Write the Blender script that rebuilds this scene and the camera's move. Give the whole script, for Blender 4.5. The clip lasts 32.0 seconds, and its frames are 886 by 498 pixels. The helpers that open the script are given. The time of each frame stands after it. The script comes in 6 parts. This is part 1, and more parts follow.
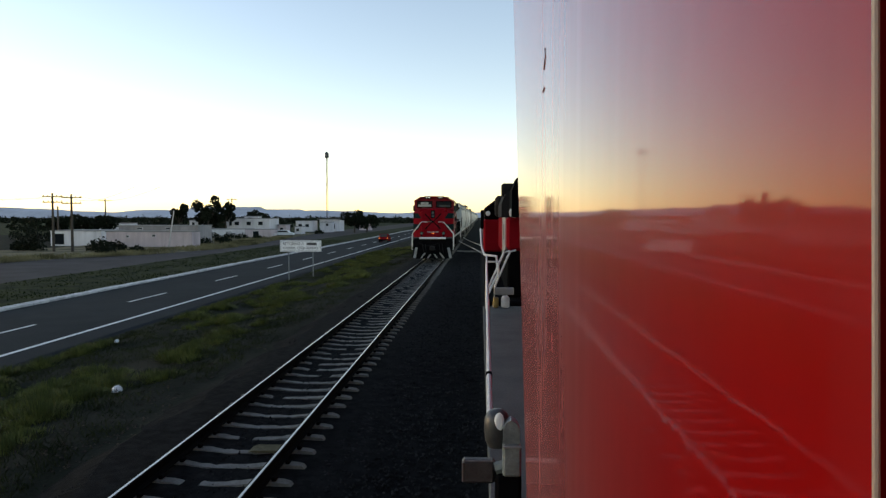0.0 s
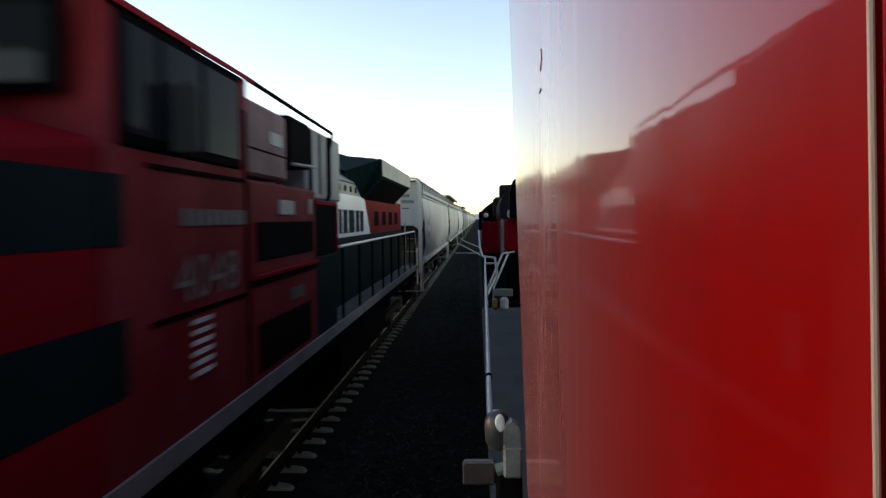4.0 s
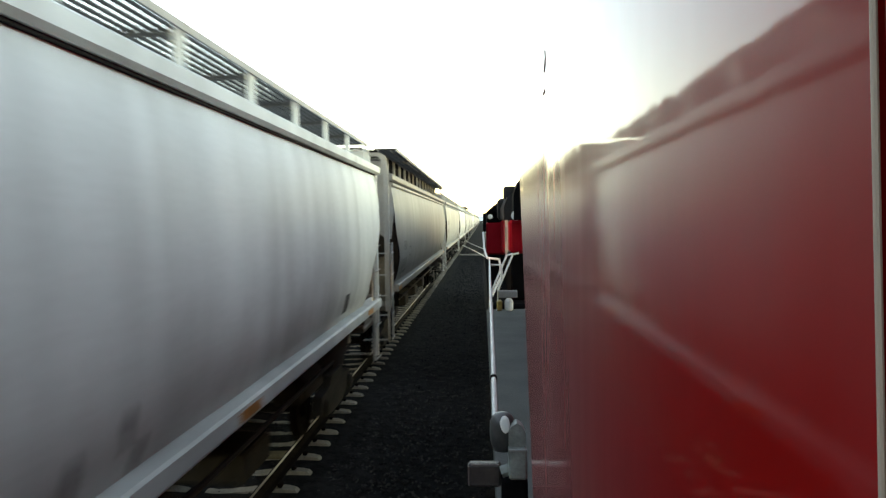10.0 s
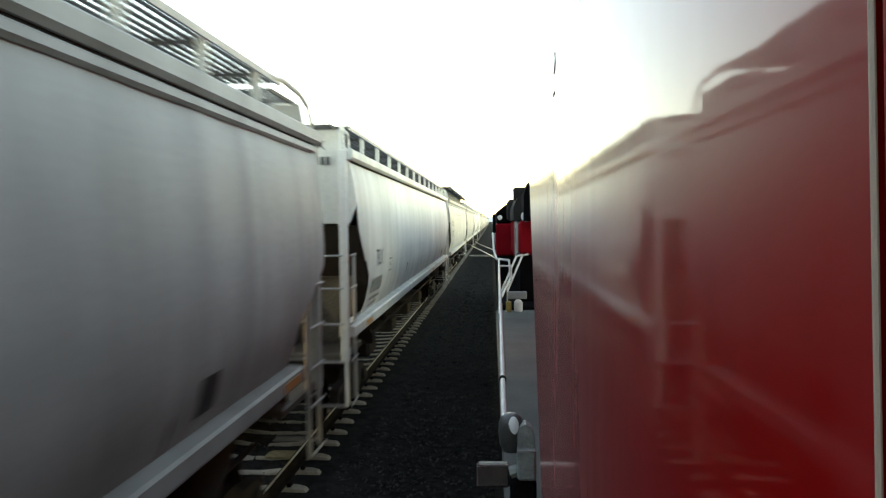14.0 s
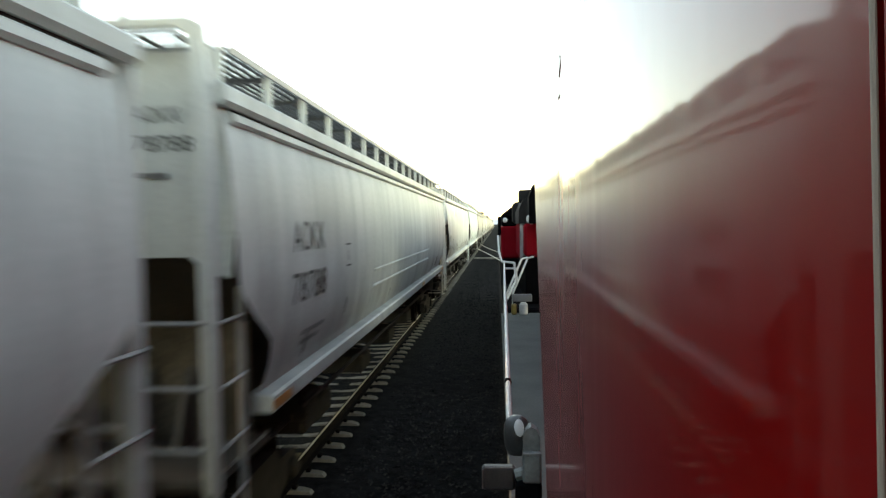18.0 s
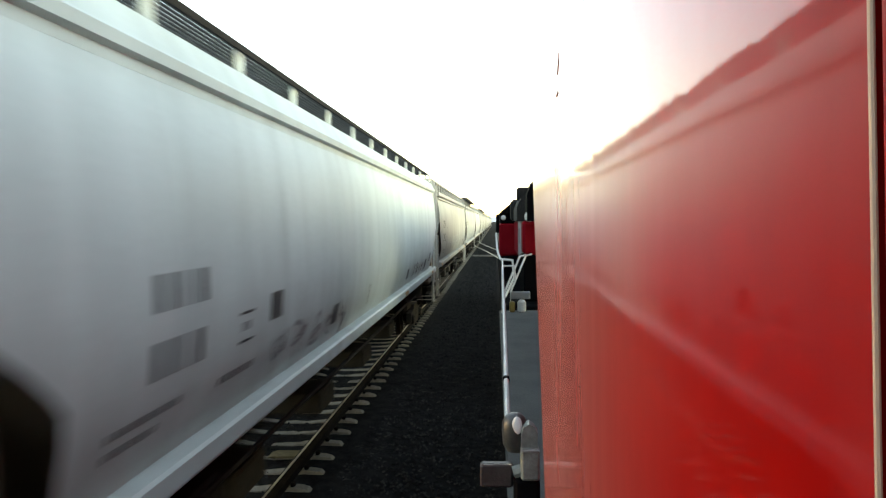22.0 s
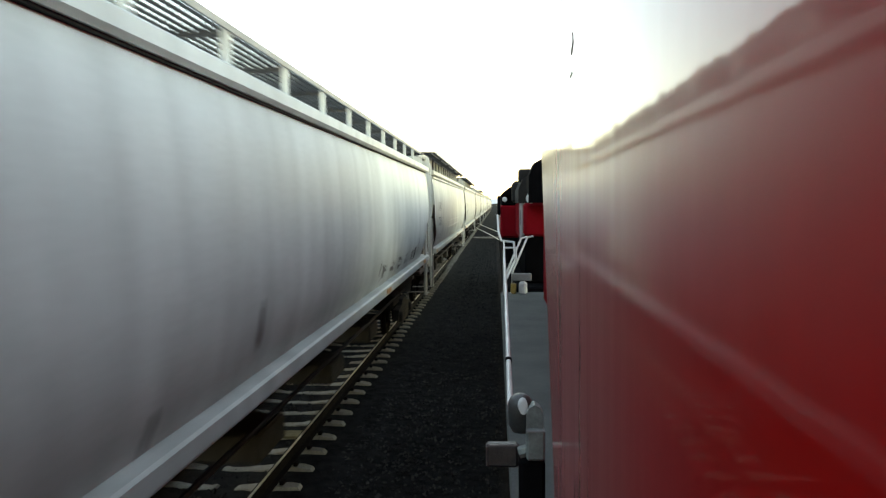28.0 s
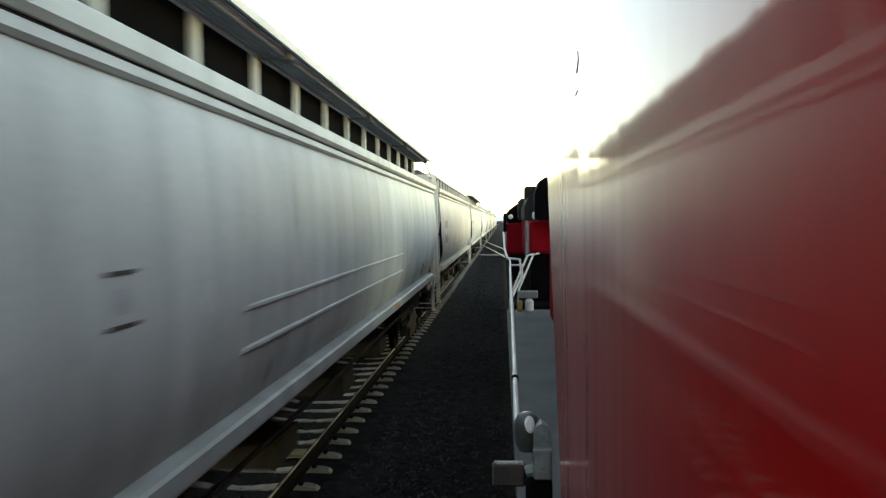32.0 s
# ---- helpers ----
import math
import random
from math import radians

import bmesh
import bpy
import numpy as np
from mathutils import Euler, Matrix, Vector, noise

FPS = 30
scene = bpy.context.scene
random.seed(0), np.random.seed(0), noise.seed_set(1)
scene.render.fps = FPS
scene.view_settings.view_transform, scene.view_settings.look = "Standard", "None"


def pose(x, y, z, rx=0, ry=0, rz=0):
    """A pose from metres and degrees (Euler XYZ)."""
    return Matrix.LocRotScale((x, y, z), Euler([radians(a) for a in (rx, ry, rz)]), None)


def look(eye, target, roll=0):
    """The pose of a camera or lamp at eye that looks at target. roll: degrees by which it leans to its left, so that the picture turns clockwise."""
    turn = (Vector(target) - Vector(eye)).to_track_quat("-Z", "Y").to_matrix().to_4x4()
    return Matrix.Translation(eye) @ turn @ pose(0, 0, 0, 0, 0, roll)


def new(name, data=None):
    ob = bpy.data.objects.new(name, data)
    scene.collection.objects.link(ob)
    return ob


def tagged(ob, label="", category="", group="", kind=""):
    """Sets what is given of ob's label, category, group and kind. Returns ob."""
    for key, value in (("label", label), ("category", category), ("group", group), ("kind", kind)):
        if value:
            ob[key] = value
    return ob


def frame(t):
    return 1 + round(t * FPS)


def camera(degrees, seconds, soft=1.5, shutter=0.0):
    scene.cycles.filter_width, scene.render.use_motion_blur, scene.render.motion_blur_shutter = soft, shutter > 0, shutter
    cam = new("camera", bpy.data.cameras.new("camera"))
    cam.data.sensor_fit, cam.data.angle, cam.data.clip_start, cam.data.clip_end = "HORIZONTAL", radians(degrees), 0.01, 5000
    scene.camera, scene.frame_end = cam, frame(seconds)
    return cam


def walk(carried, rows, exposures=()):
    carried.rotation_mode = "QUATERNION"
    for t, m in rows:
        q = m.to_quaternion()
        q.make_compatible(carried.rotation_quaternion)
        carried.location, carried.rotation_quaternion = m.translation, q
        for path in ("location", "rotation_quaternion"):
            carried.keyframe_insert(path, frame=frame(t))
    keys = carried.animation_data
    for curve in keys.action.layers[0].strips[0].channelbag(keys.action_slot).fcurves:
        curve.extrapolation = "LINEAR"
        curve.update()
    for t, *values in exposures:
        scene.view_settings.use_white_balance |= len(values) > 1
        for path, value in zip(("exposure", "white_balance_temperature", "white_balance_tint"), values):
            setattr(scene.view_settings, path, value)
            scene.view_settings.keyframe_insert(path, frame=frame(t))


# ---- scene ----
# World: rail top of the passing track is z = 0, y runs ahead along the track, the eye is at x = 0, y = 0.
EYE_Z = 3.25
cam = camera(66.3, 32.0, soft=1.3, shutter=0.5)
# seconds, yaw, pitch, roll
TURNS = [
    (0, 3.10, -2.72, 0.01), (0.5, 3.18, -2.81, -0.21), (1, 3.14, -2.58, -0.09), (1.5, 3.55, -2.57, 0.13), (2, 3.54, -2.55, 0.53),
    (2.5, 3.30, -2.48, 0.48), (3, 3.11, -2.64, 0.40), (3.5, 3.39, -2.56, 0.39), (4, 2.94, -2.55, 0.63), (4.5, 3.15, -2.53, 1.03),
    (6.5, 3.23, -2.61, 0.88), (7, 3.24, -2.55, 0.67), (7.5, 3.24, -2.55, 0.68), (8, 3.24, -2.47, 0.69), (8.5, 3.45, -2.40, 0.74),
    (9, 3.29, -2.31, 1.16), (9.5, 3.37, -2.38, 1.16), (10, 3.30, -2.40, 0.85), (10.5, 3.44, -2.45, 1.12), (11, 3.52, -2.47, 0.82),
    (11.5, 3.40, -2.47, 0.88), (12, 3.89, -2.32, 0.76), (12.5, 3.81, -2.39, 0.85), (13, 3.96, -2.31, 0.96),
    (13.5, 3.82, -2.25, 0.75), (14, 4.11, -2.32, 0.68), (14.5, 4.04, -2.40, 0.65), (16.5, 4.55, -2.03, 0.63),
    (17, 4.69, -2.02, 0.74), (17.5, 4.69, -2.01, 0.86), (18, 4.55, -2.10, 0.68), (18.5, 4.19, -2.03, 0.61),
    (19, 4.33, -2.24, 0.71), (19.5, 4.40, -2.39, 0.71), (20, 4.40, -2.24, 0.72), (20.5, 4.55, -2.39, 0.62),
    (21, 4.47, -2.39, 0.73), (21.5, 4.40, -2.39, 0.74), (22, 4.40, -2.31, 0.69), (22.5, 4.69, -2.46, 0.68),
    (23, 4.47, -2.46, 0.77), (23.5, 4.47, -2.46, 0.69), (24, 4.40, -2.39, 0.78), (24.5, 4.91, -2.53, 0.68),
    (25, 4.84, -2.52, 0.75), (25.5, 4.84, -2.46, 0.72), (27.5, 4.47, -4.00, 0.65), (28, 4.47, -3.85, 0.65),
    (28.5, 4.10, -3.48, 0.76), (29, 4.10, -3.19, 0.74), (29.5, 4.10, -2.97, 0.74), (30, 3.74, -3.05, 0.73),
    (30.5, 4.54, -3.03, 0.92), (31, 4.76, -2.67, 0.86), (31.5, 4.69, -2.39, 0.72), (32, 4.98, -2.38, 0.70),
]
EXPOSURES = [(0.0, 1.12, 8200, 18), (3.4, 1.12, 8200, 18), (4.0, 1.47, 8200, 18), (4.5, 1.57, 8200, 18), (6.4, 3.05, 11300, 13), (32.0, 3.05, 11300, 13)]
walk(cam, [(t, pose(-0.01 if t > 27 else 0, -0.0045 * min(max(a - 3.2, 0), 1.2) if t > 5 else 0, EYE_Z, 90 + p, r, a)) for t, a, p, r in TURNS], EXPOSURES)

# ---- light: dusk, the sun just down ahead to the left ----
SUN_AZ, SUN_EL = radians(-82), radians(11.0)
world = bpy.data.worlds.new("dusk")
scene.world = world
world.use_nodes = True
wn = world.node_tree
sky = wn.nodes.new("ShaderNodeTexSky")
sky.sky_type = "NISHITA"
sky.sun_disc = False
sky.sun_elevation = SUN_EL
sky.sun_rotation = SUN_AZ
sky.air_density, sky.dust_density, sky.ozone_density = 0.9, 0.1, 1.5
wn.nodes["Background"].inputs["Strength"].default_value = 0.15
wn.links.new(sky.outputs[0], wn.nodes["Background"].inputs["Color"])
sun = new("sun", bpy.data.lights.new("sun", "SUN"))
sun.data.energy, sun.data.angle, sun.data.color = 0.28, radians(2), (1.0, 0.72, 0.48)
sun.matrix_basis = look((0, 0, 0), (-math.sin(SUN_AZ), -math.cos(SUN_AZ), -math.tan(radians(6))))

# ---- materials ----
def material(name, base, rough=0.6, metal=0.0, var=0.25, scale=3.0, fine=40.0, bump=0.15, coat=0.0, second=None, streak=0.0, spec=0.5, grime_shade=0.0):
    """Base colour broken up by a broad and a fine noise; streak: vertical run-off stains; the last argument: ragged
    road dirt and painted shade on the lower side.
    """
    m = bpy.data.materials.new(name)
    m.use_nodes = True
    n, l = m.node_tree.nodes, m.node_tree.links
    b = n["Principled BSDF"]
    b.inputs["Roughness"].default_value = rough
    b.inputs["Metallic"].default_value = metal
    b.inputs["Specular IOR Level"].default_value = spec
    b.inputs["Coat Weight"].default_value = coat
    b.inputs["Coat Roughness"].default_value = 0.06
    co = n.new("ShaderNodeTexCoord")
    rnd = n.new("ShaderNodeObjectInfo")
    big = n.new("ShaderNodeTexNoise")
    big.inputs["Scale"].default_value, big.inputs["Detail"].default_value = scale, 6
    sm = n.new("ShaderNodeTexNoise")
    sm.inputs["Scale"].default_value, sm.inputs["Detail"].default_value = fine, 4
    l.new(co.outputs["Object"], big.inputs["Vector"])
    l.new(co.outputs["Object"], sm.inputs["Vector"])
    mix = n.new("ShaderNodeMix")
    mix.data_type = "RGBA"
    dark = tuple(c * (1 - var) for c in base) if second is None else second
    mix.inputs[6].default_value, mix.inputs[7].default_value = (*dark, 1), (*base, 1)
    ramp = n.new("ShaderNodeMapRange")
    ramp.inputs["From Min"].default_value, ramp.inputs["From Max"].default_value = 0.35, 0.65
    l.new(big.outputs["Fac"], ramp.inputs["Value"])
    l.new(ramp.outputs[0], mix.inputs[0])
    last = mix.outputs[2]
    grain = n.new("ShaderNodeMix")
    grain.data_type, grain.blend_type = "RGBA", "MULTIPLY"
    grain.inputs[0].default_value = min(1, var * 1.6)
    l.new(last, grain.inputs[6])
    l.new(sm.outputs["Fac"], grain.inputs[7])
    last = grain.outputs[2]
    if streak:
        mp = n.new("ShaderNodeMapping")
        mp.inputs["Scale"].default_value = (1.0, 2.2, 0.12)
        st = n.new("ShaderNodeTexNoise")
        st.inputs["Scale"].default_value, st.inputs["Detail"].default_value = 1.6, 5
        l.new(co.outputs["Object"], mp.inputs[0])
        l.new(mp.outputs[0], st.inputs["Vector"])
        sr = n.new("ShaderNodeMapRange")
        sr.inputs["From Min"].default_value, sr.inputs["From Max"].default_value = 0.38, 0.7
        sr.inputs["To Min"].default_value, sr.inputs["To Max"].default_value = 1.0, 1.0 - streak
        l.new(st.outputs["Fac"], sr.inputs["Value"])
        sx = n.new("ShaderNodeMix")
        sx.data_type, sx.blend_type = "RGBA", "MULTIPLY"
        sx.inputs[0].default_value = 1.0
        l.new(last, sx.inputs[6])
        l.new(sr.outputs[0], sx.inputs[7])
        last = sx.outputs[2]
    # Road dirt mixed with painted shade, both stronger towards the bottom.
    if grime_shade:
        gm = n.new("ShaderNodeMapping")
        gm.inputs["Scale"].default_value = (1.0, 0.9, 0.45)
        gn = n.new("ShaderNodeTexNoise")
        gn.inputs["Scale"].default_value, gn.inputs["Detail"].default_value, gn.inputs["Roughness"].default_value = 1.5, 8, 0.65
        l.new(co.outputs["Object"], gm.inputs[0])
        l.new(gm.outputs[0], gn.inputs["Vector"])
        gz = n.new("ShaderNodeSeparateXYZ")
        l.new(co.outputs["Object"], gz.inputs[0])
        gh = n.new("ShaderNodeMapRange")
        gh.inputs["From Min"].default_value, gh.inputs["From Max"].default_value = 1.7, 3.3
        gh.inputs["To Min"].default_value, gh.inputs["To Max"].default_value = 0.3, -0.25
        l.new(gz.outputs["Z"], gh.inputs["Value"])
        ga = n.new("ShaderNodeMath")
        ga.operation = "ADD"
        l.new(gn.outputs["Fac"], ga.inputs[0])
        l.new(gh.outputs[0], ga.inputs[1])
        gr = n.new("ShaderNodeMapRange")
        gr.inputs["From Min"].default_value, gr.inputs["From Max"].default_value = 0.42, 0.85
        gr.inputs["To Max"].default_value = grime_shade
        l.new(ga.outputs[0], gr.inputs["Value"])
        gx = n.new("ShaderNodeMix")
        gx.data_type = "RGBA"
        gx.inputs[7].default_value = (0.13, 0.122, 0.11, 1)
        l.new(gr.outputs[0], gx.inputs[0])
        l.new(last, gx.inputs[6])
        last = gx.outputs[2]
    tone = n.new("ShaderNodeHueSaturation")
    tv = n.new("ShaderNodeMapRange")
    tv.inputs["To Min"].default_value, tv.inputs["To Max"].default_value = 1 - var * 0.4, 1 + var * 0.4
    l.new(rnd.outputs["Random"], tv.inputs["Value"])
    l.new(tv.outputs[0], tone.inputs["Value"])
    l.new(last, tone.inputs["Color"])
    l.new(tone.outputs[0], b.inputs["Base Color"])
    if bump:
        bp = n.new("ShaderNodeBump")
        bp.inputs["Strength"].default_value, bp.inputs["Distance"].default_value = bump, 0.02
        l.new(sm.outputs["Fac"], bp.inputs["Height"])
        l.new(bp.outputs[0], b.inputs["Normal"])
    return m


def glass_dark(name, col, rough=0.05):
    m = bpy.data.materials.new(name)
    m.use_nodes = True
    b = m.node_tree.nodes["Principled BSDF"]
    b.inputs["Base Color"].default_value, b.inputs["Roughness"].default_value = (*col, 1), rough
    return m


def glow(name, col, power):
    m = glass_dark(name, col, 0.3)
    b = m.node_tree.nodes["Principled BSDF"]
    b.inputs["Emission Color"].default_value, b.inputs["Emission Strength"].default_value = (*col, 1), power
    return m


M_BALLAST = material("ballast", (0.024, 0.024, 0.0245), 0.9, 0, 0.6, 6, 60, 0.6, spec=0.02)
M_STONE = material("ballast stone", (0.065, 0.065, 0.066), 0.9, 0, 0.8, 4, 50, 0.3, spec=0.03)
M_PEBBLE = material("pale bank pebbles", (0.14, 0.125, 0.1), 0.9, 0, 0.6, 5, 40, 0.2, second=(0.05, 0.048, 0.04), spec=0.03)
M_SOIL = material("dry soil", (0.042, 0.043, 0.033), 0.95, 0, 0.5, 0.9, 14, 0.6, second=(0.02, 0.024, 0.017), spec=0.02)
M_GRASS = material("verge grass", (0.06, 0.075, 0.024), 0.9, 0, 0.5, 0.8, 20, 0.4, second=(0.022, 0.032, 0.013), spec=0.03)
M_LEAF = material("shrub leaves", (0.19, 0.225, 0.06), 0.8, 0, 0.4, 0.8, 30, 0.0, second=(0.05, 0.07, 0.022), spec=0.15)
M_TREE = material("tree leaves", (0.022, 0.032, 0.016), 0.85, 0, 0.5, 1, 20, 0.0, spec=0.1)
M_DRY = material("dry grass", (0.3, 0.25, 0.15), 0.95, 0, 0.5, 0.5, 12, 0.4, second=(0.09, 0.085, 0.045), spec=0.1)
M_STRAW = material("straw", (0.42, 0.36, 0.2), 0.9, 0, 0.4, 0.3, 10, 0.0, second=(0.12, 0.11, 0.05), spec=0.1)
M_GREYWALL = material("grey block wall", (0.4, 0.37, 0.36), 0.9, 0, 0.2, 0.3, 12, 0.1, streak=0.2)
M_BARK = material("bark", (0.09, 0.07, 0.05), 0.9, 0, 0.4, 4, 40, 0.4)
M_ASPHALT = material("asphalt", (0.027, 0.034, 0.038), 0.8, 0, 0.25, 0.5, 50, 0.2, spec=0.03)
M_GRAVEL_ROAD = material("gravel roadway", (0.09, 0.08, 0.076), 0.9, 0, 0.25, 0.3, 30, 0.3, spec=0.03)
M_LINE = material("road paint", (0.85, 0.85, 0.82), 0.7, 0, 0.2, 3, 60, 0.1)
M_KERB = material("kerb concrete", (0.8, 0.79, 0.76), 0.85, 0, 0.4, 2, 30, 0.3)
M_TIE = material("concrete tie", (0.33, 0.31, 0.275), 0.85, 0, 0.4, 3, 40, 0.3, spec=0.05)
M_RUST = material("rail rust", (0.007, 0.005, 0.0045), 0.9, 0.0, 0.4, 5, 60, 0.3, spec=0.05)
M_RAILTOP = material("polished rail head", (0.62, 0.6, 0.57), 0.28, 1.0, 0.15, 4, 60, 0.05)
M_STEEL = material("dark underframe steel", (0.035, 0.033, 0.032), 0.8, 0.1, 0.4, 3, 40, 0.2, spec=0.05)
M_GRATING = material("weathered steel grating", (0.12, 0.122, 0.12), 0.7, 0.2, 0.3, 3, 40, 0.1, spec=0.2)
M_GALV = material("galvanised grating", (0.33, 0.34, 0.34), 0.55, 0.4, 0.25, 3, 40, 0.1)
M_CAR = {
    "grey": material("light grey hopper paint", (0.565, 0.594, 0.566), 0.5, 0, 0.18, 0.5, 22, 0.05, streak=0.22, spec=0.1, grime_shade=0.5),
    "white": material("white hopper paint", (0.70, 0.735, 0.705), 0.5, 0, 0.16, 0.5, 22, 0.05, streak=0.2, spec=0.1, grime_shade=0.4),
    "blue": material("pale blue hopper paint", (0.645, 0.72, 0.69), 0.5, 0, 0.10, 0.5, 22, 0.03, streak=0.12, spec=0.1, grime_shade=0.3),
    "dark": material("soiled grey hopper paint", (0.280, 0.274, 0.263), 0.5, 0, 0.18, 0.5, 22, 0.05, streak=0.2, spec=0.1, grime_shade=0.75),
    "worn": material("worn grey hopper paint", (0.427, 0.446, 0.424), 0.5, 0, 0.2, 0.5, 22, 0.05, streak=0.25, spec=0.1, grime_shade=0.5),
    "tan": material("weathered beige hopper paint", (0.505, 0.512, 0.478), 0.5, 0, 0.15, 0.5, 22, 0.05, streak=0.18, spec=0.1, grime_shade=0.72),
}
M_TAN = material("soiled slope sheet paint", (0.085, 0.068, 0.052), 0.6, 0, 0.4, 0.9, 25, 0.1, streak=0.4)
M_DUST = material("dust-covered end steel", (0.19, 0.165, 0.13), 0.85, 0, 0.5, 1.5, 25, 0.3, second=(0.08, 0.068, 0.05), spec=0.1)
M_BLACKTXT = material("black stencil paint", (0.03, 0.03, 0.03), 0.6, 0, 0.3, 6, 40, 0.0)
M_GREYTXT = material("faded stencil paint", (0.1, 0.1, 0.1), 0.6, 0, 0.3, 6, 40, 0.0)
M_FAINT = material("faint stencil paint", (0.4, 0.41, 0.41), 0.6, 0, 0.3, 6, 40, 0.0)
M_WHITETXT = material("white stencil paint", (0.75, 0.75, 0.73), 0.6, 0, 0.2, 6, 40, 0.0)
M_ORANGE = material("orange conspicuity strip", (0.5, 0.2, 0.05), 0.5, 0, 0.3, 6, 40, 0.0)
M_STAIN = material("ochre spill stain", (0.60, 0.545, 0.38), 0.6, 0, 0.2, 2, 25, 0.0)
M_SMEAR = material("dark rust smear", (0.2, 0.18, 0.165), 0.7, 0, 0.4, 3, 25, 0.0)
M_RED = material("locomotive red paint", (0.29, 0.009, 0.016), 0.55, 0, 0.2, 1.5, 30, 0.03, streak=0.15, spec=0.008)
M_REDDUST = material("dusty red locomotive paint", (0.31, 0.04, 0.048), 0.6, 0, 0.3, 1.2, 25, 0.05, second=(0.24, 0.016, 0.022), streak=0.3, spec=0.02)
# Red lightened to pink; the sheen of the sky is in the colour.
M_REDPALE = material("red paint with sky sheen in colour", (0.36, 0.2, 0.2), 0.6, 0, 0.3, 1.5, 25, 0.05, streak=0.3, spec=0.05)
M_HOODGREY = material("pale grey hood paint", (0.4, 0.41, 0.39), 0.55, 0, 0.25, 1.5, 25, 0.05, streak=0.3, spec=0.1)
M_GREEN = material("dark green locomotive paint", (0.005, 0.018, 0.02), 0.6, 0, 0.2, 1.5, 30, 0.03, spec=0.015)
M_GREYGREEN = material("grey green hood paint", (0.2, 0.25, 0.245), 0.45, 0, 0.2, 1.5, 30, 0.03, streak=0.2)
M_BANDWHITE = material("white band paint", (0.75, 0.78, 0.78), 0.4, 0, 0.12, 1.5, 30, 0.02)
M_WHITE = material("white handrail paint", (0.75, 0.75, 0.72), 0.45, 0, 0.2, 8, 50, 0.05)
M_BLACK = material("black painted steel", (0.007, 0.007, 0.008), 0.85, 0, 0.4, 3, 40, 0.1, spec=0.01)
M_DECK = material("grey walkway steel", (0.095, 0.108, 0.104), 0.85, 0.1, 0.3, 3, 50, 0.3)
M_GLASS = glass_dark("dark cab glass", (0.012, 0.015, 0.017))
M_GLASS.node_tree.nodes["Principled BSDF"].inputs["Specular IOR Level"].default_value = 0.05
M_GLASS.node_tree.nodes["Principled BSDF"].inputs["IOR"].default_value = 1.2
M_GLASSLIT = glass_dark("pale lit glass", (0.05, 0.055, 0.055), 0.15)
M_GLASSLIT.node_tree.nodes["Principled BSDF"].inputs["Specular IOR Level"].default_value = 0.05
# Pale colour for the sky light seen in the left windshield.
M_SKYPANE = glass_dark("sky light painted on glass", (0.3, 0.3, 0.28), 0.3)
M_NUMBER = glow("lit number", (0.9, 0.88, 0.8), 0.2)
M_LAMP = glass_dark("unlit lamp lens", (0.07, 0.07, 0.068), 0.12)
M_AMBER = glow("amber marker", (1.0, 0.25, 0.05), 0.6)
M_WALLW = material("white plastered wall", (0.85, 0.82, 0.82), 0.85, 0, 0.15, 0.3, 12, 0.1, streak=0.2)
M_WALLP = material("pinkish block wall", (0.74, 0.61, 0.61), 0.9, 0, 0.2, 0.3, 12, 0.1, streak=0.2)
M_ROOF = material("flat concrete roof", (0.3, 0.29, 0.28), 0.9, 0, 0.2, 0.5, 12, 0.1)
# Pale bluish base colour stands in for the haze of distance.
M_HILL = material("hills with haze in colour", (0.62, 0.66, 0.72), 1.0, 0, 0.2, 0.004, 0.05, 0.0)
M_WOOD = material("weathered pole wood", (0.08, 0.065, 0.05), 0.9, 0, 0.3, 3, 40, 0.2)
M_SIGN = material("white sign sheet", (0.85, 0.86, 0.86), 0.5, 0, 0.1, 2, 30, 0.0)
M_YELLOW = material("yellow valve paint", (0.33, 0.22, 0.05), 0.5, 0, 0.3, 8, 40, 0.1)


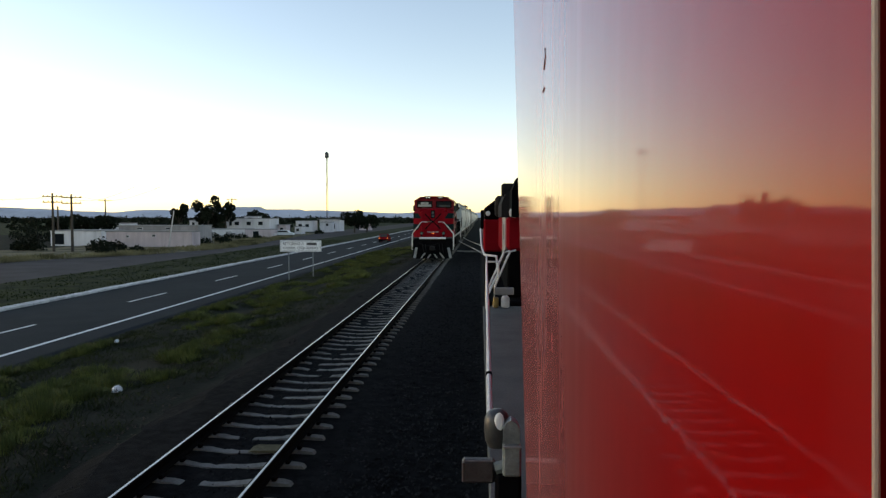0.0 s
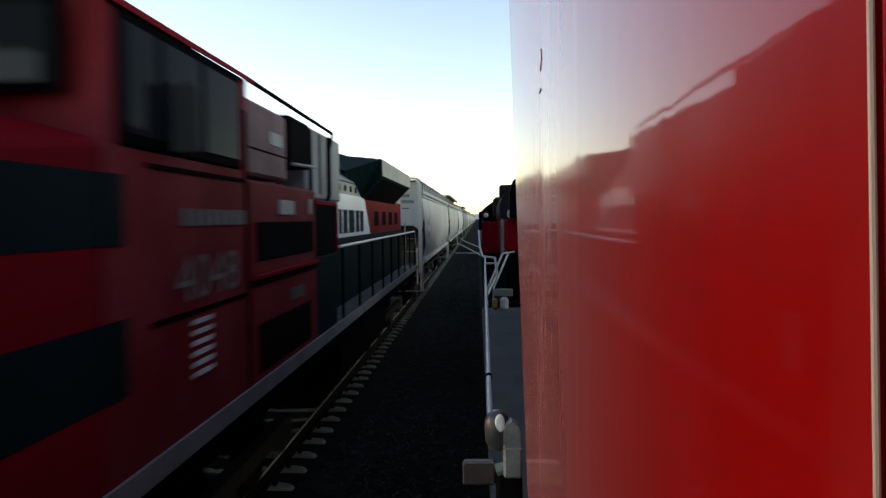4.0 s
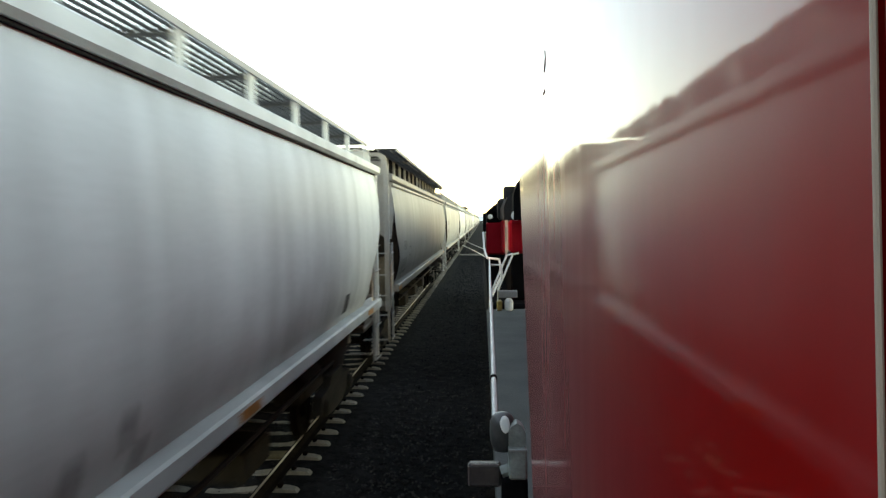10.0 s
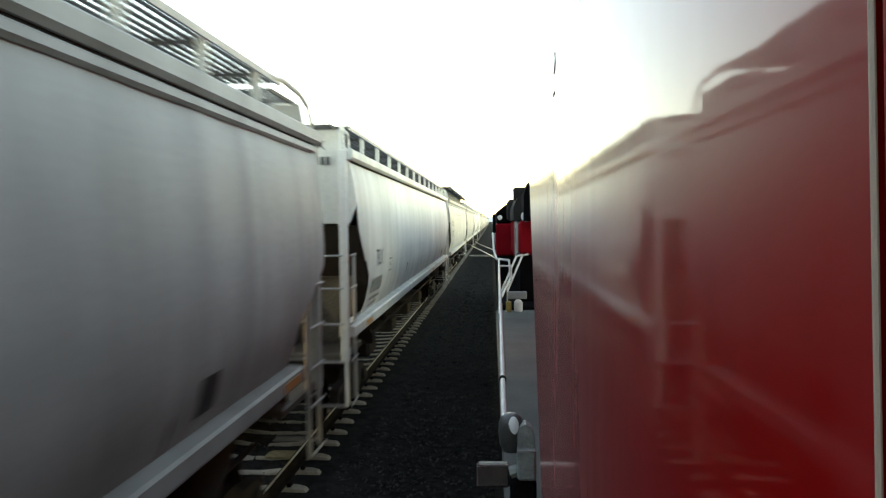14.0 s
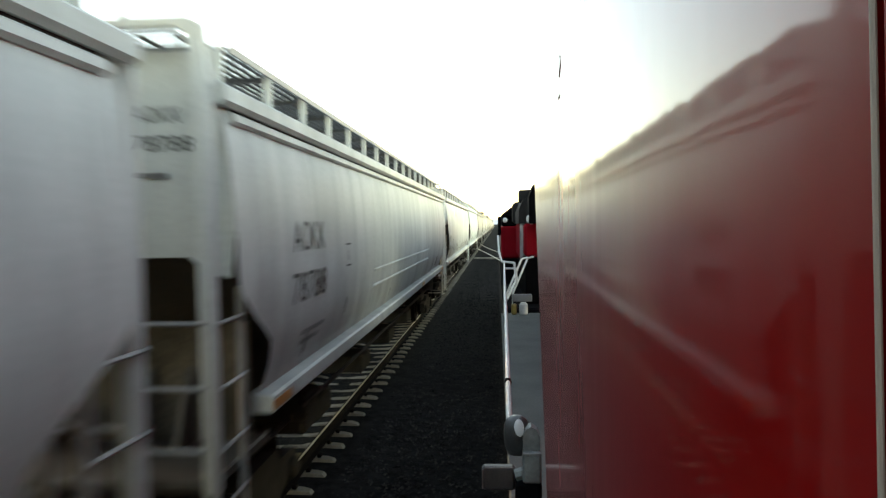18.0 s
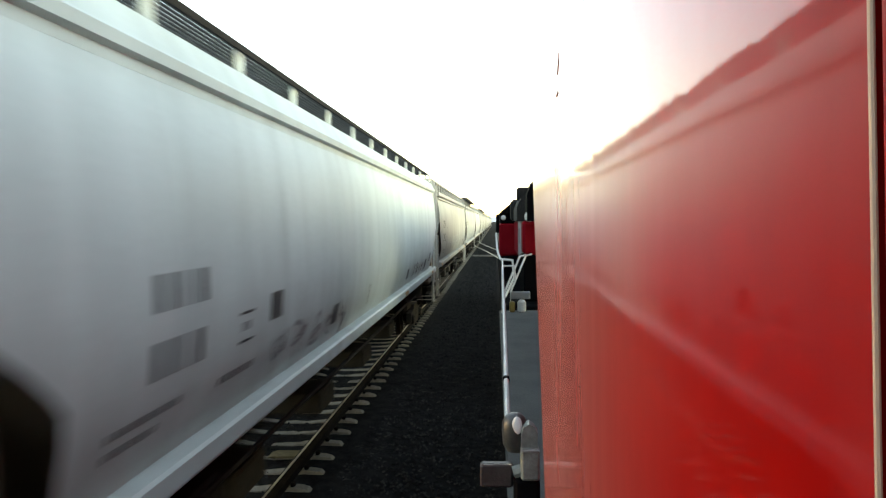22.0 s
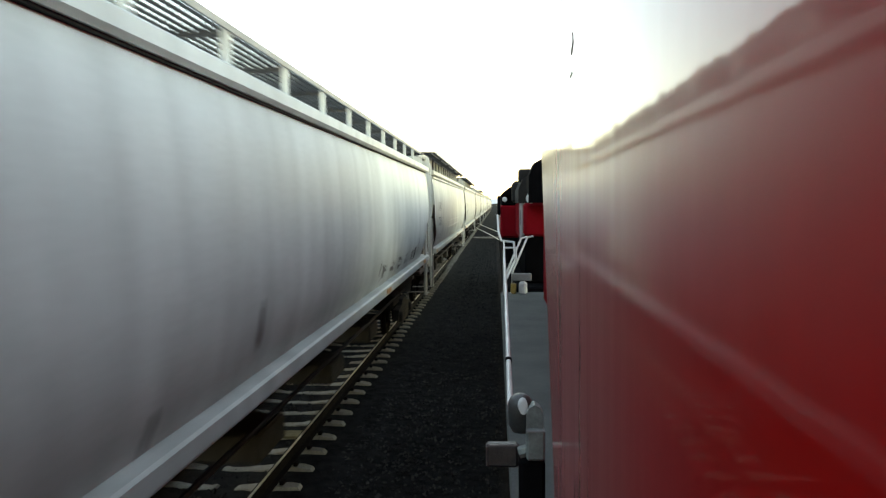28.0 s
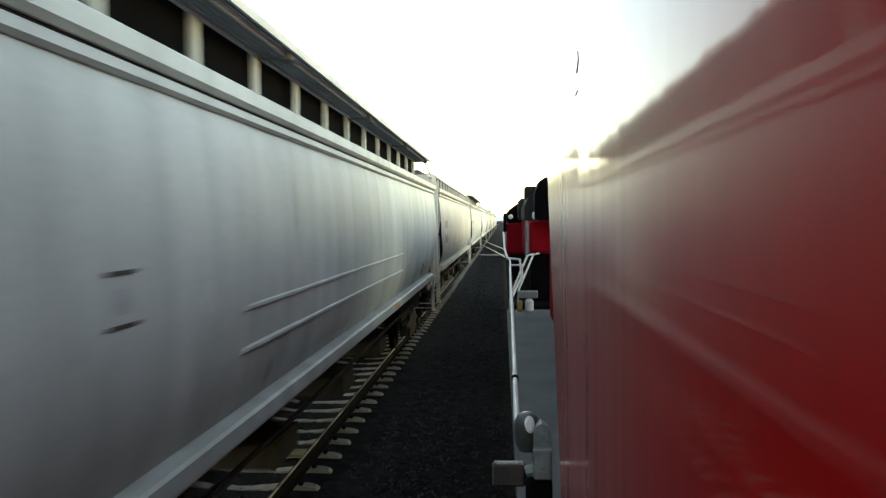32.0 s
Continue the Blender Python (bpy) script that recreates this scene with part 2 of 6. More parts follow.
def panel_paint():
    """Glossy red enamel with faint vertical wash streaks."""
    m = material("glossy red cab enamel", (0.31, 0.004, 0.004), 0.38, 0, 0.12, 6, 60, 0.0, coat=1.0)
    n, l = m.node_tree.nodes, m.node_tree.links
    b = n["Principled BSDF"]
    b.inputs["Coat Roughness"].default_value = 0.03
    b.inputs["Coat IOR"].default_value = 1.255
    b.inputs["Specular IOR Level"].default_value = 0.05
    co = n.new("ShaderNodeTexCoord")
    mp = n.new("ShaderNodeMapping")
    mp.inputs["Scale"].default_value = (1, 26, 1.2)
    no = n.new("ShaderNodeTexNoise")
    no.inputs["Scale"].default_value, no.inputs["Detail"].default_value = 1.5, 4
    l.new(co.outputs["Object"], mp.inputs[0])
    l.new(mp.outputs[0], no.inputs["Vector"])
    r = n.new("ShaderNodeMapRange")
    r.inputs["From Min"].default_value, r.inputs["From Max"].default_value = 0.3, 0.7
    r.inputs["To Min"].default_value, r.inputs["To Max"].default_value = 0.028, 0.06
    l.new(no.outputs["Fac"], r.inputs["Value"])
    film = n.new("ShaderNodeMix")
    film.data_type = "RGBA"
    film.inputs[7].default_value = (0.45, 0.12, 0.12, 1)
    fr = n.new("ShaderNodeMapRange")
    fr.inputs["From Min"].default_value, fr.inputs["From Max"].default_value = 0.55, 0.8
    fr.inputs["To Max"].default_value = 0.06
    l.new(no.outputs["Fac"], fr.inputs["Value"])
    l.new(fr.outputs[0], film.inputs[0])
    l.new(b.inputs["Base Color"].links[0].from_socket, film.inputs[6])
    l.new(film.outputs[2], b.inputs["Base Color"])
    # pale dust film and painted grazing reflection, growing towards the flanged far end
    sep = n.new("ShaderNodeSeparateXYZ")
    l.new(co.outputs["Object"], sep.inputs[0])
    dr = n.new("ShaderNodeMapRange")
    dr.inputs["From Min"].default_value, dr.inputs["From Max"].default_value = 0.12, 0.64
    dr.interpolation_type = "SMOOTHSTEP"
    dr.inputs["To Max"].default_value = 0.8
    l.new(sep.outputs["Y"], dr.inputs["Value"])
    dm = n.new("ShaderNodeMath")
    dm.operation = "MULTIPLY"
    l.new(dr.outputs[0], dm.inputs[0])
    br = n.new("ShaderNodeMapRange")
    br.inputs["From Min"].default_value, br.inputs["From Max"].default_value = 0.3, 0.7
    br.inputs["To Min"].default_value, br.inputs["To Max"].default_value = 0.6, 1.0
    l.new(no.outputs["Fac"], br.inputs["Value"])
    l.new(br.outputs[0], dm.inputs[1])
    # One pale colour serves the film and the painted reflection.
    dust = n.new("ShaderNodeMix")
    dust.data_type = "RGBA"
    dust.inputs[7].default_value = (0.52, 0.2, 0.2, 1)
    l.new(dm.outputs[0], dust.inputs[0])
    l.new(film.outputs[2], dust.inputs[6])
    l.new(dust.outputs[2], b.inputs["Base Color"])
    rough = n.new("ShaderNodeMath")
    rough.operation = "MULTIPLY_ADD"
    rough.inputs[1].default_value = 0.07
    l.new(dm.outputs[0], rough.inputs[0])
    l.new(r.outputs[0], rough.inputs[2])
    l.new(rough.outputs[0], b.inputs["Coat Roughness"])
    bp = n.new("ShaderNodeBump")
    bp.inputs["Strength"].default_value, bp.inputs["Distance"].default_value = 0.04, 0.002
    l.new(no.outputs["Fac"], bp.inputs["Height"])
    # slight unevenness of the sheet under the paint
    wave = n.new("ShaderNodeTexNoise")
    wave.inputs["Scale"].default_value, wave.inputs["Detail"].default_value = 34, 2
    bw = n.new("ShaderNodeBump")
    bw.inputs["Strength"].default_value, bw.inputs["Distance"].default_value = 0.03, 0.002
    l.new(co.outputs["Object"], wave.inputs["Vector"])
    l.new(wave.outputs["Fac"], bw.inputs["Height"])
    l.new(bp.outputs[0], bw.inputs["Normal"])
    l.new(bw.outputs[0], b.inputs["Coat Normal"])
    return m


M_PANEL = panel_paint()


# ---- mesh tools ----
class Shape:
    """Gathers vertices and faces of one mesh."""

    def __init__(self):
        self.v, self.f = [], []

    def add(self, verts, faces):
        k = len(self.v)
        self.v += [tuple(p) for p in verts]
        self.f += [tuple(i + k for i in q) for q in faces]
        return self

    def box(self, x0, x1, y0, y1, z0, z1, c=0.0):
        """A box with its twelve edges chamfered by c."""
        if c <= 0:
            return self.add([(x, y, z) for x in (x0, x1) for y in (y0, y1) for z in (z0, z1)],
                            [(0, 1, 3, 2), (4, 6, 7, 5), (0, 4, 5, 1), (2, 3, 7, 6), (0, 2, 6, 4), (1, 5, 7, 3)])
        c = min(c, (x1 - x0) / 2.2, (y1 - y0) / 2.2, (z1 - z0) / 2.2)
        v, idx = [], {}
        for sx in (0, 1):
            for sy in (0, 1):
                for sz in (0, 1):
                    x, y, z = (x0, x1)[sx], (y0, y1)[sy], (z0, z1)[sz]
                    dx, dy, dz = (c, -c)[sx], (c, -c)[sy], (c, -c)[sz]
                    for ax, p in enumerate(((x, y + dy, z + dz), (x + dx, y, z + dz), (x + dx, y + dy, z))):
                        idx[sx, sy, sz, ax] = len(v)
                        v.append(p)
        f = []
        for s in (0, 1):
            for ax, make in enumerate((lambda a, b: (s, a, b), lambda a, b: (a, s, b), lambda a, b: (a, b, s))):
                q = [idx[(*make(a, b), ax)] for a, b in ((0, 0), (1, 0), (1, 1), (0, 1))]
                f.append(q)
        for ax in range(3):
            o1, o2 = [a for a in range(3) if a != ax]
            for a in (0, 1):
                for b in (0, 1):
                    k0, k1 = [0] * 3, [0] * 3
                    k0[o1] = k1[o1] = a
                    k0[o2] = k1[o2] = b
                    k1[ax] = 1
                    f.append([idx[(*k0, o1)], idx[(*k1, o1)], idx[(*k1, o2)], idx[(*k0, o2)]])
        for sx in (0, 1):
            for sy in (0, 1):
                for sz in (0, 1):
                    f.append([idx[sx, sy, sz, a] for a in range(3)])
        return self.add(v, f)

    def tube(self, pts, r, n=8, cap=True):
        """A round bar along pts."""
        pts = [Vector(p) for p in pts]
        rings, f = [], []
        for i, p in enumerate(pts):
            d = (pts[min(i + 1, len(pts) - 1)] - pts[max(i - 1, 0)]).normalized()
            u = d.cross(Vector((0, 0, 1)) if abs(d.z) < 0.9 else Vector((1, 0, 0))).normalized()
            w = d.cross(u)
            rings += [p + r * (math.cos(2 * math.pi * k / n) * u + math.sin(2 * math.pi * k / n) * w) for k in range(n)]
        for i in range(len(pts) - 1):
            for k in range(n):
                a, b = i * n + k, i * n + (k + 1) % n
                f.append((a, b, b + n, a + n))
        if cap:
            f += [tuple(range(n - 1, -1, -1)), tuple(range(len(rings) - n, len(rings)))]
        return self.add(rings, f)

    def prism(self, outline, y0, y1, axis="y"):
        """A flat outline pushed along an axis: (x, z) along y, (y, z) along x, (x, y) along z."""
        def at(p, h):
            return {"y": (p[0], h, p[1]), "x": (h, p[0], p[1]), "z": (p[0], p[1], h)}[axis]
        k = len(outline)
        return self.add([at(p, y0) for p in outline] + [at(p, y1) for p in outline],
                        [tuple(range(k)), tuple(range(2 * k - 1, k - 1, -1))] + [(i, (i + 1) % k, (i + 1) % k + k, i + k) for i in range(k)])

    def lathe(self, prof, centre, axis="x", n=20):
        """Turns a profile of (radius, along) round an axis."""
        v, f = [], []
        for r, a in prof:
            for k in range(n):
                c, s = r * math.cos(2 * math.pi * k / n), r * math.sin(2 * math.pi * k / n)
                d = {"x": (a, c, s), "y": (c, a, s), "z": (c, s, a)}[axis]
                v.append(tuple(centre[i] + d[i] for i in range(3)))
        for i in range(len(prof) - 1):
            for k in range(n):
                f.append((i * n + k, i * n + (k + 1) % n, (i + 1) * n + (k + 1) % n, (i + 1) * n + k))
        f += [tuple(range(n)), tuple(range(len(v) - n, len(v)))]
        return self.add(v, f)

    def grid(self, rows):
        """A sheet from rows of points of equal length."""
        n = len(rows[0])
        return self.add([p for r in rows for p in r], [(i * n + j, i * n + j + 1, (i + 1) * n + j + 1, (i + 1) * n + j)
                                                      for i in range(len(rows) - 1) for j in range(n - 1)])

    def mesh(self, name, mat, smooth=False):
        me = bpy.data.meshes.new(name)
        me.from_pydata(self.v, [], self.f)
        bm = bmesh.new()
        bm.from_mesh(me)
        bmesh.ops.recalc_face_normals(bm, faces=bm.faces)
        bm.to_mesh(me)
        bm.free()
        if smooth:
            me.shade_smooth()
            me.set_sharp_from_angle(angle=radians(35))
        me.materials.append(mat)
        return me


def part(name, shape, mat, parent=None, label="", smooth=False):
    ob = new(name, shape if isinstance(shape, bpy.types.Mesh) else shape.mesh(name, mat, smooth))
    if parent:
        ob.parent = parent
    return tagged(ob, label) if label else ob


def thing(name, label, category, at=(0, 0, 0), group="", kind=""):
    ob = new(name)
    ob.empty_display_size = 0.2
    ob.location = at
    return tagged(ob, label, category, group, kind)


def setting(name, shape, mat, label, category, smooth=False, kind="structure"):
    return tagged(part(name, shape, mat, None, "", smooth), label, category, "", kind)


# ---- ground, tracks, road ----
TRACK_X = -3.53
OWN_X = 1.60
Y0, Y1 = -80.0, 3500.0
ROAD_Z = -1.35


def bank_z(x, y):
    """Height of the open ground."""
    k = (x + 5.4) / -8.9
    k = min(max(k, 0.0), 1.0)
    z = -0.45 + (ROAD_Z - 0.06 + 0.45) * (k * k * (3 - 2 * k))
    if -14.2 < x < -5.5:
        z += 0.26 * math.exp(-((x + 12.5 + 0.3 * noise.noise((y * 0.15, 0, 5))) / 0.8) ** 2) * (0.75 + noise.noise((y * 0.3, 1, 8))) + 0.14 * noise.noise((x * 0.6, y * 0.35, 3.1)) + 0.05 * noise.noise((x * 1.7, y * 1.1, 0.4))
    return z


def build_ground():
    xs = [-3000, -800, -300, -140, -90, -60, -45, -36, -30, -24.6, -24, -19, -15, -14.2, -13.4, -12.6, -11.8, -11, -10.2, -9.4, -8.6, -7.8, -7.0, -6.2, -5.4, -4, 0, 4, 8, 14, 60, 400, 3000]
    ys = [Y0, -30, -8] + [i * 1.0 for i in range(0, 60)] + [60 + i * 4 for i in range(30)] + [200, 260, 340, 460, 700, 1200, 2200, Y1]
    s = Shape().grid([[(x, y, bank_z(x, min(y, 400)) if x < 0 else -0.45 - max(0, min(1, (x - 5) / 6)) * 0.9) for x in xs] for y in ys])
    setting("ground", s, M_SOIL, "dry soil with thin grass reaching the horizon", "ground", True)


def build_ballast():
    s = Shape()
    prof = [(-6.3, -0.62), (-5.3, -0.235), (-4.9, -0.215), (-4.35, -0.205), (-4.1, -0.222), (-3.8, -0.245), (-3.53, -0.252), (-3.26, -0.245), (-2.95, -0.235), (-2.7, -0.228), (-2.2, -0.248), (-1.75, -0.27), (-1.1, -0.315), (0.0, -0.33), (0.4, -0.24), (3.2, -0.22), (5.2, -0.8)]
    ys = [Y0] + [-6 + 0.8 * i for i in range(60)] + [44, 60, 90, 140, 220, 400, 900]
    s.grid([[(x + (0.4 if x < -5 else 0.08) * noise.noise((y * 0.8, x, 0)), y, z + 0.018 * noise.noise((x * 3, y * 1.3, 1))) for x, z in prof] for y in ys])
    setting("ballast_bed", s, M_BALLAST, "dark crushed-stone ballast bed under both tracks", "ballast")


def build_rail(name, x, y0, y1, parent, z=0.0):
    """Flat-bottom rail with a polished head."""
    o = [(-0.07, -0.172), (0.07, -0.172), (0.07, -0.16), (0.012, -0.14), (0.012, -0.045), (0.036, -0.035), (0.036, -0.006), (0.03, -0.002), (-0.03, -0.002), (-0.036, -0.006), (-0.036, -0.035), (-0.012, -0.045), (-0.012, -0.14), (-0.07, -0.16)]
    r = part(name, Shape().prism([(x + a, z + b) for a, b in o], y0, y1), M_RUST, parent)
    part("rail_head", Shape().prism([(x - 0.016, z - 0.003), (x + 0.018, z - 0.003), (x + 0.016, z), (x - 0.014, z)], y0, y1), M_RAILTOP, r, "polished running surface")
    return r


def tie_shape(seed):
    """Concrete sleeper, bowed down between the rail seats, half drowned in the stones there."""
    rng = random.Random(seed)
    gap = rng.uniform(-0.45, 0.45) if seed % 2 else 9
    v, f = [], []
    xs = [-1.11, -1.06, -0.96, -0.72] + [-0.6 + 0.1 * i for i in range(13)] + [0.72, 0.96, 1.06, 1.11]
    for x in xs:
        a = abs(x)
        z = -0.176 - 0.16 * max(0, a - 0.9) - (0.065 * (1 - (a / 0.7) ** 2) if a < 0.7 else 0) + rng.uniform(-0.003, 0.003)
        z -= 0.04 if a > 1.08 else 0
        z -= 0.03 if abs(x - gap) < 0.09 else 0
        w = (0.06 if a > 1.0 else 0.078) if a > 0.68 else 0.072 + rng.uniform(-0.018, 0.012)
        d = rng.uniform(-0.012, 0.012)
        v += [(x, d - w - 0.03, -0.40), (x, d - w, z), (x, d + w, z + rng.uniform(-0.006, 0.006)), (x, d + w + 0.03, -0.40)]
    for i in range(len(xs) - 1):
        for k in range(3):
            a = i * 4 + k
            f.append((a, a + 1, a + 5, a + 4))
    f += [(0, 1, 2, 3), (len(v) - 4, len(v) - 3, len(v) - 2, len(v) - 1)]
    return Shape().add(v, f)


def build_tracks():
    near = thing("passing_track", "railway track with concrete ties and polished rails", "track", (TRACK_X, 0, 0), "", "structure")
    build_rail("rail", -0.75, Y0, 900, near)
    build_rail("rail", 0.75, Y0, 900, near)
    kinds = [tie_shape(k).mesh("tie", M_TIE) for k in range(9)]
    clip = Shape()
    for sx in (-1, 1):
        for d in (-0.11, 0.11):
            clip.box(sx * 0.75 + d - 0.03, sx * 0.75 + d + 0.03, -0.05, 0.05, -0.182, -0.13, 0.01)
    clips = clip.mesh("rail_clips", M_RUST)
    for i in range(-14, 190):
        y = i * 0.6 + 0.16
        t = part("tie", kinds[(i * 7 + i // 3) % 9], M_TIE, near)
        t.location = (random.uniform(-0.02, 0.02), y + random.uniform(-0.015, 0.015), 0)
        t.rotation_euler.z = random.uniform(-0.008, 0.008)
        if i < 60:
            part("rail_clips", clips, M_RUST, t)
        if i == 16:
            part("broken_face", Shape().prism([(0.12, -0.2), (0.2, -0.172), (0.62, -0.164), (0.70, -0.2)], -0.14, 0.13, "y"), M_DRY, t, "broken ochre stretch of the tie")
    far = Shape()
    for i in range(190, 520):
        far.box(-1.11, 1.11, i * 0.6 + 0.2, i * 0.6 + 0.44, -0.3, -0.18)
    tagged(part("far_ties", far, M_TIE, near), kind="stuff")
    own = thing("standing_track", "railway track under the standing locomotives", "track", (OWN_X, 0, 0), "", "structure")
    build_rail("rail", -0.75, Y0, 900, own)
    build_rail("rail", 0.75, Y0, 900, own)
    far = Shape()
    for i in range(-20, 400):
        far.box(-1.11, 1.11, i * 0.6 + 0.2, i * 0.6 + 0.44, -0.3, -0.18)
    tagged(part("own_ties", far, M_TIE, own), kind="stuff")
    # crossover between the two tracks
    cross = thing("crossover_track", "diverging turnout rails crossing the dark ballast", "track", (0, 0, 0), "", "structure")
    for off in (-0.75, 0.75):
        pts = []
        for i in range(31):
            u = i / 30
            x = OWN_X + (TRACK_X - OWN_X) * (u * u * (3 - 2 * u) * 0.5 + u * 0.5)
            pts.append((x + off, 50 + 62 * u, -0.045))
        part("rail", Shape().tube(pts, 0.042, 6), M_RAILTOP, cross)
    part("switch_tie", Shape().box(-2.3, 0.6, 67.8, 68.2, -0.3, -0.14, 0.02), M_TIE, cross, "pale long tie across the ballast")


def build_road():
    s = Shape().prism([(-23.6, ROAD_Z - 0.3), (-23.6, ROAD_Z), (-14.5, ROAD_Z), (-14.1, ROAD_Z - 0.12), (-14.1, ROAD_Z - 0.3)], Y0, 1500)
    road = setting("road", s, M_ASPHALT, "two-lane asphalt highway beside the railway", "road")
    z = ROAD_Z + 0.004
    part("edge_line", Shape().box(-15.9, -15.7, Y0, 1500, z, z + 0.004), M_LINE, road, "solid white edge line")
    me = Shape().box(-0.08, 0.08, -2.2, 2.2, z, z + 0.004).mesh("lane_dash", M_LINE)
    for i in range(-5, 40):
        d = part("lane_dash", me, M_LINE, road)
        d.location = (-18.95, 37.7 + 12.1 * i, 0)
    kerb = Shape()
    y = Y0
    while y < 400:
        kerb.box(-23.75 - random.uniform(0, 0.06), -23.2, y, y + 2.97, ROAD_Z - 0.1, ROAD_Z + 0.13 + random.uniform(-0.02, 0.02), 0.03)
        y += 3.0
    setting("kerb", kerb, M_KERB, "pale weathered concrete kerb along the far lane", "kerb")
    s = Shape().prism([(-49, ROAD_Z - 0.2), (-49, ROAD_Z - 0.03), (-33, ROAD_Z - 0.03), (-33, ROAD_Z - 0.2)], Y0, 1200)
    setting("service_road", s, M_GRAVEL_ROAD, "wide grey gravel roadway past the kerb verge", "road")


build_ground()
build_ballast()
build_tracks()
build_road()


# ---- covered hopper cars ----
BODY = 20.5
HALF = BODY / 2
MESH = {}


def shared(key, make):
    if key not in MESH:
        MESH[key] = make()
    return MESH[key]


SIDE = [(1.78, 1.43), (2.0, 1.52), (2.3, 1.588), (2.7, 1.622), (3.1, 1.62), (3.5, 1.60), (3.85, 1.565), (4.125, 1.50)]


def side_x(z):
    for (z0, x0), (z1, x1) in zip(SIDE, SIDE[1:]):
        if z <= z1:
            return x0 + (x1 - x0) * max(0, (z - z0) / (z1 - z0))
    return SIDE[-1][1]


END_CUT = {True: [(1.78, 1.2), (2.42, 1.16), (2.62, 0.92), (2.87, 0.56), (3.2, 0.3)],
           False: [(1.78, 1.06), (2.2, 1.03), (2.3, 0.95), (2.54, 0.52), (2.78, 0.2), (3.0, 0.17)]}


def side_end(z, full):
    """How far the side sheet reaches from the middle of the car at the height z."""
    cut = END_CUT[full]
    for (z0, c0), (z1, c1) in zip(cut, cut[1:]):
        if z <= z1:
            return HALF - c0 - (c1 - c0) * max(0, (z - z0) / (z1 - z0))
    return HALF - cut[-1][1]


def side_sheet(s, seams=False, full=False):
    """Curved side plate: slow dents, and soft bulges under the roof edge between the inner frames."""
    rows = []
    zs = [1.78 + (4.125 - 1.78) * i / 19 for i in range(20)]
    n = 150
    for i in range(n + 1):
        u = i / n * 2 - 1
        row = []
        for z in zs:
            y = u * side_end(z, full)
            d = 0.007 * noise.noise((y * 0.9, z * 1.3, 5)) + (0.004 if seams and abs((y / 1.55) % 1 - 0.5) < 0.06 else 0)
            k = min(1, max(0, (z - 2.9) / 0.8)) * min(1, max(0, (4.1 - z) / 0.12))
            d += 0.0045 * k * (math.cos(y * 5.4) + 0.8 * noise.noise((y * 2.1, z * 0.5, 2)))
            row.append((s * (side_x(z) + d), y, z))
        rows.append(row)
    return Shape().grid(rows)


def tread(z0, z1, y0, y1, d=0.004, s=1):
    """A thin painted plate lying on the side sheet."""
    k = 5
    return [[(s * (side_x(z0 + (z1 - z0) * i / k) + d), y, z0 + (z1 - z0) * i / k) for i in range(k + 1)] for y in (y0, (y0 + y1) / 2, y1)]


def letters(y, z, count, h, w):
    """A line of plain bars, one for each character."""
    s = Shape()
    for i in range(count):
        s.grid(tread(z, z + h, y + i * w, y + i * w + w * 0.5, 0.006))
    return s


def flat_text(word):
    """Points and faces of a word, one unit wide and high."""
    data = bpy.data.curves.new("word", "FONT")
    data.body, data.resolution_u = word, 3
    ob = bpy.data.objects.new("word", data)
    me = bpy.data.meshes.new_from_object(ob)
    pts, faces = [v.co.copy() for v in me.vertices], [tuple(p.vertices) for p in me.polygons]
    bpy.data.objects.remove(ob)
    bpy.data.meshes.remove(me)
    bpy.data.curves.remove(data)
    x0, x1, z0, z1 = min(p.x for p in pts), max(p.x for p in pts), min(p.y for p in pts), max(p.y for p in pts)
    return [((p.x - x0) / (x1 - x0), (p.y - z0) / (z1 - z0)) for p in pts], faces


def side_text(word, y, z, w, h):
    """A stencilled word lying on the side sheet."""
    pts, faces = flat_text(word)
    return Shape().add([(side_x(z + h * b) + 0.011, y + w * a, z + h * b) for a, b in pts], faces)


def end_text(word, x, z, w, h):
    """A stencilled word on the front end sheet."""
    pts, faces = flat_text(word)
    return Shape().add([(x + w * a, -HALF + 0.255, z + h * b) for a, b in pts], faces)


def smear(y, z, w, h, seed):
    """An uneven patch of dirt or spill on the side sheet."""
    rng = random.Random(seed)
    s = Shape()
    n = 18
    c = (side_x(z) + 0.005, y, z)
    ring = []
    for i in range(n):
        a = 2 * math.pi * i / n
        r = rng.uniform(0.55, 1.0)
        zz = min(4.0, max(1.8, z + h / 2 * r * math.sin(a)))
        ring.append((side_x(zz) + 0.005, y + w / 2 * r * math.cos(a), zz))
    return s.add([c] + ring, [(0, i + 1, (i + 1) % n + 1) for i in range(n)])


def scrawl(y, z, w, h, seed):
    """One sprayed letter-like sign: a few bent strokes lying on the side sheet."""
    rng = random.Random(seed)
    v, f = [], []
    for _ in range(rng.randint(4, 7)):
        a = (rng.uniform(0, 1), rng.uniform(0, 1))
        b = (rng.uniform(0, 1), rng.uniform(0, 1))
        c = (rng.uniform(0, 1), rng.uniform(0, 1))
        t = rng.uniform(0.009, 0.026)
        k = len(v)
        for i in range(7):
            u = i / 6
            p, q = [(1 - u) ** 2 * a[j] + 2 * u * (1 - u) * b[j] + u * u * c[j] for j in (0, 1)]
            py, pz = y + p * w, z + q * h
            v += [(side_x(pz - t) + 0.006, py - t * 0.5, pz - t), (side_x(pz + t) + 0.006, py + t * 0.5, pz + t)]
        f += [(k + 2 * i, k + 2 * i + 1, k + 2 * i + 3, k + 2 * i + 2) for i in range(6)]
    return Shape().add(v, f)


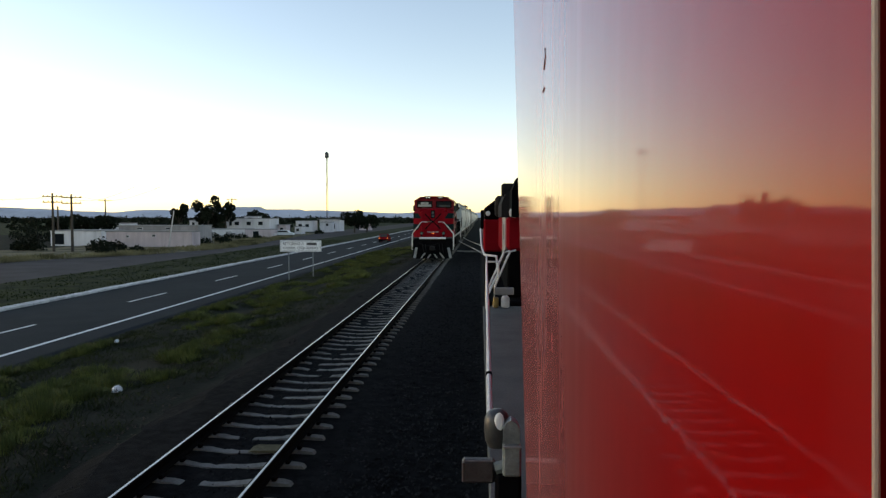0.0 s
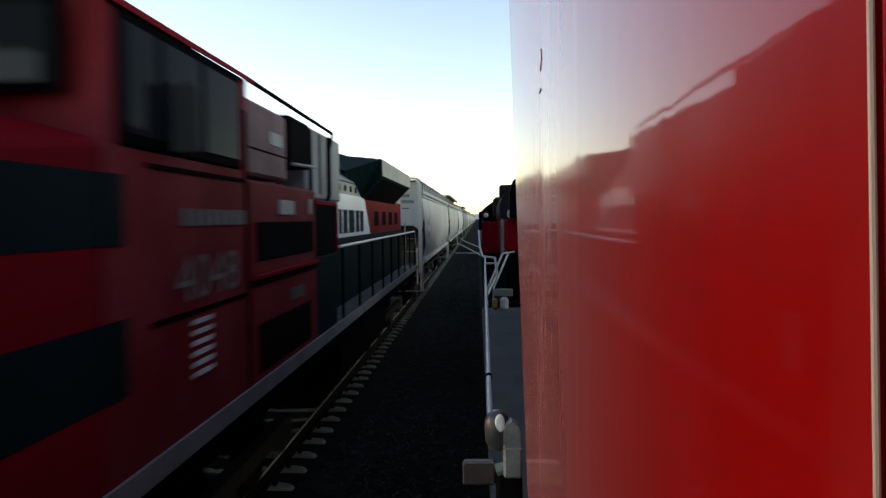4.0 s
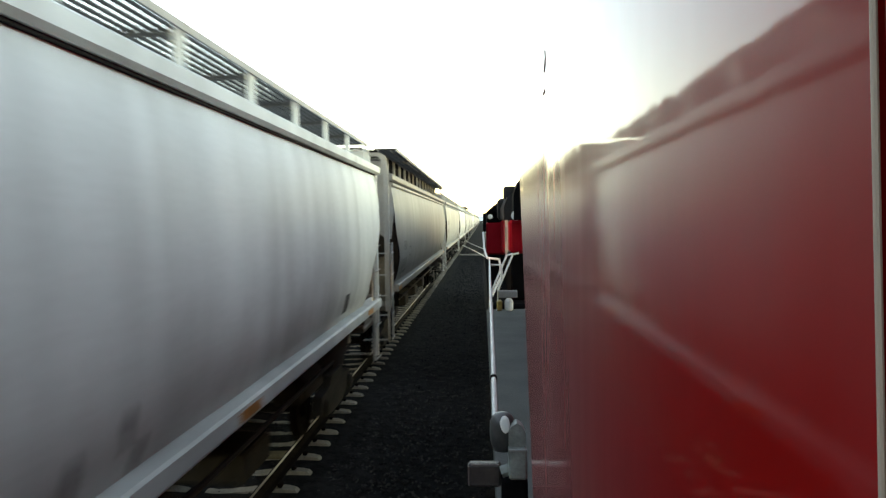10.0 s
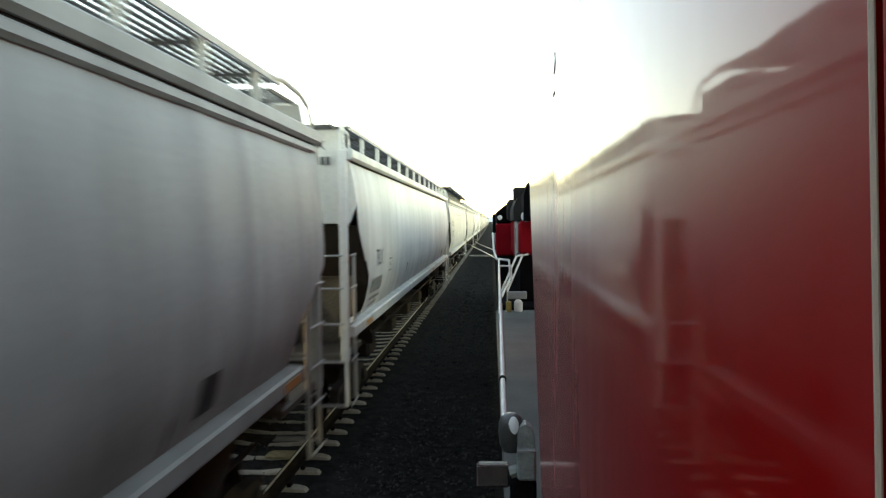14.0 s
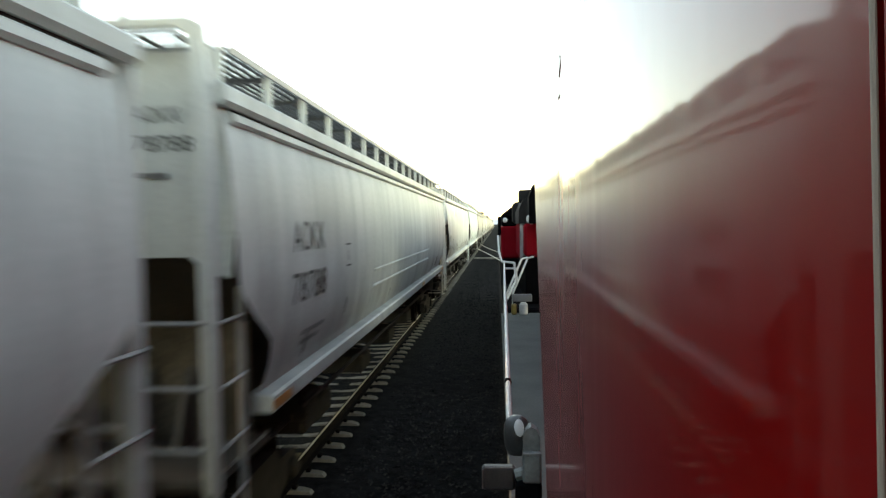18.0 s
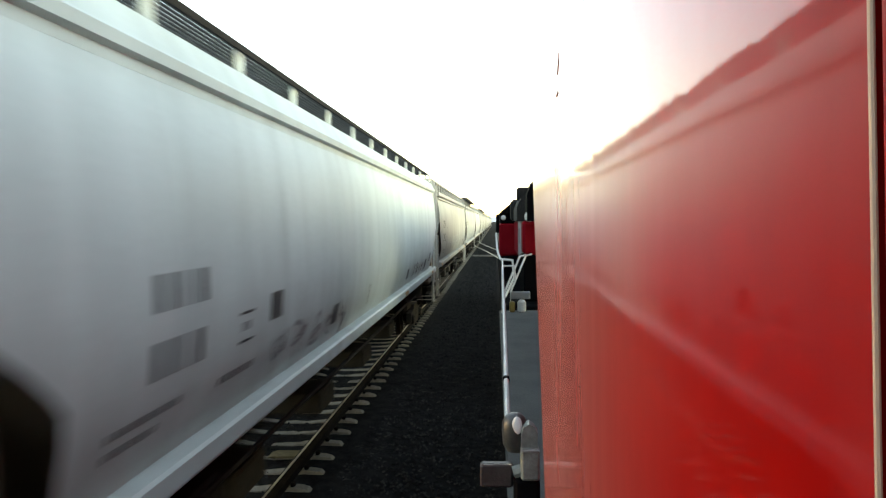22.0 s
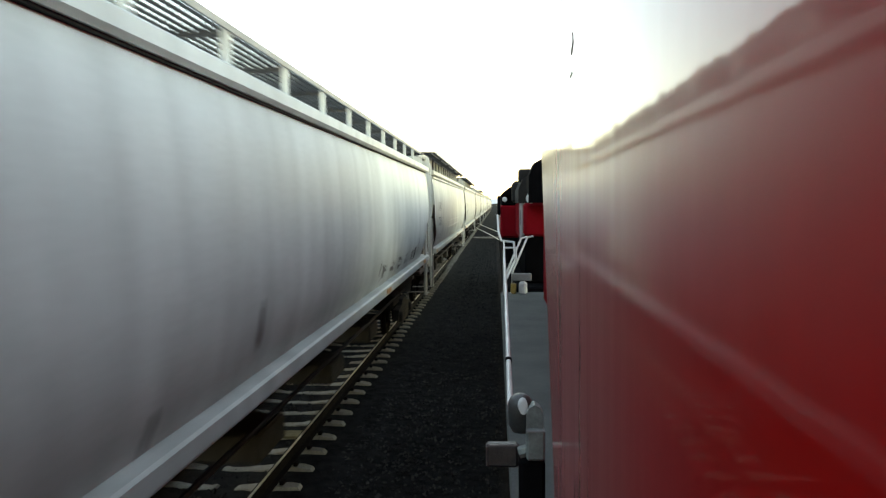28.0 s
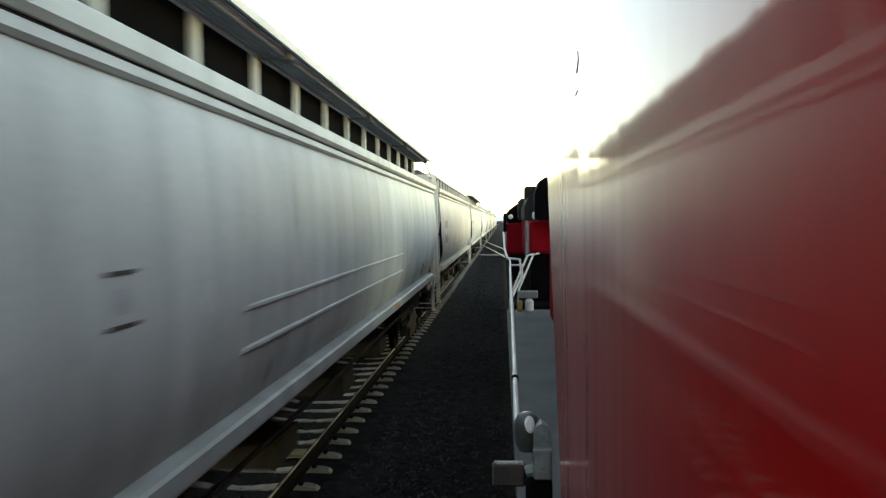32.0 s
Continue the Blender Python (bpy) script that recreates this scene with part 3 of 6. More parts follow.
def truck_meshes():
    f = Shape()
    o = [(-1.15, 0.36), (-1.05, 0.62), (-0.5, 0.66), (-0.36, 0.80), (0.36, 0.80), (0.5, 0.66), (1.05, 0.62), (1.15, 0.36), (0.75, 0.36), (0.42, 0.22), (-0.42, 0.22), (-0.75, 0.36)]
    for sx in (-1, 1):
        f.prism(o, sx * 0.98, sx * 1.12, "x")
        for yy in (-0.89, 0.89):
            f.lathe([(0.12, 0), (0.13, 0.02), (0.13, 0.09), (0.09, 0.12)], (sx * 1.08 if sx > 0 else -1.2, yy, 0.44), "x", 12)
        for yy in (-0.16, 0.0, 0.16):
            f.tube([(sx * 1.05, yy, 0.3), (sx * 1.05, yy, 0.6)], 0.075, 8)
    f.box(-1.05, 1.05, -0.2, 0.2, 0.5, 0.78, 0.03)
    prof = [(0.08, 0.0), (0.40, 0.0), (0.455, 0.01), (0.455, 0.035), (0.425, 0.045), (0.42, 0.135), (0.36, 0.14), (0.30, 0.09), (0.16, 0.08), (0.12, 0.16), (0.05, 0.16)]
    w = Shape().lathe([(r, -0.685 - a) for r, a in reversed(prof)] + [(r, 0.685 + a) for r, a in prof], (0, 0, 0), "x", 28)
    return f, w


def add_truck(car, y):
    f, w = (shared("truck", lambda: truck_meshes()[0].mesh("truck", M_STEEL, True)), shared("wheelset", lambda: truck_meshes()[1].mesh("wheelset", M_RUST, True)))
    t = part("truck", f, M_STEEL, car, "dark cast three-piece freight truck")
    t.location = (0, y, 0.02)
    for yy in (-0.89, 0.89):
        part("wheelset", w, M_RUST, t).location = (0, yy, 0.435)


def grating(x0, x1, z, y0, y1, deep=0.025):
    s = Shape()
    n = 9
    for i in range(n + 1):
        x = x0 + (x1 - x0) * i / n
        e = 0.012 if i in (0, n) else 0.004
        s.box(x - e, x + e, y0, y1, z - (0.035 if i in (0, n) else deep), z)
    y = y0
    while y <= y1 + 1e-6:
        s.box(x0, x1, y - 0.008, y + 0.008, z - 0.02, z - 0.004)
        y += 0.105
    return s


# reporting marks and numbers where they can be read; by place in the train
MARKS = {3: ("TILX", "638038"), 6: ("TILX", ""), 7: ("AOKX", "78947"), 8: ("AOKX", "78788"), 11: ("AOKX", "78912"), 12: ("AOKX", ""), 13: ("TILX", "607507"), 14: ("AOKX", "78756")}
# lettering set nearer to the front on some cars
TEXT_SHIFT = {3: -0.12, 6: -0.12, 9: -0.5, 13: -0.12}
# where the two data lines of some cars stand
DATA_Y = {5: -4.85, 14: -6.75}


def hopper_car(look_of, boards, ribs, low_text, sill_full=False, panel_seams=False, seed=1):
    """Covered hopper, its middle at the origin, front end towards -y. boards: 'high', 'mid' or 'low' roof walkways."""
    paint = M_CAR[look_of]
    words = {"grey": "light grey", "white": "off-white", "blue": "pale blue-white", "dark": "dirt-darkened grey", "tan": "weathered beige-grey", "worn": "worn mid-grey"}[look_of]
    extra = {None: "smooth curved sides", "low": "two long side ribs", "both": "upper and lower side ribs", "boxed": "ribs and vertical side seams"}[ribs]
    car = thing("hopper_car", "%s covered hopper car with %s" % (words, extra), "freight car", group="hopper cars of the passing train")
    rng = random.Random(seed)
    framed = not sill_full or boards == "low"
    for s in (1, -1):
        part("side_sheet", shared(("side", s, panel_seams, look_of, low_text), lambda: side_sheet(s, panel_seams, low_text).mesh("side_sheet", paint, True)), paint, car)
        chord = [(1.44, 4.12), (1.498, 4.126), (1.502, 4.19), (1.56, 4.205), (1.575, 4.27), (1.56, 4.29), (1.44, 4.29)] if boards == "low" else [(1.44, 4.135), (1.56, 4.135), (1.60, 4.165), (1.60, 4.265), (1.57, 4.29), (1.44, 4.29)]
        part("roof_chord", shared(("chord", s, look_of), lambda: Shape().prism([(s * x, z) for x, z in chord], -HALF + 0.05, HALF - 0.05).mesh("roof_chord", paint)), paint, car)
        e = HALF - (0.08 if sill_full else 0.98)
        part("side_sill", shared(("sill", s, sill_full, look_of), lambda: Shape().prism([(s * 1.36, 1.63), (s * 1.585, 1.63), (s * 1.59, 1.65), (s * 1.585, 1.765), (s * 1.56, 1.785), (s * 1.36, 1.80)], -e, e).mesh("side_sill", paint)), paint, car)
    if boards != "low":
        part("chord_seam", shared("chord_seam", lambda: Shape().box(1.45, 1.535, -HALF + 0.3, HALF - 0.3, 4.115, 4.137).mesh("chord_seam", M_STEEL)), M_STEEL, car, "dark strip under the roof edge")
    if not sill_full:
        part("chord_lip", shared(("lip", look_of), lambda: Shape().prism([(1.44, 4.015), (1.545, 4.025), (1.575, 4.045), (1.572, 4.095), (1.545, 4.113), (1.44, 4.113)], -HALF + 0.3, HALF - 0.3).mesh("chord_lip", paint)), paint, car)
    roof = Shape().prism([(-1.46, 4.25), (-1.45, 4.275), (-0.75, 4.39), (0.75, 4.39), (1.45, 4.275), (1.46, 4.25)], -HALF + 0.29, HALF - 0.29)
    part("roof", shared(("roof", look_of), lambda: roof.mesh("roof", paint)), paint, car)
    hatch = Shape()
    y = -HALF + 1.4
    while y < HALF - 2:
        hatch.box(-0.34, 0.34, y, y + 1.5, 4.36, 4.47, 0.03)
        hatch.box(-0.4, -0.34, y + 0.7, y + 0.78, 4.38, 4.5)
        hatch.box(0.34, 0.4, y + 0.7, y + 0.78, 4.38, 4.5)
        y += 1.56
    # Added black box: its colour gives the shade in the openings under the walkway.
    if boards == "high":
        part("hatch_trough", shared("filler", lambda: Shape().box(-1.19, 1.19, -HALF + 0.5, HALF - 1.8, 4.24, 4.853, 0.02).mesh("hatch_trough", M_BLACK)), M_BLACK, car, "added black box painted as shade under the walkway")
    part("hatch_covers", shared(("hatch", look_of), lambda: hatch.mesh("hatch_covers", paint)), paint, car)
    for s in (-1, 1):
        half = ([(1.5, 3.24)] if sill_full else [(1.2, 3.02), (1.36, 2.9), (1.52, 2.86)]) + [(side_x(3.5), 3.5), (side_x(3.8), 3.8), (side_x(4.1), 4.12), (1.46, 4.26), (1.40, 4.58)]
        part("end_sheet", shared(("end", s, look_of, sill_full), lambda: Shape().prism(half + [(-x, z) for x, z in reversed(half)], s * (HALF - 0.30), s * (HALF - 0.262)).mesh("end_sheet", paint)), paint, car)
        slope = Shape()
        for lift in (0.0, 0.07):
            rows = []
            for k in range(12):
                zz = 3.14 - (3.14 - 1.05) * k / 11
                w = (side_x(zz) if zz > 1.8 else 1.40) - 0.03
                rows.append([(-w, s * (HALF - 0.28 - 2.47 * k / 11), zz + lift), (w, s * (HALF - 0.28 - 2.47 * k / 11), zz + lift)])
            slope.grid(rows)
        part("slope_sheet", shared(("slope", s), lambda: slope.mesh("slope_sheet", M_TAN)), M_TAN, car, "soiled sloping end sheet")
        plat = Shape().box(-1.45, 1.45, s * (HALF - 0.02) if s < 0 else HALF - 1.25, -HALF + 1.25 if s < 0 else HALF - 0.02, 1.30, 1.40, 0.02)
        plat.box(-0.18, 0.18, -HALF - 0.1 if s < 0 else HALF - 2.5, -HALF + 2.5 if s < 0 else HALF + 0.1, 0.75, 1.32, 0.02)
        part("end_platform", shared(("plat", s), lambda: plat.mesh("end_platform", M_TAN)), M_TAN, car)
        part("coupler", shared(("coupler", s), lambda: Shape().box(-0.1, 0.1, s * (HALF + 0.1), s * (HALF + 0.62), 0.80, 0.98, 0.04).box(-0.16, 0.2, s * (HALF + 0.45), s * (HALF + 0.68), 0.74, 1.05, 0.05).mesh("coupler", M_STEEL)), M_STEEL, car)
        for sx in (-1, 1):
            post = Shape().box(sx * 1.46 - 0.05, sx * 1.46 + 0.06, s * HALF - 0.055, s * HALF + 0.055, 1.30, 4.26, 0.012)
            post.box(sx * 1.48 - 0.025, sx * 1.48 + 0.025, s * HALF - 0.035, s * HALF + 0.035, 0.66, 1.305, 0.006)
            if framed and s < 0:
                lean = [(sx * (1.46 - 0.06 * k) + d, s * HALF + e, 4.25 + 0.43 * k) for k in (0, 1) for d, e in ((-0.05, -0.055), (0.06, -0.055), (0.06, 0.055), (-0.05, 0.055))]
                post.add(lean, [(0, 1, 2, 3), (4, 5, 6, 7), (0, 1, 5, 4), (1, 2, 6, 5), (2, 3, 7, 6), (3, 0, 4, 7)])
            part("corner_post", shared(("post", s, sx, look_of, framed), lambda: post.mesh("corner_post", paint)), paint, car)
            yi = s * (HALF - 0.5)
            lad = part("ladder", shared(("stile", s, sx), lambda: Shape().box(sx * 1.5 - 0.025, sx * 1.5 + 0.025, yi - 0.03, yi + 0.03, 0.66, 2.78, 0.008).mesh("ladder", M_GALV)), M_GALV, car, "pale steel corner ladder")
            part("end_stile", shared(("endstile", s, sx), lambda: Shape().box(sx * 0.92 - 0.025, sx * 0.92 + 0.025, s * HALF - 0.02, s * HALF + 0.06, 0.9, 3.1, 0.008).mesh("end_stile", M_GALV)), M_GALV, lad)
            rung = shared(("rung", s, sx), lambda: Shape().tube([(sx * 1.53, yi, 0), (sx * 1.55, s * HALF, 0)], 0.016, 6).mesh("rung", M_GALV))
            cross = shared(("erung", s, sx), lambda: Shape().tube([(sx * 1.46, s * (HALF + 0.05), 0), (sx * 0.92, s * (HALF + 0.06), 0)], 0.016, 6).mesh("rung", M_GALV))
            for z in ((0.68, 1.3, 1.83, 2.33, 2.79) if sill_full else (0.68, 1.22, 1.64, 2.09, 2.56)):
                if sx > 0:
                    part("rung", rung, M_GALV, lad).location.z = z
                part("rung", cross, M_GALV, lad).location.z = z
        if framed and s < 0:
            part("end_header", shared(("header", s, look_of), lambda: Shape().prism([(-1.45, 4.63), (-1.40, 4.71), (-1.33, 4.735), (1.33, 4.735), (1.40, 4.71), (1.45, 4.63), (1.36, 4.63), (1.31, 4.655), (-1.31, 4.655), (-1.36, 4.63)], s * HALF - 0.05, s * HALF + 0.05).mesh("end_header", paint)), paint, car)
        ya = s * (HALF - 0.95)
        part("end_apron", shared(("apron", s), lambda: Shape().box(-1.4, 1.4, ya - 0.02, ya + 0.02, 1.38, 2.43, 0.006).mesh("end_apron", M_DUST)), M_DUST, car, "dusty tan end plate over the truck")
        for xb in (-0.87, -0.51, 0.51, 0.87):
            part("apron_gusset", shared(("gusset", s), lambda: Shape().prism([(ya + 0.02 * s, 1.40), (ya + 0.34 * s, 1.40), (ya + 0.30 * s, 1.5), (ya + 0.02 * s, 2.05)], -0.03, 0.03, "x").mesh("apron_gusset", M_TAN)), M_TAN, car, "brown upright gusset").location.x = xb
        part("brake_cylinder", shared(("bcyl", s), lambda: Shape().lathe([(0.02, -0.3), (0.13, -0.28), (0.14, 0.2), (0.06, 0.26), (0.03, 0.5)], (-0.3, s * (HALF - 0.6), 1.6), "x", 14).mesh("brake_cylinder", M_DUST, True)), M_DUST, car, "dusty brake cylinder")
        add_truck(car, s * (HALF - 2.05))
    def bay():
        b = [(-1.5, -1.6, 1.75), (1.5, -1.6, 1.75), (1.5, 1.6, 1.75), (-1.5, 1.6, 1.75), (-0.35, -0.35, 0.55), (0.35, -0.35, 0.55), (0.35, 0.35, 0.55), (-0.35, 0.35, 0.55)]
        return Shape().add(b, [(0, 1, 2, 3), (4, 5, 6, 7), (0, 1, 5, 4), (1, 2, 6, 5), (2, 3, 7, 6), (3, 0, 4, 7)]).box(-0.9, 0.9, -0.45, 0.45, 0.38, 0.72, 0.03)
    part("center_sill", shared("csill", lambda: Shape().box(-0.35, 0.35, -HALF + 0.2, HALF - 0.2, 0.85, 1.36, 0.02).mesh("center_sill", M_STEEL)), M_STEEL, car)
    part("brake_pipe", shared("bpipe", lambda: Shape().tube([(1.2, -HALF + 1.4, 1.1), (1.2, HALF - 1.4, 1.1)], 0.03, 6).box(0.55, 1.2, -7.0, -6.4, 0.7, 1.15, 0.06).box(0.6, 1.1, 6.3, 7.4, 0.75, 1.15, 0.08).mesh("brake_pipe", M_STEEL)), M_STEEL, car)
    for yb in (-4.95, -1.65, 1.65, 4.95):
        part("hopper_bay", shared("bay", lambda: bay().mesh("hopper_bay", M_STEEL)), M_STEEL, car, "dark discharge hopper").location.y = yb
    # roof walkways on posts
    lo, x0, x1, z = {"high": (1.24, 1.18, 1.63, 4.86), "mid": (1.40, 0.64, 1.42, 4.67), "low": (1.36, 0.95, 1.4, 4.75)}[boards]
    edge_mat = {"low": M_STEEL, "mid": M_GALV, "high": paint}[boards]
    tread_mat = M_GRATING
    first, step, n = {"high": (0.6, 1.25, 15), "low": (0.9, 1.55, 13), "mid": (0.3, 1.5, 13) if sill_full else (0.4, 1.15, 17)}[boards]
    rear = HALF - {"high": 1.8, "low": 0.7, "mid": 0.55 if sill_full else 1.05}[boards]
    fore = -HALF + (0.3 if boards == "high" else 0.55)
    for s in (-1, 1):
        a, b = sorted((s * x0, s * x1))
        tagged(part("running_board", shared(("board", boards, s, sill_full), lambda: grating(a, b, z, fore, rear, 0.04 if boards == "high" else 0.025).mesh("running_board", tread_mat)), tread_mat, car, "weathered steel grating walkway"), kind="stuff")
        part("board_edge", shared(("edge", boards, s, sill_full, edge_mat.name), lambda: Shape().box(s * x1 - 0.012 + s * 0.014, s * x1 + 0.012 + s * 0.014, fore, rear, z - (0.065 if boards == "high" else 0.05), z + 0.004).mesh("board_edge", edge_mat)), edge_mat, car, "galvanised walkway edge")
        if boards == "high":
            part("opening_rail", shared(("oprail", s, look_of), lambda: Shape().box(s * 1.255 - 0.018, s * 1.255 + 0.018, fore, rear, z - 0.062, z - 0.042).mesh("opening_rail", paint)), paint, car, "thin rail over the hatch openings")
            part("edge_strip", shared(("estrip", s, look_of), lambda: Shape().box(s * 1.535 - 0.012, s * 1.535 + 0.012, fore, rear, z - 0.075, z - 0.042).mesh("edge_strip", paint)), paint, car, "pale angle under the walkway")
            for i in range(2, n, 3):
                part("board_bracket", shared(("bracket", s, look_of), lambda: Shape().box(min(s * 1.26, s * 1.62), max(s * 1.26, s * 1.62), -0.03, 0.03, z - 0.10, z - 0.076, 0.006).box(s * 1.56 - 0.05, s * 1.56 + 0.05, -0.05, 0.05, z - 0.12, z - 0.05, 0.006).mesh("board_bracket", M_GRATING)), M_GRATING, car).location.y = -HALF + first + step * i
        if boards == "mid":
            for i in range(n):
                part("walkway_bearer", shared(("bearer", s), lambda: Shape().box(min(s * 0.7, s * 1.42), max(s * 0.7, s * 1.42), -0.035, 0.035, z - 0.085, z - 0.04).mesh("walkway_bearer", M_GRATING)), M_GRATING, car).location.y = -HALF + first + step * i
        me = shared(("boardpost", boards, s, look_of), lambda: Shape().box(s * lo - 0.03, s * lo + 0.03, -0.036, 0.036, 4.28, z - (0.0 if boards == "high" else 0.03)).mesh("walkway_post", paint))
        for i in range(n):
            p = part("walkway_post", me, paint, car)
            p.location.y = -HALF + first + step * i
    step_z = min(z, 4.62)
    for s in (-1, 1):
        y0, y1 = (-HALF - 0.05, -HALF + 0.62) if s < 0 else (rear, HALF - 0.15)
        tagged(part("end_walkway", shared(("endwalk", boards, s, sill_full), lambda: grating(-1.3, 1.3, step_z, y0, y1).mesh("end_walkway", M_GRATING)), M_GRATING, car, "grating end walkway"), kind="stuff")
    if framed:
        for sx in (-1, 1):
            pts = [(sx * 1.44, rear - 0.3, z - 0.02), (sx * 1.44, rear, z + 0.02), (sx * 1.44, HALF - 0.42, 4.66), (sx * 1.45, HALF - 0.16, 4.58), (sx * 1.46, HALF - 0.04, 4.44), (sx * 1.46, HALF, 4.18)]
            part("end_handrail", shared(("endrail", boards, sx, look_of), lambda: Shape().tube(pts, 0.024, 8).mesh("end_handrail", paint, True)), paint, car, "bent pipe handrail down to the corner post")
    else:
        for s in (-1, 1):
            part("roof_grab_iron", shared(("grab", s, look_of), lambda: Shape().tube([(1.40, s * (HALF - 0.75), 4.2), (1.40, s * (HALF - 0.75), 4.5), (1.40, s * (HALF - 0.68), 4.58), (1.40, s * (HALF - 0.2), 4.58), (1.40, s * (HALF - 0.1), 4.5), (1.40, s * (HALF - 0.1), 4.2)], 0.02, 6).mesh("roof_grab_iron", paint)), paint, car)
    if boards == "low":
        for s in (-1, 1):
            part("roof_side", shared(("rside", s, look_of), lambda: Shape().prism([(s * 1.40, 4.26), (s * 1.558, 4.286), (s * 1.44, 4.5), (s * 1.30, 4.56)], -HALF + 0.1, HALF - 0.1).mesh("roof_side", paint)), paint, car, "smooth sloping roof side")
    # ribs pressed on the side
    def rib(z, y0, y1):
        x = side_x(z)
        return Shape().add([(x - 0.01, y0, z - 0.026), (x + 0.022, y0 + 0.05, z - 0.013), (x + 0.022, y0 + 0.05, z + 0.013), (x - 0.01, y0, z + 0.026), (x - 0.01, y1, z - 0.026), (x + 0.022, y1 - 0.05, z - 0.013), (x + 0.022, y1 - 0.05, z + 0.013), (x - 0.01, y1, z + 0.026)],
                           [(0, 1, 2, 3), (4, 5, 6, 7), (0, 1, 5, 4), (1, 2, 6, 5), (2, 3, 7, 6)])
    levels = {None: (), "low": (2.30, 2.55), "both": (2.30, 2.55, 3.35, 3.62), "boxed": (2.30, 2.62)}[ribs]
    for z in levels:
        part("side_rib", shared(("rib", z, look_of, ribs), lambda: rib(z, -4.5 if ribs != "boxed" else -4.75, 3.9 if ribs != "boxed" else 3.4).mesh("side_rib", paint)), paint, car)
    if ribs == "boxed" or panel_seams:
        for yy in ((-4.75, -3.4, -2.05, -0.7, 0.65, 2.0, 3.35) if ribs == "boxed" else (-7.9, -5.9, -3.9, -2.0, 0, 2.0, 3.9, 5.9, 7.9)):
            part("seam", shared(("seam", yy, ribs, look_of), lambda: Shape().grid(tread(2.35 if ribs else 1.85, 3.75 if ribs else 4.0, yy, yy + 0.035, 0.011)).mesh("seam", paint)), paint, car)
    # stencils
    if boards == "low":
        lines = [(-8.3, 2.75, 4, 0.22, 0.2), (-8.32, 2.36, 4, 0.22, 0.19), (-8.7, 2.14, 9, 0.05, 0.09), (-8.7, 2.04, 6, 0.05, 0.09), (-7.3, 2.1, 7, 0.06, 0.1)]
    elif low_text:
        lines = [(-8.4, 2.53, 4, 0.24, 0.175), (-8.65, 2.09, 6, 0.24, 0.18), (-8.6, 1.97, 9, 0.06, 0.11), (-8.5, 1.86, 7, 0.06, 0.11)]
    else:
        lines = [(-8.7, 3.0, 4, 0.27, 0.29), (-8.75, 2.5, 5, 0.27, 0.25), (-8.3, 2.15, 10, 0.05, 0.09), (-8.3, 2.05, 8, 0.05, 0.09)]
    mark, number = MARKS.get(seed, ("", ""))
    lines = [(y + TEXT_SHIFT.get(seed, 0.0), z, n, h, w) for y, z, n, h, w in lines]
    for i, (y, z, n, h, w) in enumerate(lines):
        word = (mark, number)[i] if i < 2 else ""
        if word:
            part("lettering", side_text(word, y, z, n * w - w * 0.1, h + 0.03), M_BLACKTXT, car, "worn black stencilled lettering")
        elif h > 0.1:
            me = shared(("letter", low_text, boards == "low", i), lambda: letters(0, z, 1, h, w).mesh("letter_bar", M_GREYTXT))
            for q in range(n):
                part("letter_bar", me, M_GREYTXT, car).location.y = y + q * w
        else:
            tagged(part("small_lettering", shared(("mark", low_text, boards == "low", i), lambda: letters(y, z, n, h, w).mesh("small_lettering", M_GREYTXT)), M_GREYTXT, car), kind="stuff")
    for z in ((2.34, 2.56) if low_text else (2.73, 3.0)):
        y = (-7.3 if seed == 13 else -7.0) if low_text else DATA_Y.get(seed, -6.5)
        part("stencil_line", shared(("dline", z, y), lambda: Shape().grid(tread(z, z + 0.022, y, y + 0.28, 0.006)).mesh("stencil_line", M_BLACKTXT)), M_BLACKTXT, car)
    part("stencil_block", shared(("dblock", y), lambda: Shape().grid(tread(2.43, 2.5, y + 0.05, y + 0.22, 0.005) if low_text else tread(2.8, 2.93, y + 0.08, y + 0.2, 0.005)).mesh("stencil_block", M_FAINT)), M_FAINT, car, "faint worn stencil")
    top = 4.3 if low_text else 4.04
    for k, (z, n) in enumerate(((top, 4), (top - 0.22, 6))):
        if (mark, number)[k]:
            part("end_lettering", end_text((mark, number)[k], 0.80, z, 0.36 if k == 0 else 0.46, 0.12), M_BLACKTXT, car, "black stencilled end lettering")
            continue
        for i in range(n):
            part("end_letter_bar", shared("endletter", lambda: Shape().box(0, 0.05, -HALF + 0.25 - 0.006, -HALF + 0.26, 0, 0.115).mesh("end_letter_bar", M_GREYTXT)), M_GREYTXT, car).location = (0.80 + i * 0.075, 0, z)
    part("end_small_line", shared(("endline", low_text), lambda: Shape().box(0.8, 1.05, -HALF + 0.244, -HALF + 0.26, top - 0.42, top - 0.38).mesh("end_small_line", M_GREYTXT)), M_GREYTXT, car)
    part("capacity_plate", shared("plate", lambda: Shape().grid(tread(1.92, 2.2, 6.9, 7.2, 0.006)).mesh("capacity_plate", M_BLACKTXT)), M_BLACKTXT, car, "black data plate")
    for i in range(3):
        me = shared("strip", lambda: Shape().box(1.587, 1.594, -0.25, 0.25, 1.655, 1.735).mesh("reflector_strip", M_ORANGE))
        part("reflector_strip", me, M_ORANGE, car).location.y = (-9.0, 2.8, 8.9)[i]
    # dirt and spills of this car alone
    for i in range(rng.randint(3, 6)):
        part("dirt_smear", smear(rng.uniform(-8.6, 7.8), rng.uniform(1.85, 2.3), rng.uniform(0.04, 0.13), rng.uniform(0.2, 0.5), seed * 31 + i), M_SMEAR, car)
    return car


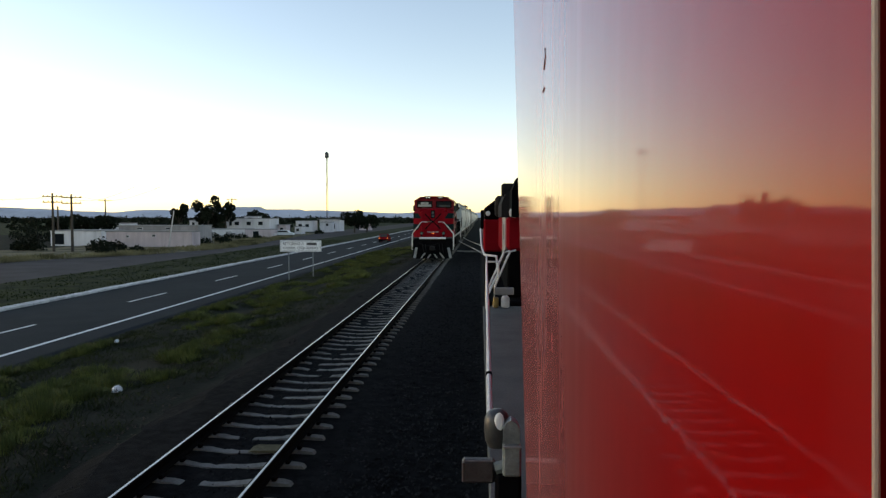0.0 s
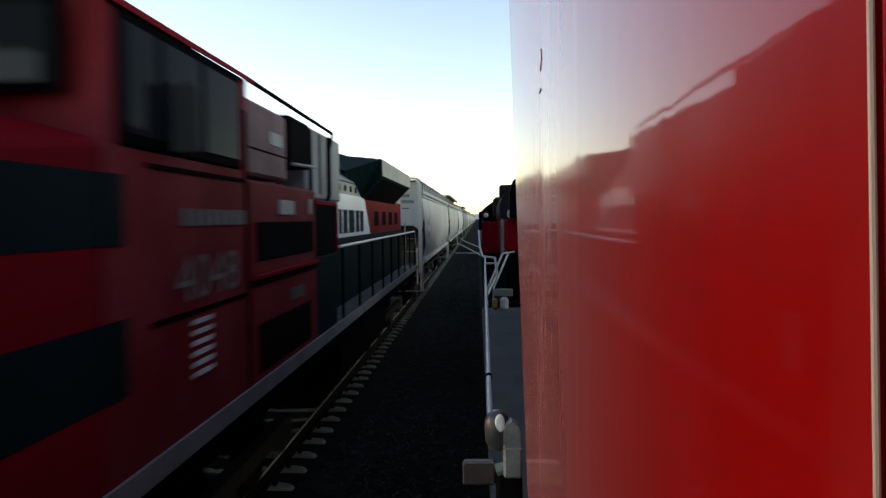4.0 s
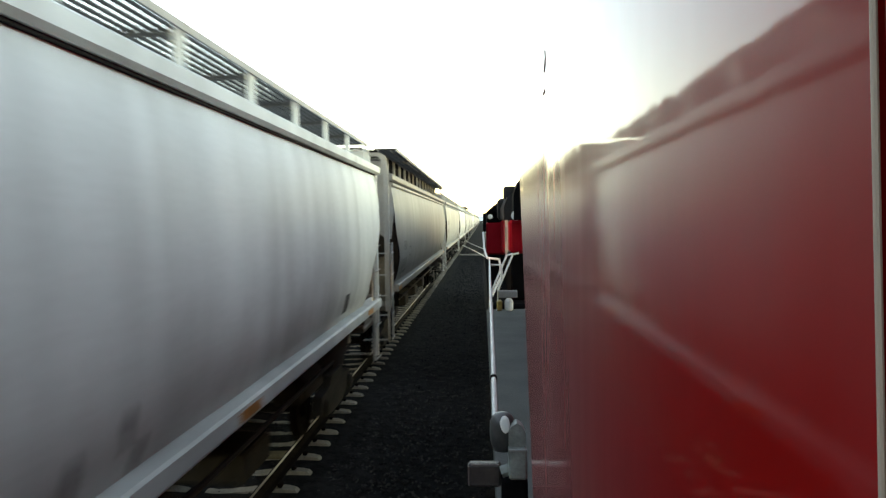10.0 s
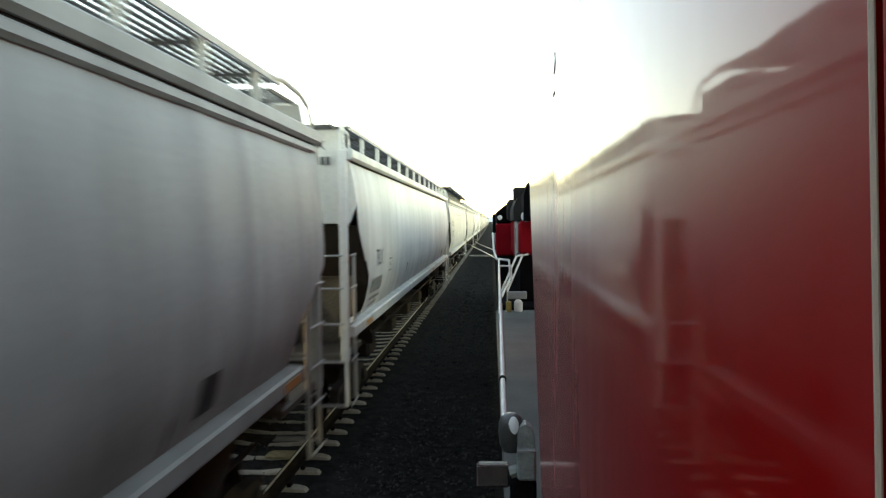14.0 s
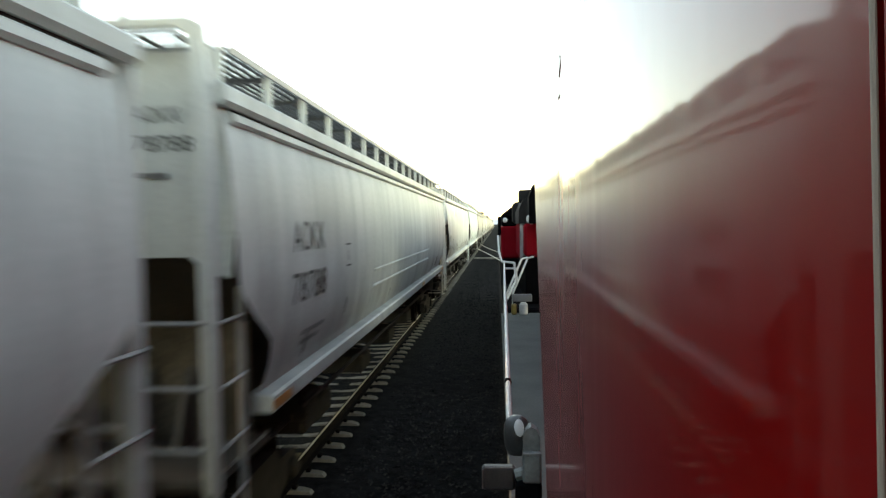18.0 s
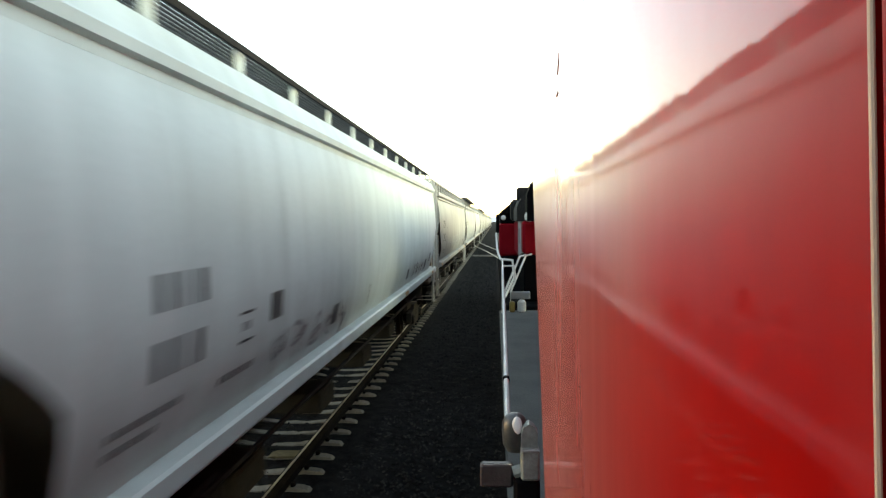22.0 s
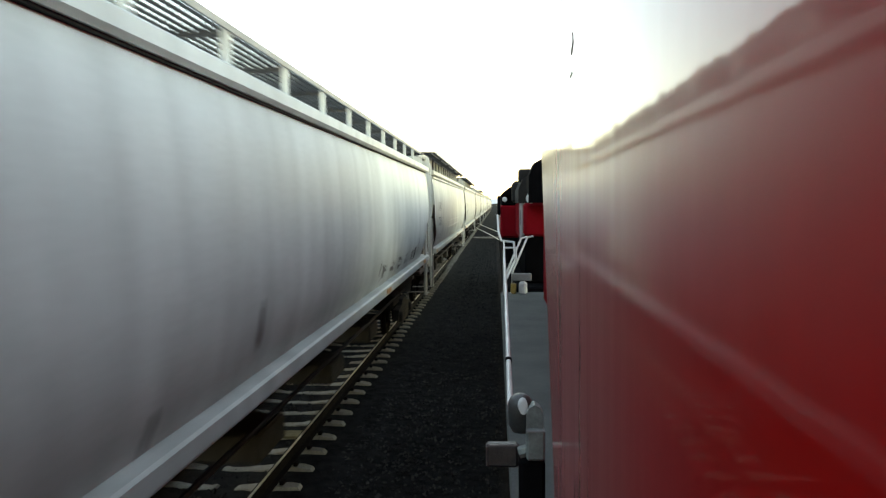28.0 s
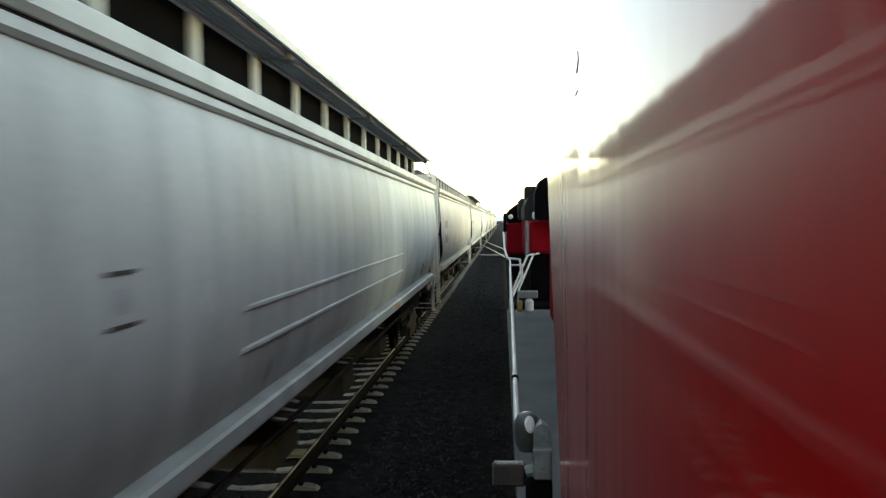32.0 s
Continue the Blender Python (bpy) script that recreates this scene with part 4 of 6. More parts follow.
# look, boards, ribs, low lettering, full sill, seams; from the locomotive back
CAR_KINDS = [
    ("grey", "mid", "low", False, False, False), ("tan", "high", "low", False, False, False), ("white", "mid", None, True, True, False),
    ("dark", "high", None, True, False, False), ("worn", "mid", "boxed", False, False, True), ("white", "mid", None, True, True, False),
    ("grey", "high", "both", False, False, False), ("grey", "mid", "low", False, False, False), ("white", "mid", None, True, True, False),
    ("blue", "low", None, True, True, True), ("tan", "mid", "low", False, False, False), ("grey", "high", "low", False, False, False),
    ("white", "mid", None, True, True, False), ("grey", "high", "low", False, False, False), ("grey", "high", "boxed", False, False, False),
    ("tan", "mid", "low", False, False, False), ("grey", "high", "low", False, False, False), ("white", "mid", None, True, True, False),
    ("grey", "mid", "low", False, False, False), ("tan", "high", "low", False, False, False), ("white", "mid", None, True, True, False), ("grey", "high", "low", False, False, False),
    ("grey", "mid", "low", False, False, False), ("white", "high", "low", False, False, False), ("grey", "mid", "low", False, False, False),
]
# times at which the front post of cars two to fifteen is 8 m ahead of the eye
PASS = {2: 7.05, 3: 8.76, 4: 10.53, 5: 12.31, 6: 14.11, 8: 17.72, 9: 19.56, 10: 21.45, 11: 23.35, 12: 25.28, 13: 27.18, 14: 29.18, 15: 31.19}


# speed of the train in metres a second at some times
PACE = [(0, 12.4), (2, 12.25), (4, 12.15), (7, 12.7), (10, 12.5), (14, 12.2), (20, 11.6), (26, 11.1), (33, 10.6)]


def run(t):
    """Way gone by the passing train since the start."""
    way = 0.0
    for (t0, v0), (t1, v1) in zip(PACE, PACE[1:]):
        d = min(max(t - t0, 0.0), t1 - t0)
        way += d * v0 + 0.5 * d * d * (v1 - v0) / (t1 - t0)
    return way


LOCO_START = 50.5
PITCH = 21.7
CARS = []
for k, spec in enumerate(CAR_KINDS, 1):
    front = 8 + run(PASS[k]) if k in PASS else (LOCO_START + 22.7 if k == 1 else (8 + run(PASS[6]) + 21.8 if k == 7 else CARS[-1][1] + PITCH))
    CARS.append((hopper_car(*spec, seed=k), front))
for ya, za, wa, ha in ((-4.4, 3.7, 0.8, 0.36), (-9.65, 3.5, 0.55, 0.2), (-9.3, 3.42, 0.4, 0.12), (-6.3, 3.72, 0.3, 0.2)):
    part("spill_stain", smear(ya, za, wa, ha, 77 + int(wa * 100)), M_STAIN, CARS[8][0], "ochre spill stain")
part("spill_stain", smear(-7.2, 3.0, 0.45, 0.22, 78), M_STAIN, CARS[12][0], "ochre spill stain")
for i in range(22):
    part("paint_scrawl", scrawl(-7.0 + i * 0.7, 1.88, 0.6, 0.42 + 0.1 * math.sin(i * 1.7), 200 + i), M_SMEAR, CARS[8][0], "grey spray-painted scrawl")
    if i < 5:
        part("paint_scrawl", scrawl(-6.2 + i * 0.65, 1.9, 0.5, 0.4, 300 + i), M_FAINT, CARS[9][0], "faint grey spray-painted scrawl")
        part("paint_scrawl", scrawl(4.2 + i * 0.6, 1.88, 0.5, 0.36, 340 + i), M_SMEAR, CARS[9][0], "grey spray-painted scrawl")
        part("paint_scrawl", scrawl(2.2 + i * 1.0, 1.9, 0.7, 0.3, 320 + i), M_SMEAR, CARS[12][0], "grey spray-painted scrawl")
for yy, zz in ((-6.3, 2.42), (-3.95, 2.02), (3.12, 1.95), (7.9, 2.1)):
    part("data_plate", Shape().grid(tread(zz, zz + 0.24, yy, yy + 0.3, 0.006)), M_GREYTXT, CARS[9][0], "dark data plate")


# ---- the oncoming locomotive: front at y = 0, facing -y ----
def stripes_quad(s, a, b, w):
    """A thin flat bar on the nose face from a to b (x, z), w wide."""
    d = Vector((b[0] - a[0], b[1] - a[1])).normalized()
    n = Vector((-d.y, d.x)) * w / 2
    p = [(a[0] + n.x, a[1] + n.y), (b[0] + n.x, b[1] + n.y), (b[0] - n.x, b[1] - n.y), (a[0] - n.x, a[1] - n.y)]
    return s.prism(p, 0.545, 0.583)


def build_locomotive():
    lo = thing("freight_locomotive", "red, green and white six-axle diesel freight locomotive with wide nose", "locomotive")
    # frame, deck, pilot
    part("frame", Shape().box(-1.45, 1.45, 0.75, 20.9, 1.36, 1.62, 0.03).box(-0.5, 0.5, 0.2, 21.2, 0.9, 1.36, 0.03), M_BLACK, lo)
    part("deck", Shape().box(-1.52, 1.52, 0.35, 21.1, 1.62, 1.70, 0.015), M_DECK, lo)
    for sx in (-1, 1):
        part("side_sill", Shape().box(sx * 1.535 - 0.012, sx * 1.535 + 0.012, 1.9, 19.9, 1.64, 1.79), M_GALV, lo, "pale sill stripe")
    part("anticlimber", Shape().box(-1.0, 1.0, 0.02, 0.42, 1.58, 1.72, 0.03), M_BANDWHITE, lo, "white anticlimber beam")
    pil = Shape()
    pil.prism([(-1.5, 0.12), (1.5, 0.12), (1.5, 0.35), (1.42, 0.82), (-1.42, 0.82), (-1.5, 0.35)], 0.12, 0.22)
    pil.box(-1.45, 1.45, 0.22, 0.8, 0.8, 1.56, 0.02)
    part("pilot", pil, M_BLACK, lo, "black pilot and plow")
    for sx in (-1, 1):
        for k, (a, b) in enumerate((((1.46, 0.15), (1.30, 0.95)), ((0.92, 0.15), (0.62, 0.55)), ((0.42, 0.15), (0.22, 0.45)))):
            w = 0.2 if k == 0 else 0.13
            q = [(sx * (a[0] - w), a[1]), (sx * a[0], a[1]), (sx * b[0], b[1]), (sx * (b[0] - w), b[1])]
            part("pilot_stripe", Shape().prism(q, 0.085, 0.118), M_GALV, lo, "pale plow stripe")
    hose = Shape()
    for x in (-0.75, -0.55, 0.5, 0.72):
        hose.tube([(x, 0.15, 1.2), (x + 0.02, 0.0, 1.05), (x + 0.06, -0.06, 0.8), (x + 0.12, -0.02, 0.55)], 0.028, 6)
    hose.tube([(-1.0, 0.1, 1.3), (-0.6, -0.05, 1.05), (0.1, -0.05, 1.15), (0.5, 0.1, 1.3)], 0.022, 6)
    part("air_hose", hose, M_STEEL, lo)
    part("coupler", Shape().box(-0.12, 0.12, -0.35, 0.3, 0.82, 1.0, 0.03).box(-0.2, 0.22, -0.5, -0.25, 0.75, 1.08, 0.06), M_STEEL, lo)
    for sx in (-1, 1):
        st = Shape()
        for z in (0.45, 0.75, 1.05, 1.35):
            st.box(sx * 1.28 - 0.22, sx * 1.28 + 0.22, 0.24, 0.6, z, z + 0.03)
        part("step", st, M_BLACK, lo)
        part("handrail", Shape().tube([(sx * 0.44, 0.56, 2.86), (sx * 0.45, 0.14, 2.86), (sx * 0.80, 0.12, 2.87), (sx * 0.88, 0.13, 2.82), (sx * 1.52, 0.22, 2.02), (sx * 1.55, 0.22, 1.94), (sx * 1.55, 0.22, 0.80), (sx * 1.45, 0.22, 0.78)], 0.026, 8), M_WHITE, lo, "white painted handrail")
        part("handrail", Shape().tube([(sx * 1.02, 0.74, 2.63), (sx * 1.06, 0.75, 2.6), (sx * 1.55, 0.92, 2.0), (sx * 1.57, 0.92, 1.94), (sx * 1.57, 0.92, 1.0)], 0.026, 8), M_WHITE, lo, "white painted handrail")
        part("ditch_light", Shape().lathe([(0.12, 0), (0.135, 0.02), (0.135, 0.2), (0.09, 0.26)], (sx * 0.82, 0.14, 2.02), "y", 16).box(sx * 0.82 - 0.04, sx * 0.82 + 0.04, 0.2, 0.32, 1.70, 1.92), M_BLACK, lo)
        part("lens", Shape().lathe([(0.002, 0.02), (0.07, 0.014), (0.105, 0), (0.105, 0.02)], (sx * 0.82, 0.12, 2.02), "y", 16), M_LAMP, lo, "ditch light lens")
    # nose: a flat centre with raked flanks and lower sloping shoulders
    nose = Shape()
    c, w, f0, f1, bk = 0.85, 1.52, 0.58, 1.10, 2.06
    nose.add([(-c, f0, 1.7), (c, f0, 1.7), (c, f0, 3.80), (-c, f0, 3.80), (-c, f0 + 0.05, 3.85), (c, f0 + 0.05, 3.85), (-c - 0.03, bk, 3.96), (c + 0.03, bk, 3.96)], [(0, 1, 2, 3), (3, 2, 5, 4), (4, 5, 7, 6)])
    for sx in (-1, 1):
        nose.add([(sx * c, f0, 1.7), (sx * w, f1, 1.7), (sx * w, f1, 3.54), (sx * c, f0, 3.57), (sx * (w - 0.03), f1 + 0.04, 3.58), (sx * c, f0 + 0.05, 3.61), (sx * c, f0, 3.80), (sx * c, f0 + 0.05, 3.85),
                  (sx * w, bk, 1.7), (sx * w, bk, 3.66), (sx * (w - 0.03), bk, 3.70), (sx * c, bk, 3.88), (sx * (c + 0.03), bk, 3.96)],
                 [(0, 1, 2, 3), (3, 2, 4, 5), (5, 4, 10, 11), (2, 9, 10, 4), (1, 8, 9, 2), (3, 5, 7, 6), (5, 11, 12, 7)])
    part("nose", nose, M_RED, lo, "red wide nose with raked flanks")
    for sx in (-1, 1):
        def flank(u, z):
            return (sx * (c + (w - c) * u + 0.005), f0 + (f1 - f0) * u - 0.005, z)
        for z0, z1, u0, u1 in ((3.12, 3.52, 0.02, 0.42), (2.26, 2.70, 0.42, 0.06)):
            q = Shape().grid([[flank(u0, z0), flank(u1, z1)], [flank(1, z0), flank(1, z1)], [(sx * 1.526, f1 + 0.02, z0), (sx * 1.526, f1 + 0.02, z1)], [(sx * 1.526, 2.06, z0), (sx * 1.526, 2.06, z1)]])
            part("chevron_band", q, M_GREEN, lo, "dark green band round the nose corner")
        part("crossed_bar", stripes_quad(Shape(), (sx * 0.60, 3.48), (0.0, 2.82), 0.08), M_BLACK, lo, "black crossed emblem bar")
        part("crossed_bar", stripes_quad(Shape(), (0.0, 2.92), (sx * 0.57, 2.33), 0.08), M_BLACK, lo, "black crossed emblem bar")
        part("nose_lens_box", Shape().box(sx * 0.98 - 0.1, sx * 0.98 + 0.1, 0.95, 1.3, 3.6, 3.8, 0.04), M_RED, lo)
        part("corner_grab_iron", Shape().tube([(sx * 1.50, 1.02, 3.14), (sx * 1.51, 1.0, 3.16), (sx * 1.51, 1.0, 3.38), (sx * 1.50, 1.02, 3.40)], 0.012, 6), M_GALV, lo, "pale corner grab iron")
    part("nose_door", Shape().box(-0.42, 0.42, 0.555, 0.585, 1.85, 3.12, 0.01), M_RED, lo)
    for x in (-0.43, 0.43):
        part("door_gap", Shape().box(x - 0.006, x + 0.006, 0.572, 0.582, 1.85, 3.12), M_BLACK, lo)
    part("emblem_hub", Shape().box(-0.40, -0.14, 0.5, 0.55, 2.84, 2.91, 0.01).box(-0.14, -0.08, 0.5, 0.56, 2.85, 2.9, 0.01), M_GRATING, lo, "small grey latch plate")
    part("headlight_panel", Shape().box(-0.15, 0.15, 0.53, 0.6, 3.14, 3.74, 0.02), M_BLACK, lo)
    for z in (3.32, 3.56):
        part("headlight", Shape().lathe([(0.002, 0.025), (0.06, 0.012), (0.09, 0), (0.1, 0.012), (0.1, 0.04)], (0, 0.50, z), "y", 16), M_LAMP, lo)
    mark = Shape()
    for i in range(8):
        mark.box(-0.42 + i * 0.108, -0.35 + i * 0.108, 0.548, 0.556, 2.06, 2.15)
    part("nose_lettering", mark, M_FAINT, lo, "small faded lettering bars")
    part("marker_light", Shape().box(-0.10, 0.10, 0.53, 0.556, 1.99, 2.03), M_AMBER, lo, "glowing amber marker")
    # cab
    cab = Shape()
    def cring(y, lean):
        return [(-1.52, y, 1.7), (-1.52, y + lean * 0.4, 4.47), (-1.05, y + lean, 4.73), (1.05, y + lean, 4.73), (1.52, y + lean * 0.4, 4.47), (1.52, y, 1.7)]
    cab.grid([cring(2.05, 0.22), cring(4.42, 0)])
    cab.add(cring(2.05, 0.22), [tuple(range(6))]).add(cring(4.42, 0), [tuple(range(6))])
    part("cab", cab, M_REDDUST, lo, "dusty red cab")
    roof = Shape().add([(-1.56, 1.98, 4.455), (-1.05, 1.98, 4.76), (1.05, 1.98, 4.76), (1.56, 1.98, 4.455), (-1.56, 4.5, 4.455), (-1.05, 4.5, 4.76), (1.05, 4.5, 4.76), (1.56, 4.5, 4.455),
                        (-1.56, 1.98, 4.495), (-1.06, 1.98, 4.80), (1.06, 1.98, 4.80), (1.56, 1.98, 4.495), (-1.56, 4.5, 4.495), (-1.06, 4.5, 4.80), (1.06, 4.5, 4.80), (1.56, 4.5, 4.495)],
                       [(0, 1, 5, 4), (1, 2, 6, 5), (2, 3, 7, 6), (8, 9, 13, 12), (9, 10, 14, 13), (10, 11, 15, 14), (0, 1, 9, 8), (1, 2, 10, 9), (2, 3, 11, 10), (4, 5, 13, 12), (5, 6, 14, 13), (6, 7, 15, 14), (0, 4, 12, 8), (3, 7, 15, 11)])
    part("cab_roof", roof, M_RED, lo)
    part("board_housing", Shape().box(-0.76, 0.76, 2.0, 2.4, 4.73, 4.85, 0.015), M_RED, lo, "red housing between the number boards")
    for sx in (-1, 1):
        x0, x1 = sorted((sx * 0.14, sx * 1.34))
        part("windshield_frame", Shape().box(x0, x1, 2.055, 2.12, 3.95, 4.47, 0.03), M_BLACK, lo)
        w = part("windshield", Shape().box(x0 + 0.05, x1 - 0.05, 2.035, 2.06, 4.0, 4.42, 0.01), M_GLASS, lo, "dark windshield")
        # Pale patches painted as sky light in the windshield.
        part("sun_visor", Shape().box(x0 + 0.25, x1 - 0.1, 2.026, 2.033, 4.0, 4.16) if sx > 0 else Shape().box(x0 + 0.1, x1 - 0.09, 2.026, 2.033, 4.03, 4.2).box(x0 + 0.3, x1 - 0.3, 2.026, 2.033, 4.21, 4.38), M_GLASSLIT if sx > 0 else M_SKYPANE, w, "pale patch painted as sky light in the glass")
        part("wiper", Shape().tube([(sx * 0.5, 2.02, 4.50), (sx * 0.75, 1.99, 4.25)], 0.012, 5), M_BLACK, lo)
        part("number_board", Shape().box(sx * 0.48 - 0.24, sx * 0.48 + 0.24, 1.98, 2.2, 4.65, 4.83, 0.02), M_BLACK, lo)
        face = Shape().box(sx * 0.48 - 0.21, sx * 0.48 + 0.21, 1.965, 1.982, 4.67, 4.81)
        part("number_face", face, M_BLACKTXT, lo, "dark number board face")
        pts, faces = flat_text("4048")
        part("number", Shape().add([(sx * 0.48 - 0.17 + 0.34 * a, 1.961, 4.685 + 0.11 * b) for a, b in pts], faces), M_NUMBER, lo, "lit white number")
        x = sx * 1.53
        part("window_band", Shape().box(x - 0.03, x + 0.012, 2.25, 4.22, 3.68, 4.46, 0.02), M_BLACK, lo, "dark side window frames")
        for y0, y1 in ((2.33, 2.72), (2.8, 3.38), (3.46, 4.14)):
            part("side_window", Shape().box(x - 0.01, x + 0.02, y0, y1, 3.75, 4.40, 0.01), M_GLASS, lo)
        part("wind_deflector", Shape().box(x - 0.02 if sx > 0 else x - 0.2, x + 0.2 if sx > 0 else x + 0.02, 2.9, 2.93, 3.7, 4.15, 0.01), M_GLASSLIT, lo, "glass wind deflector")
        for z0, z1 in ((3.12, 3.52), (2.26, 2.70)):
            part("chevron_band", Shape().box(x - 0.01, x + 0.004, 2.065, 2.3, z0, z1), M_GREEN, lo, "dark green band")
        for i in range(6):
            part("louvre", Shape().box(x - 0.01, x + 0.012, 3.2, 3.5, 2.15 + i * 0.075, 2.18 + i * 0.075), M_WHITETXT, lo, "pale louvre slat")
        pts, faces = flat_text("4048")
        part("side_number", Shape().add([(x + sx * 0.008, 3.5 + sx * (a - 0.5) * 1.15, 2.70 + 0.32 * b) for a, b in pts], faces), M_SMEAR, lo, "faded dull number on the cab side")
        mk = Shape()
        for i in range(8):
            mk.box(x - 0.01, x + 0.006, 3.05 + i * 0.16, 3.16 + i * 0.16, 3.22, 3.34)
        part("lettering_bar", mk, M_GREYTXT, lo)
        part("cab_door_seam", Shape().box(x - 0.01, x + 0.007, 4.33, 4.36, 1.75, 4.2), M_BLACK, lo)
        part("panel_seam", Shape().box(x - 0.01, x + 0.007, 2.6, 4.33, 3.58, 3.61), M_BLACK, lo)
        part("panel_seam", Shape().box(x - 0.01, x + 0.007, 2.6, 4.33, 2.60, 2.63), M_BLACK, lo)
        # equipment cabinet behind the cab
        part("equipment_cabinet", Shape().box(sx * 0.9 - 0.62, sx * 0.9 + 0.62, 4.43, 6.9, 1.7, 3.62, 0.03), M_REDDUST, lo)
        part("air_grille", Shape().box(x - 0.02, x + 0.008, 4.62, 6.68, 2.88, 3.24, 0.01), M_BLACK, lo, "black intake grille")
        part("air_grille", Shape().box(x - 0.02, x + 0.008, 4.62, 6.5, 1.85, 2.3, 0.01), M_BLACK, lo, "black lower grille")
        part("cabinet_ledge", Shape().box(x - 0.02, x + 0.05, 4.45, 6.8, 2.72, 2.77, 0.01), M_RED, lo)
        # Black strip painted as the shadow below the ledge.
        part("ledge_shadow_gap", Shape().box(x - 0.01, x + 0.01, 4.45, 6.8, 2.66, 2.715), M_BLACK, lo)
        part("data_plate", Shape().box(x - 0.01, x + 0.01, 5.3, 5.85, 3.31, 3.46, 0.004), M_GALV, lo, "pale metal data plate")
        part("data_plate", Shape().box(x - 0.01, x + 0.01, 6.5, 6.62, 3.32, 3.5, 0.004), M_GALV, lo, "pale metal data plate")
        part("lettering_bar", Shape().box(x - 0.01, x + 0.01, 5.7, 6.2, 2.4, 2.52), M_GREYTXT, lo)
        part("upper_cabinet", Shape().box(sx * 1.15 - 0.36, sx * 1.15 + 0.36, 4.44, 5.68, 3.66, 4.34, 0.03), M_REDPALE, lo, "upper equipment box, sky sheen painted pinkish")
        part("cabinet_seam", Shape().box(x - 0.03, x - 0.012, 4.5, 5.66, 3.9, 3.915), M_BLACK, lo)
        part("sign_plate", Shape().box(x - 0.03, x - 0.01, 5.12, 5.5, 3.99, 4.12, 0.004), M_GALV, lo, "pale sign plate")
        part("blower_screen", Shape().box(sx * 1.2 - 0.3, sx * 1.2 + 0.3, 5.85, 6.75, 3.86, 4.4, 0.03), M_BLACK, lo, "black blower screen")
        part("inverter_cabinet", Shape().box(min(sx * 1.0, sx * 1.40), max(sx * 1.0, sx * 1.40), 6.92, 9.0, 3.52, 4.44, 0.03), M_HOODGREY, lo, "pale grey inverter cabinet")
        for ya in (7.05, 7.62, 8.25):
            part("cabinet_gap", Shape().box(sx * 1.40 - 0.012, sx * 1.40 + 0.012, ya, ya + (0.16 if ya < 7.1 else 0.04), 3.6, 4.4), M_BLACK, lo)
        part("drain_pipe", Shape().tube([(sx * 1.45, 8.0, 4.4), (sx * 1.45, 8.0, 3.6), (sx * 1.42, 8.0, 3.52)], 0.03, 6), M_BLACK, lo, "dark upright pipe")
        part("screen_rail", Shape().tube([(sx * 1.53, 5.85, 3.86), (sx * 1.53, 6.85, 3.9)], 0.02, 6), M_GALV, lo, "pale rod below the screen")
        part("step_well", Shape().box(sx * 1.26 - 0.26, sx * 1.26 + 0.26, 6.84, 8.1, 2.8, 3.47, 0.01), M_BLACK, lo, "black step recess")
        part("step_well_frame", Shape().box(x - 0.03, x + 0.01, 6.84, 8.12, 3.44, 3.5, 0.008).box(x - 0.03, x + 0.01, 8.06, 8.13, 2.8, 3.46, 0.008), M_RED, lo)
        part("step_cabinet", Shape().box(sx * 1.26 - 0.25, sx * 1.26 + 0.25, 6.84, 8.14, 1.7, 2.79, 0.02), M_GREEN, lo, "dark green step cabinet")
    # long hood
    part("hood", Shape().prism([(-1.05, 1.7), (-1.05, 4.0), (-0.85, 4.18), (0.85, 4.18), (1.05, 4.0), (1.05, 1.7)], 9.122, 20.2), M_GREYGREEN, lo, "grey-green long hood")
    part("inverter_housing", Shape().prism([(-1.05, 1.7), (-1.05, 4.36), (-0.88, 4.58), (0.88, 4.58), (1.05, 4.36), (1.05, 1.7)], 4.42, 9.12), M_GREYGREEN, lo, "taller grey-green hood section")
    for sx in (-1, 1):
        x = sx * 1.06
        def plate(name, y0, y1, z0, z1, m, lab="", d=0.006):
            return part(name, Shape().box(x - d, x + d, y0, y1, z0, z1), m, lo, lab)
        def band(pts, m, lab, d=0.008):
            part("hood_band", Shape().prism(pts, x - d, x + d, "x"), m, lo, lab)
        band([(8.1, 3.73), (13.2, 3.73), (13.95, 2.93), (8.14, 2.93)], M_BANDWHITE, "white hood band")
        band([(13.24, 3.73), (20.15, 3.73), (20.15, 2.93), (13.99, 2.93)], M_RED, "red rear hood band")
        band([(8.14, 2.926), (20.15, 2.926), (20.15, 1.72), (8.14, 1.72)], M_GREEN, "dark green lower hood")
        band([(6.84, 3.74), (7.75, 3.74), (8.06, 3.5), (6.84, 3.5)], M_RED, "red hood panel")
        for i, (w, h) in enumerate(((0.4, 0.64), (0.42, 0.44), (0.26, 0.44), (0.26, 0.44), (0.42, 0.44), (0.6, 0.44), (0.4, 0.44), (0.4, 0.44))):
            yy = (9.02, 9.55, 10.1, 10.48, 10.86, 11.4, 12.14, 12.66)[i]
            part("lettering_bar", Shape().box(x - 0.012, x + 0.012, yy, yy + w, 3.0, 3.0 + h, 0.004), M_GREEN, lo, "dark green lettering bar")
        for i in range(9):
            plate("hood_louvre", 8.9 + i * 0.55, 9.02 + i * 0.55, 3.79, 3.9, M_BLACK, "small dark vent", 0.009)
        plate("hood_seam", 6.9, 9.1, 4.02, 4.035, M_BLACK, "", 0.009)
        plate("hood_seam", 9.14, 13.4, 3.96, 3.972, M_BLACK, "", 0.009)
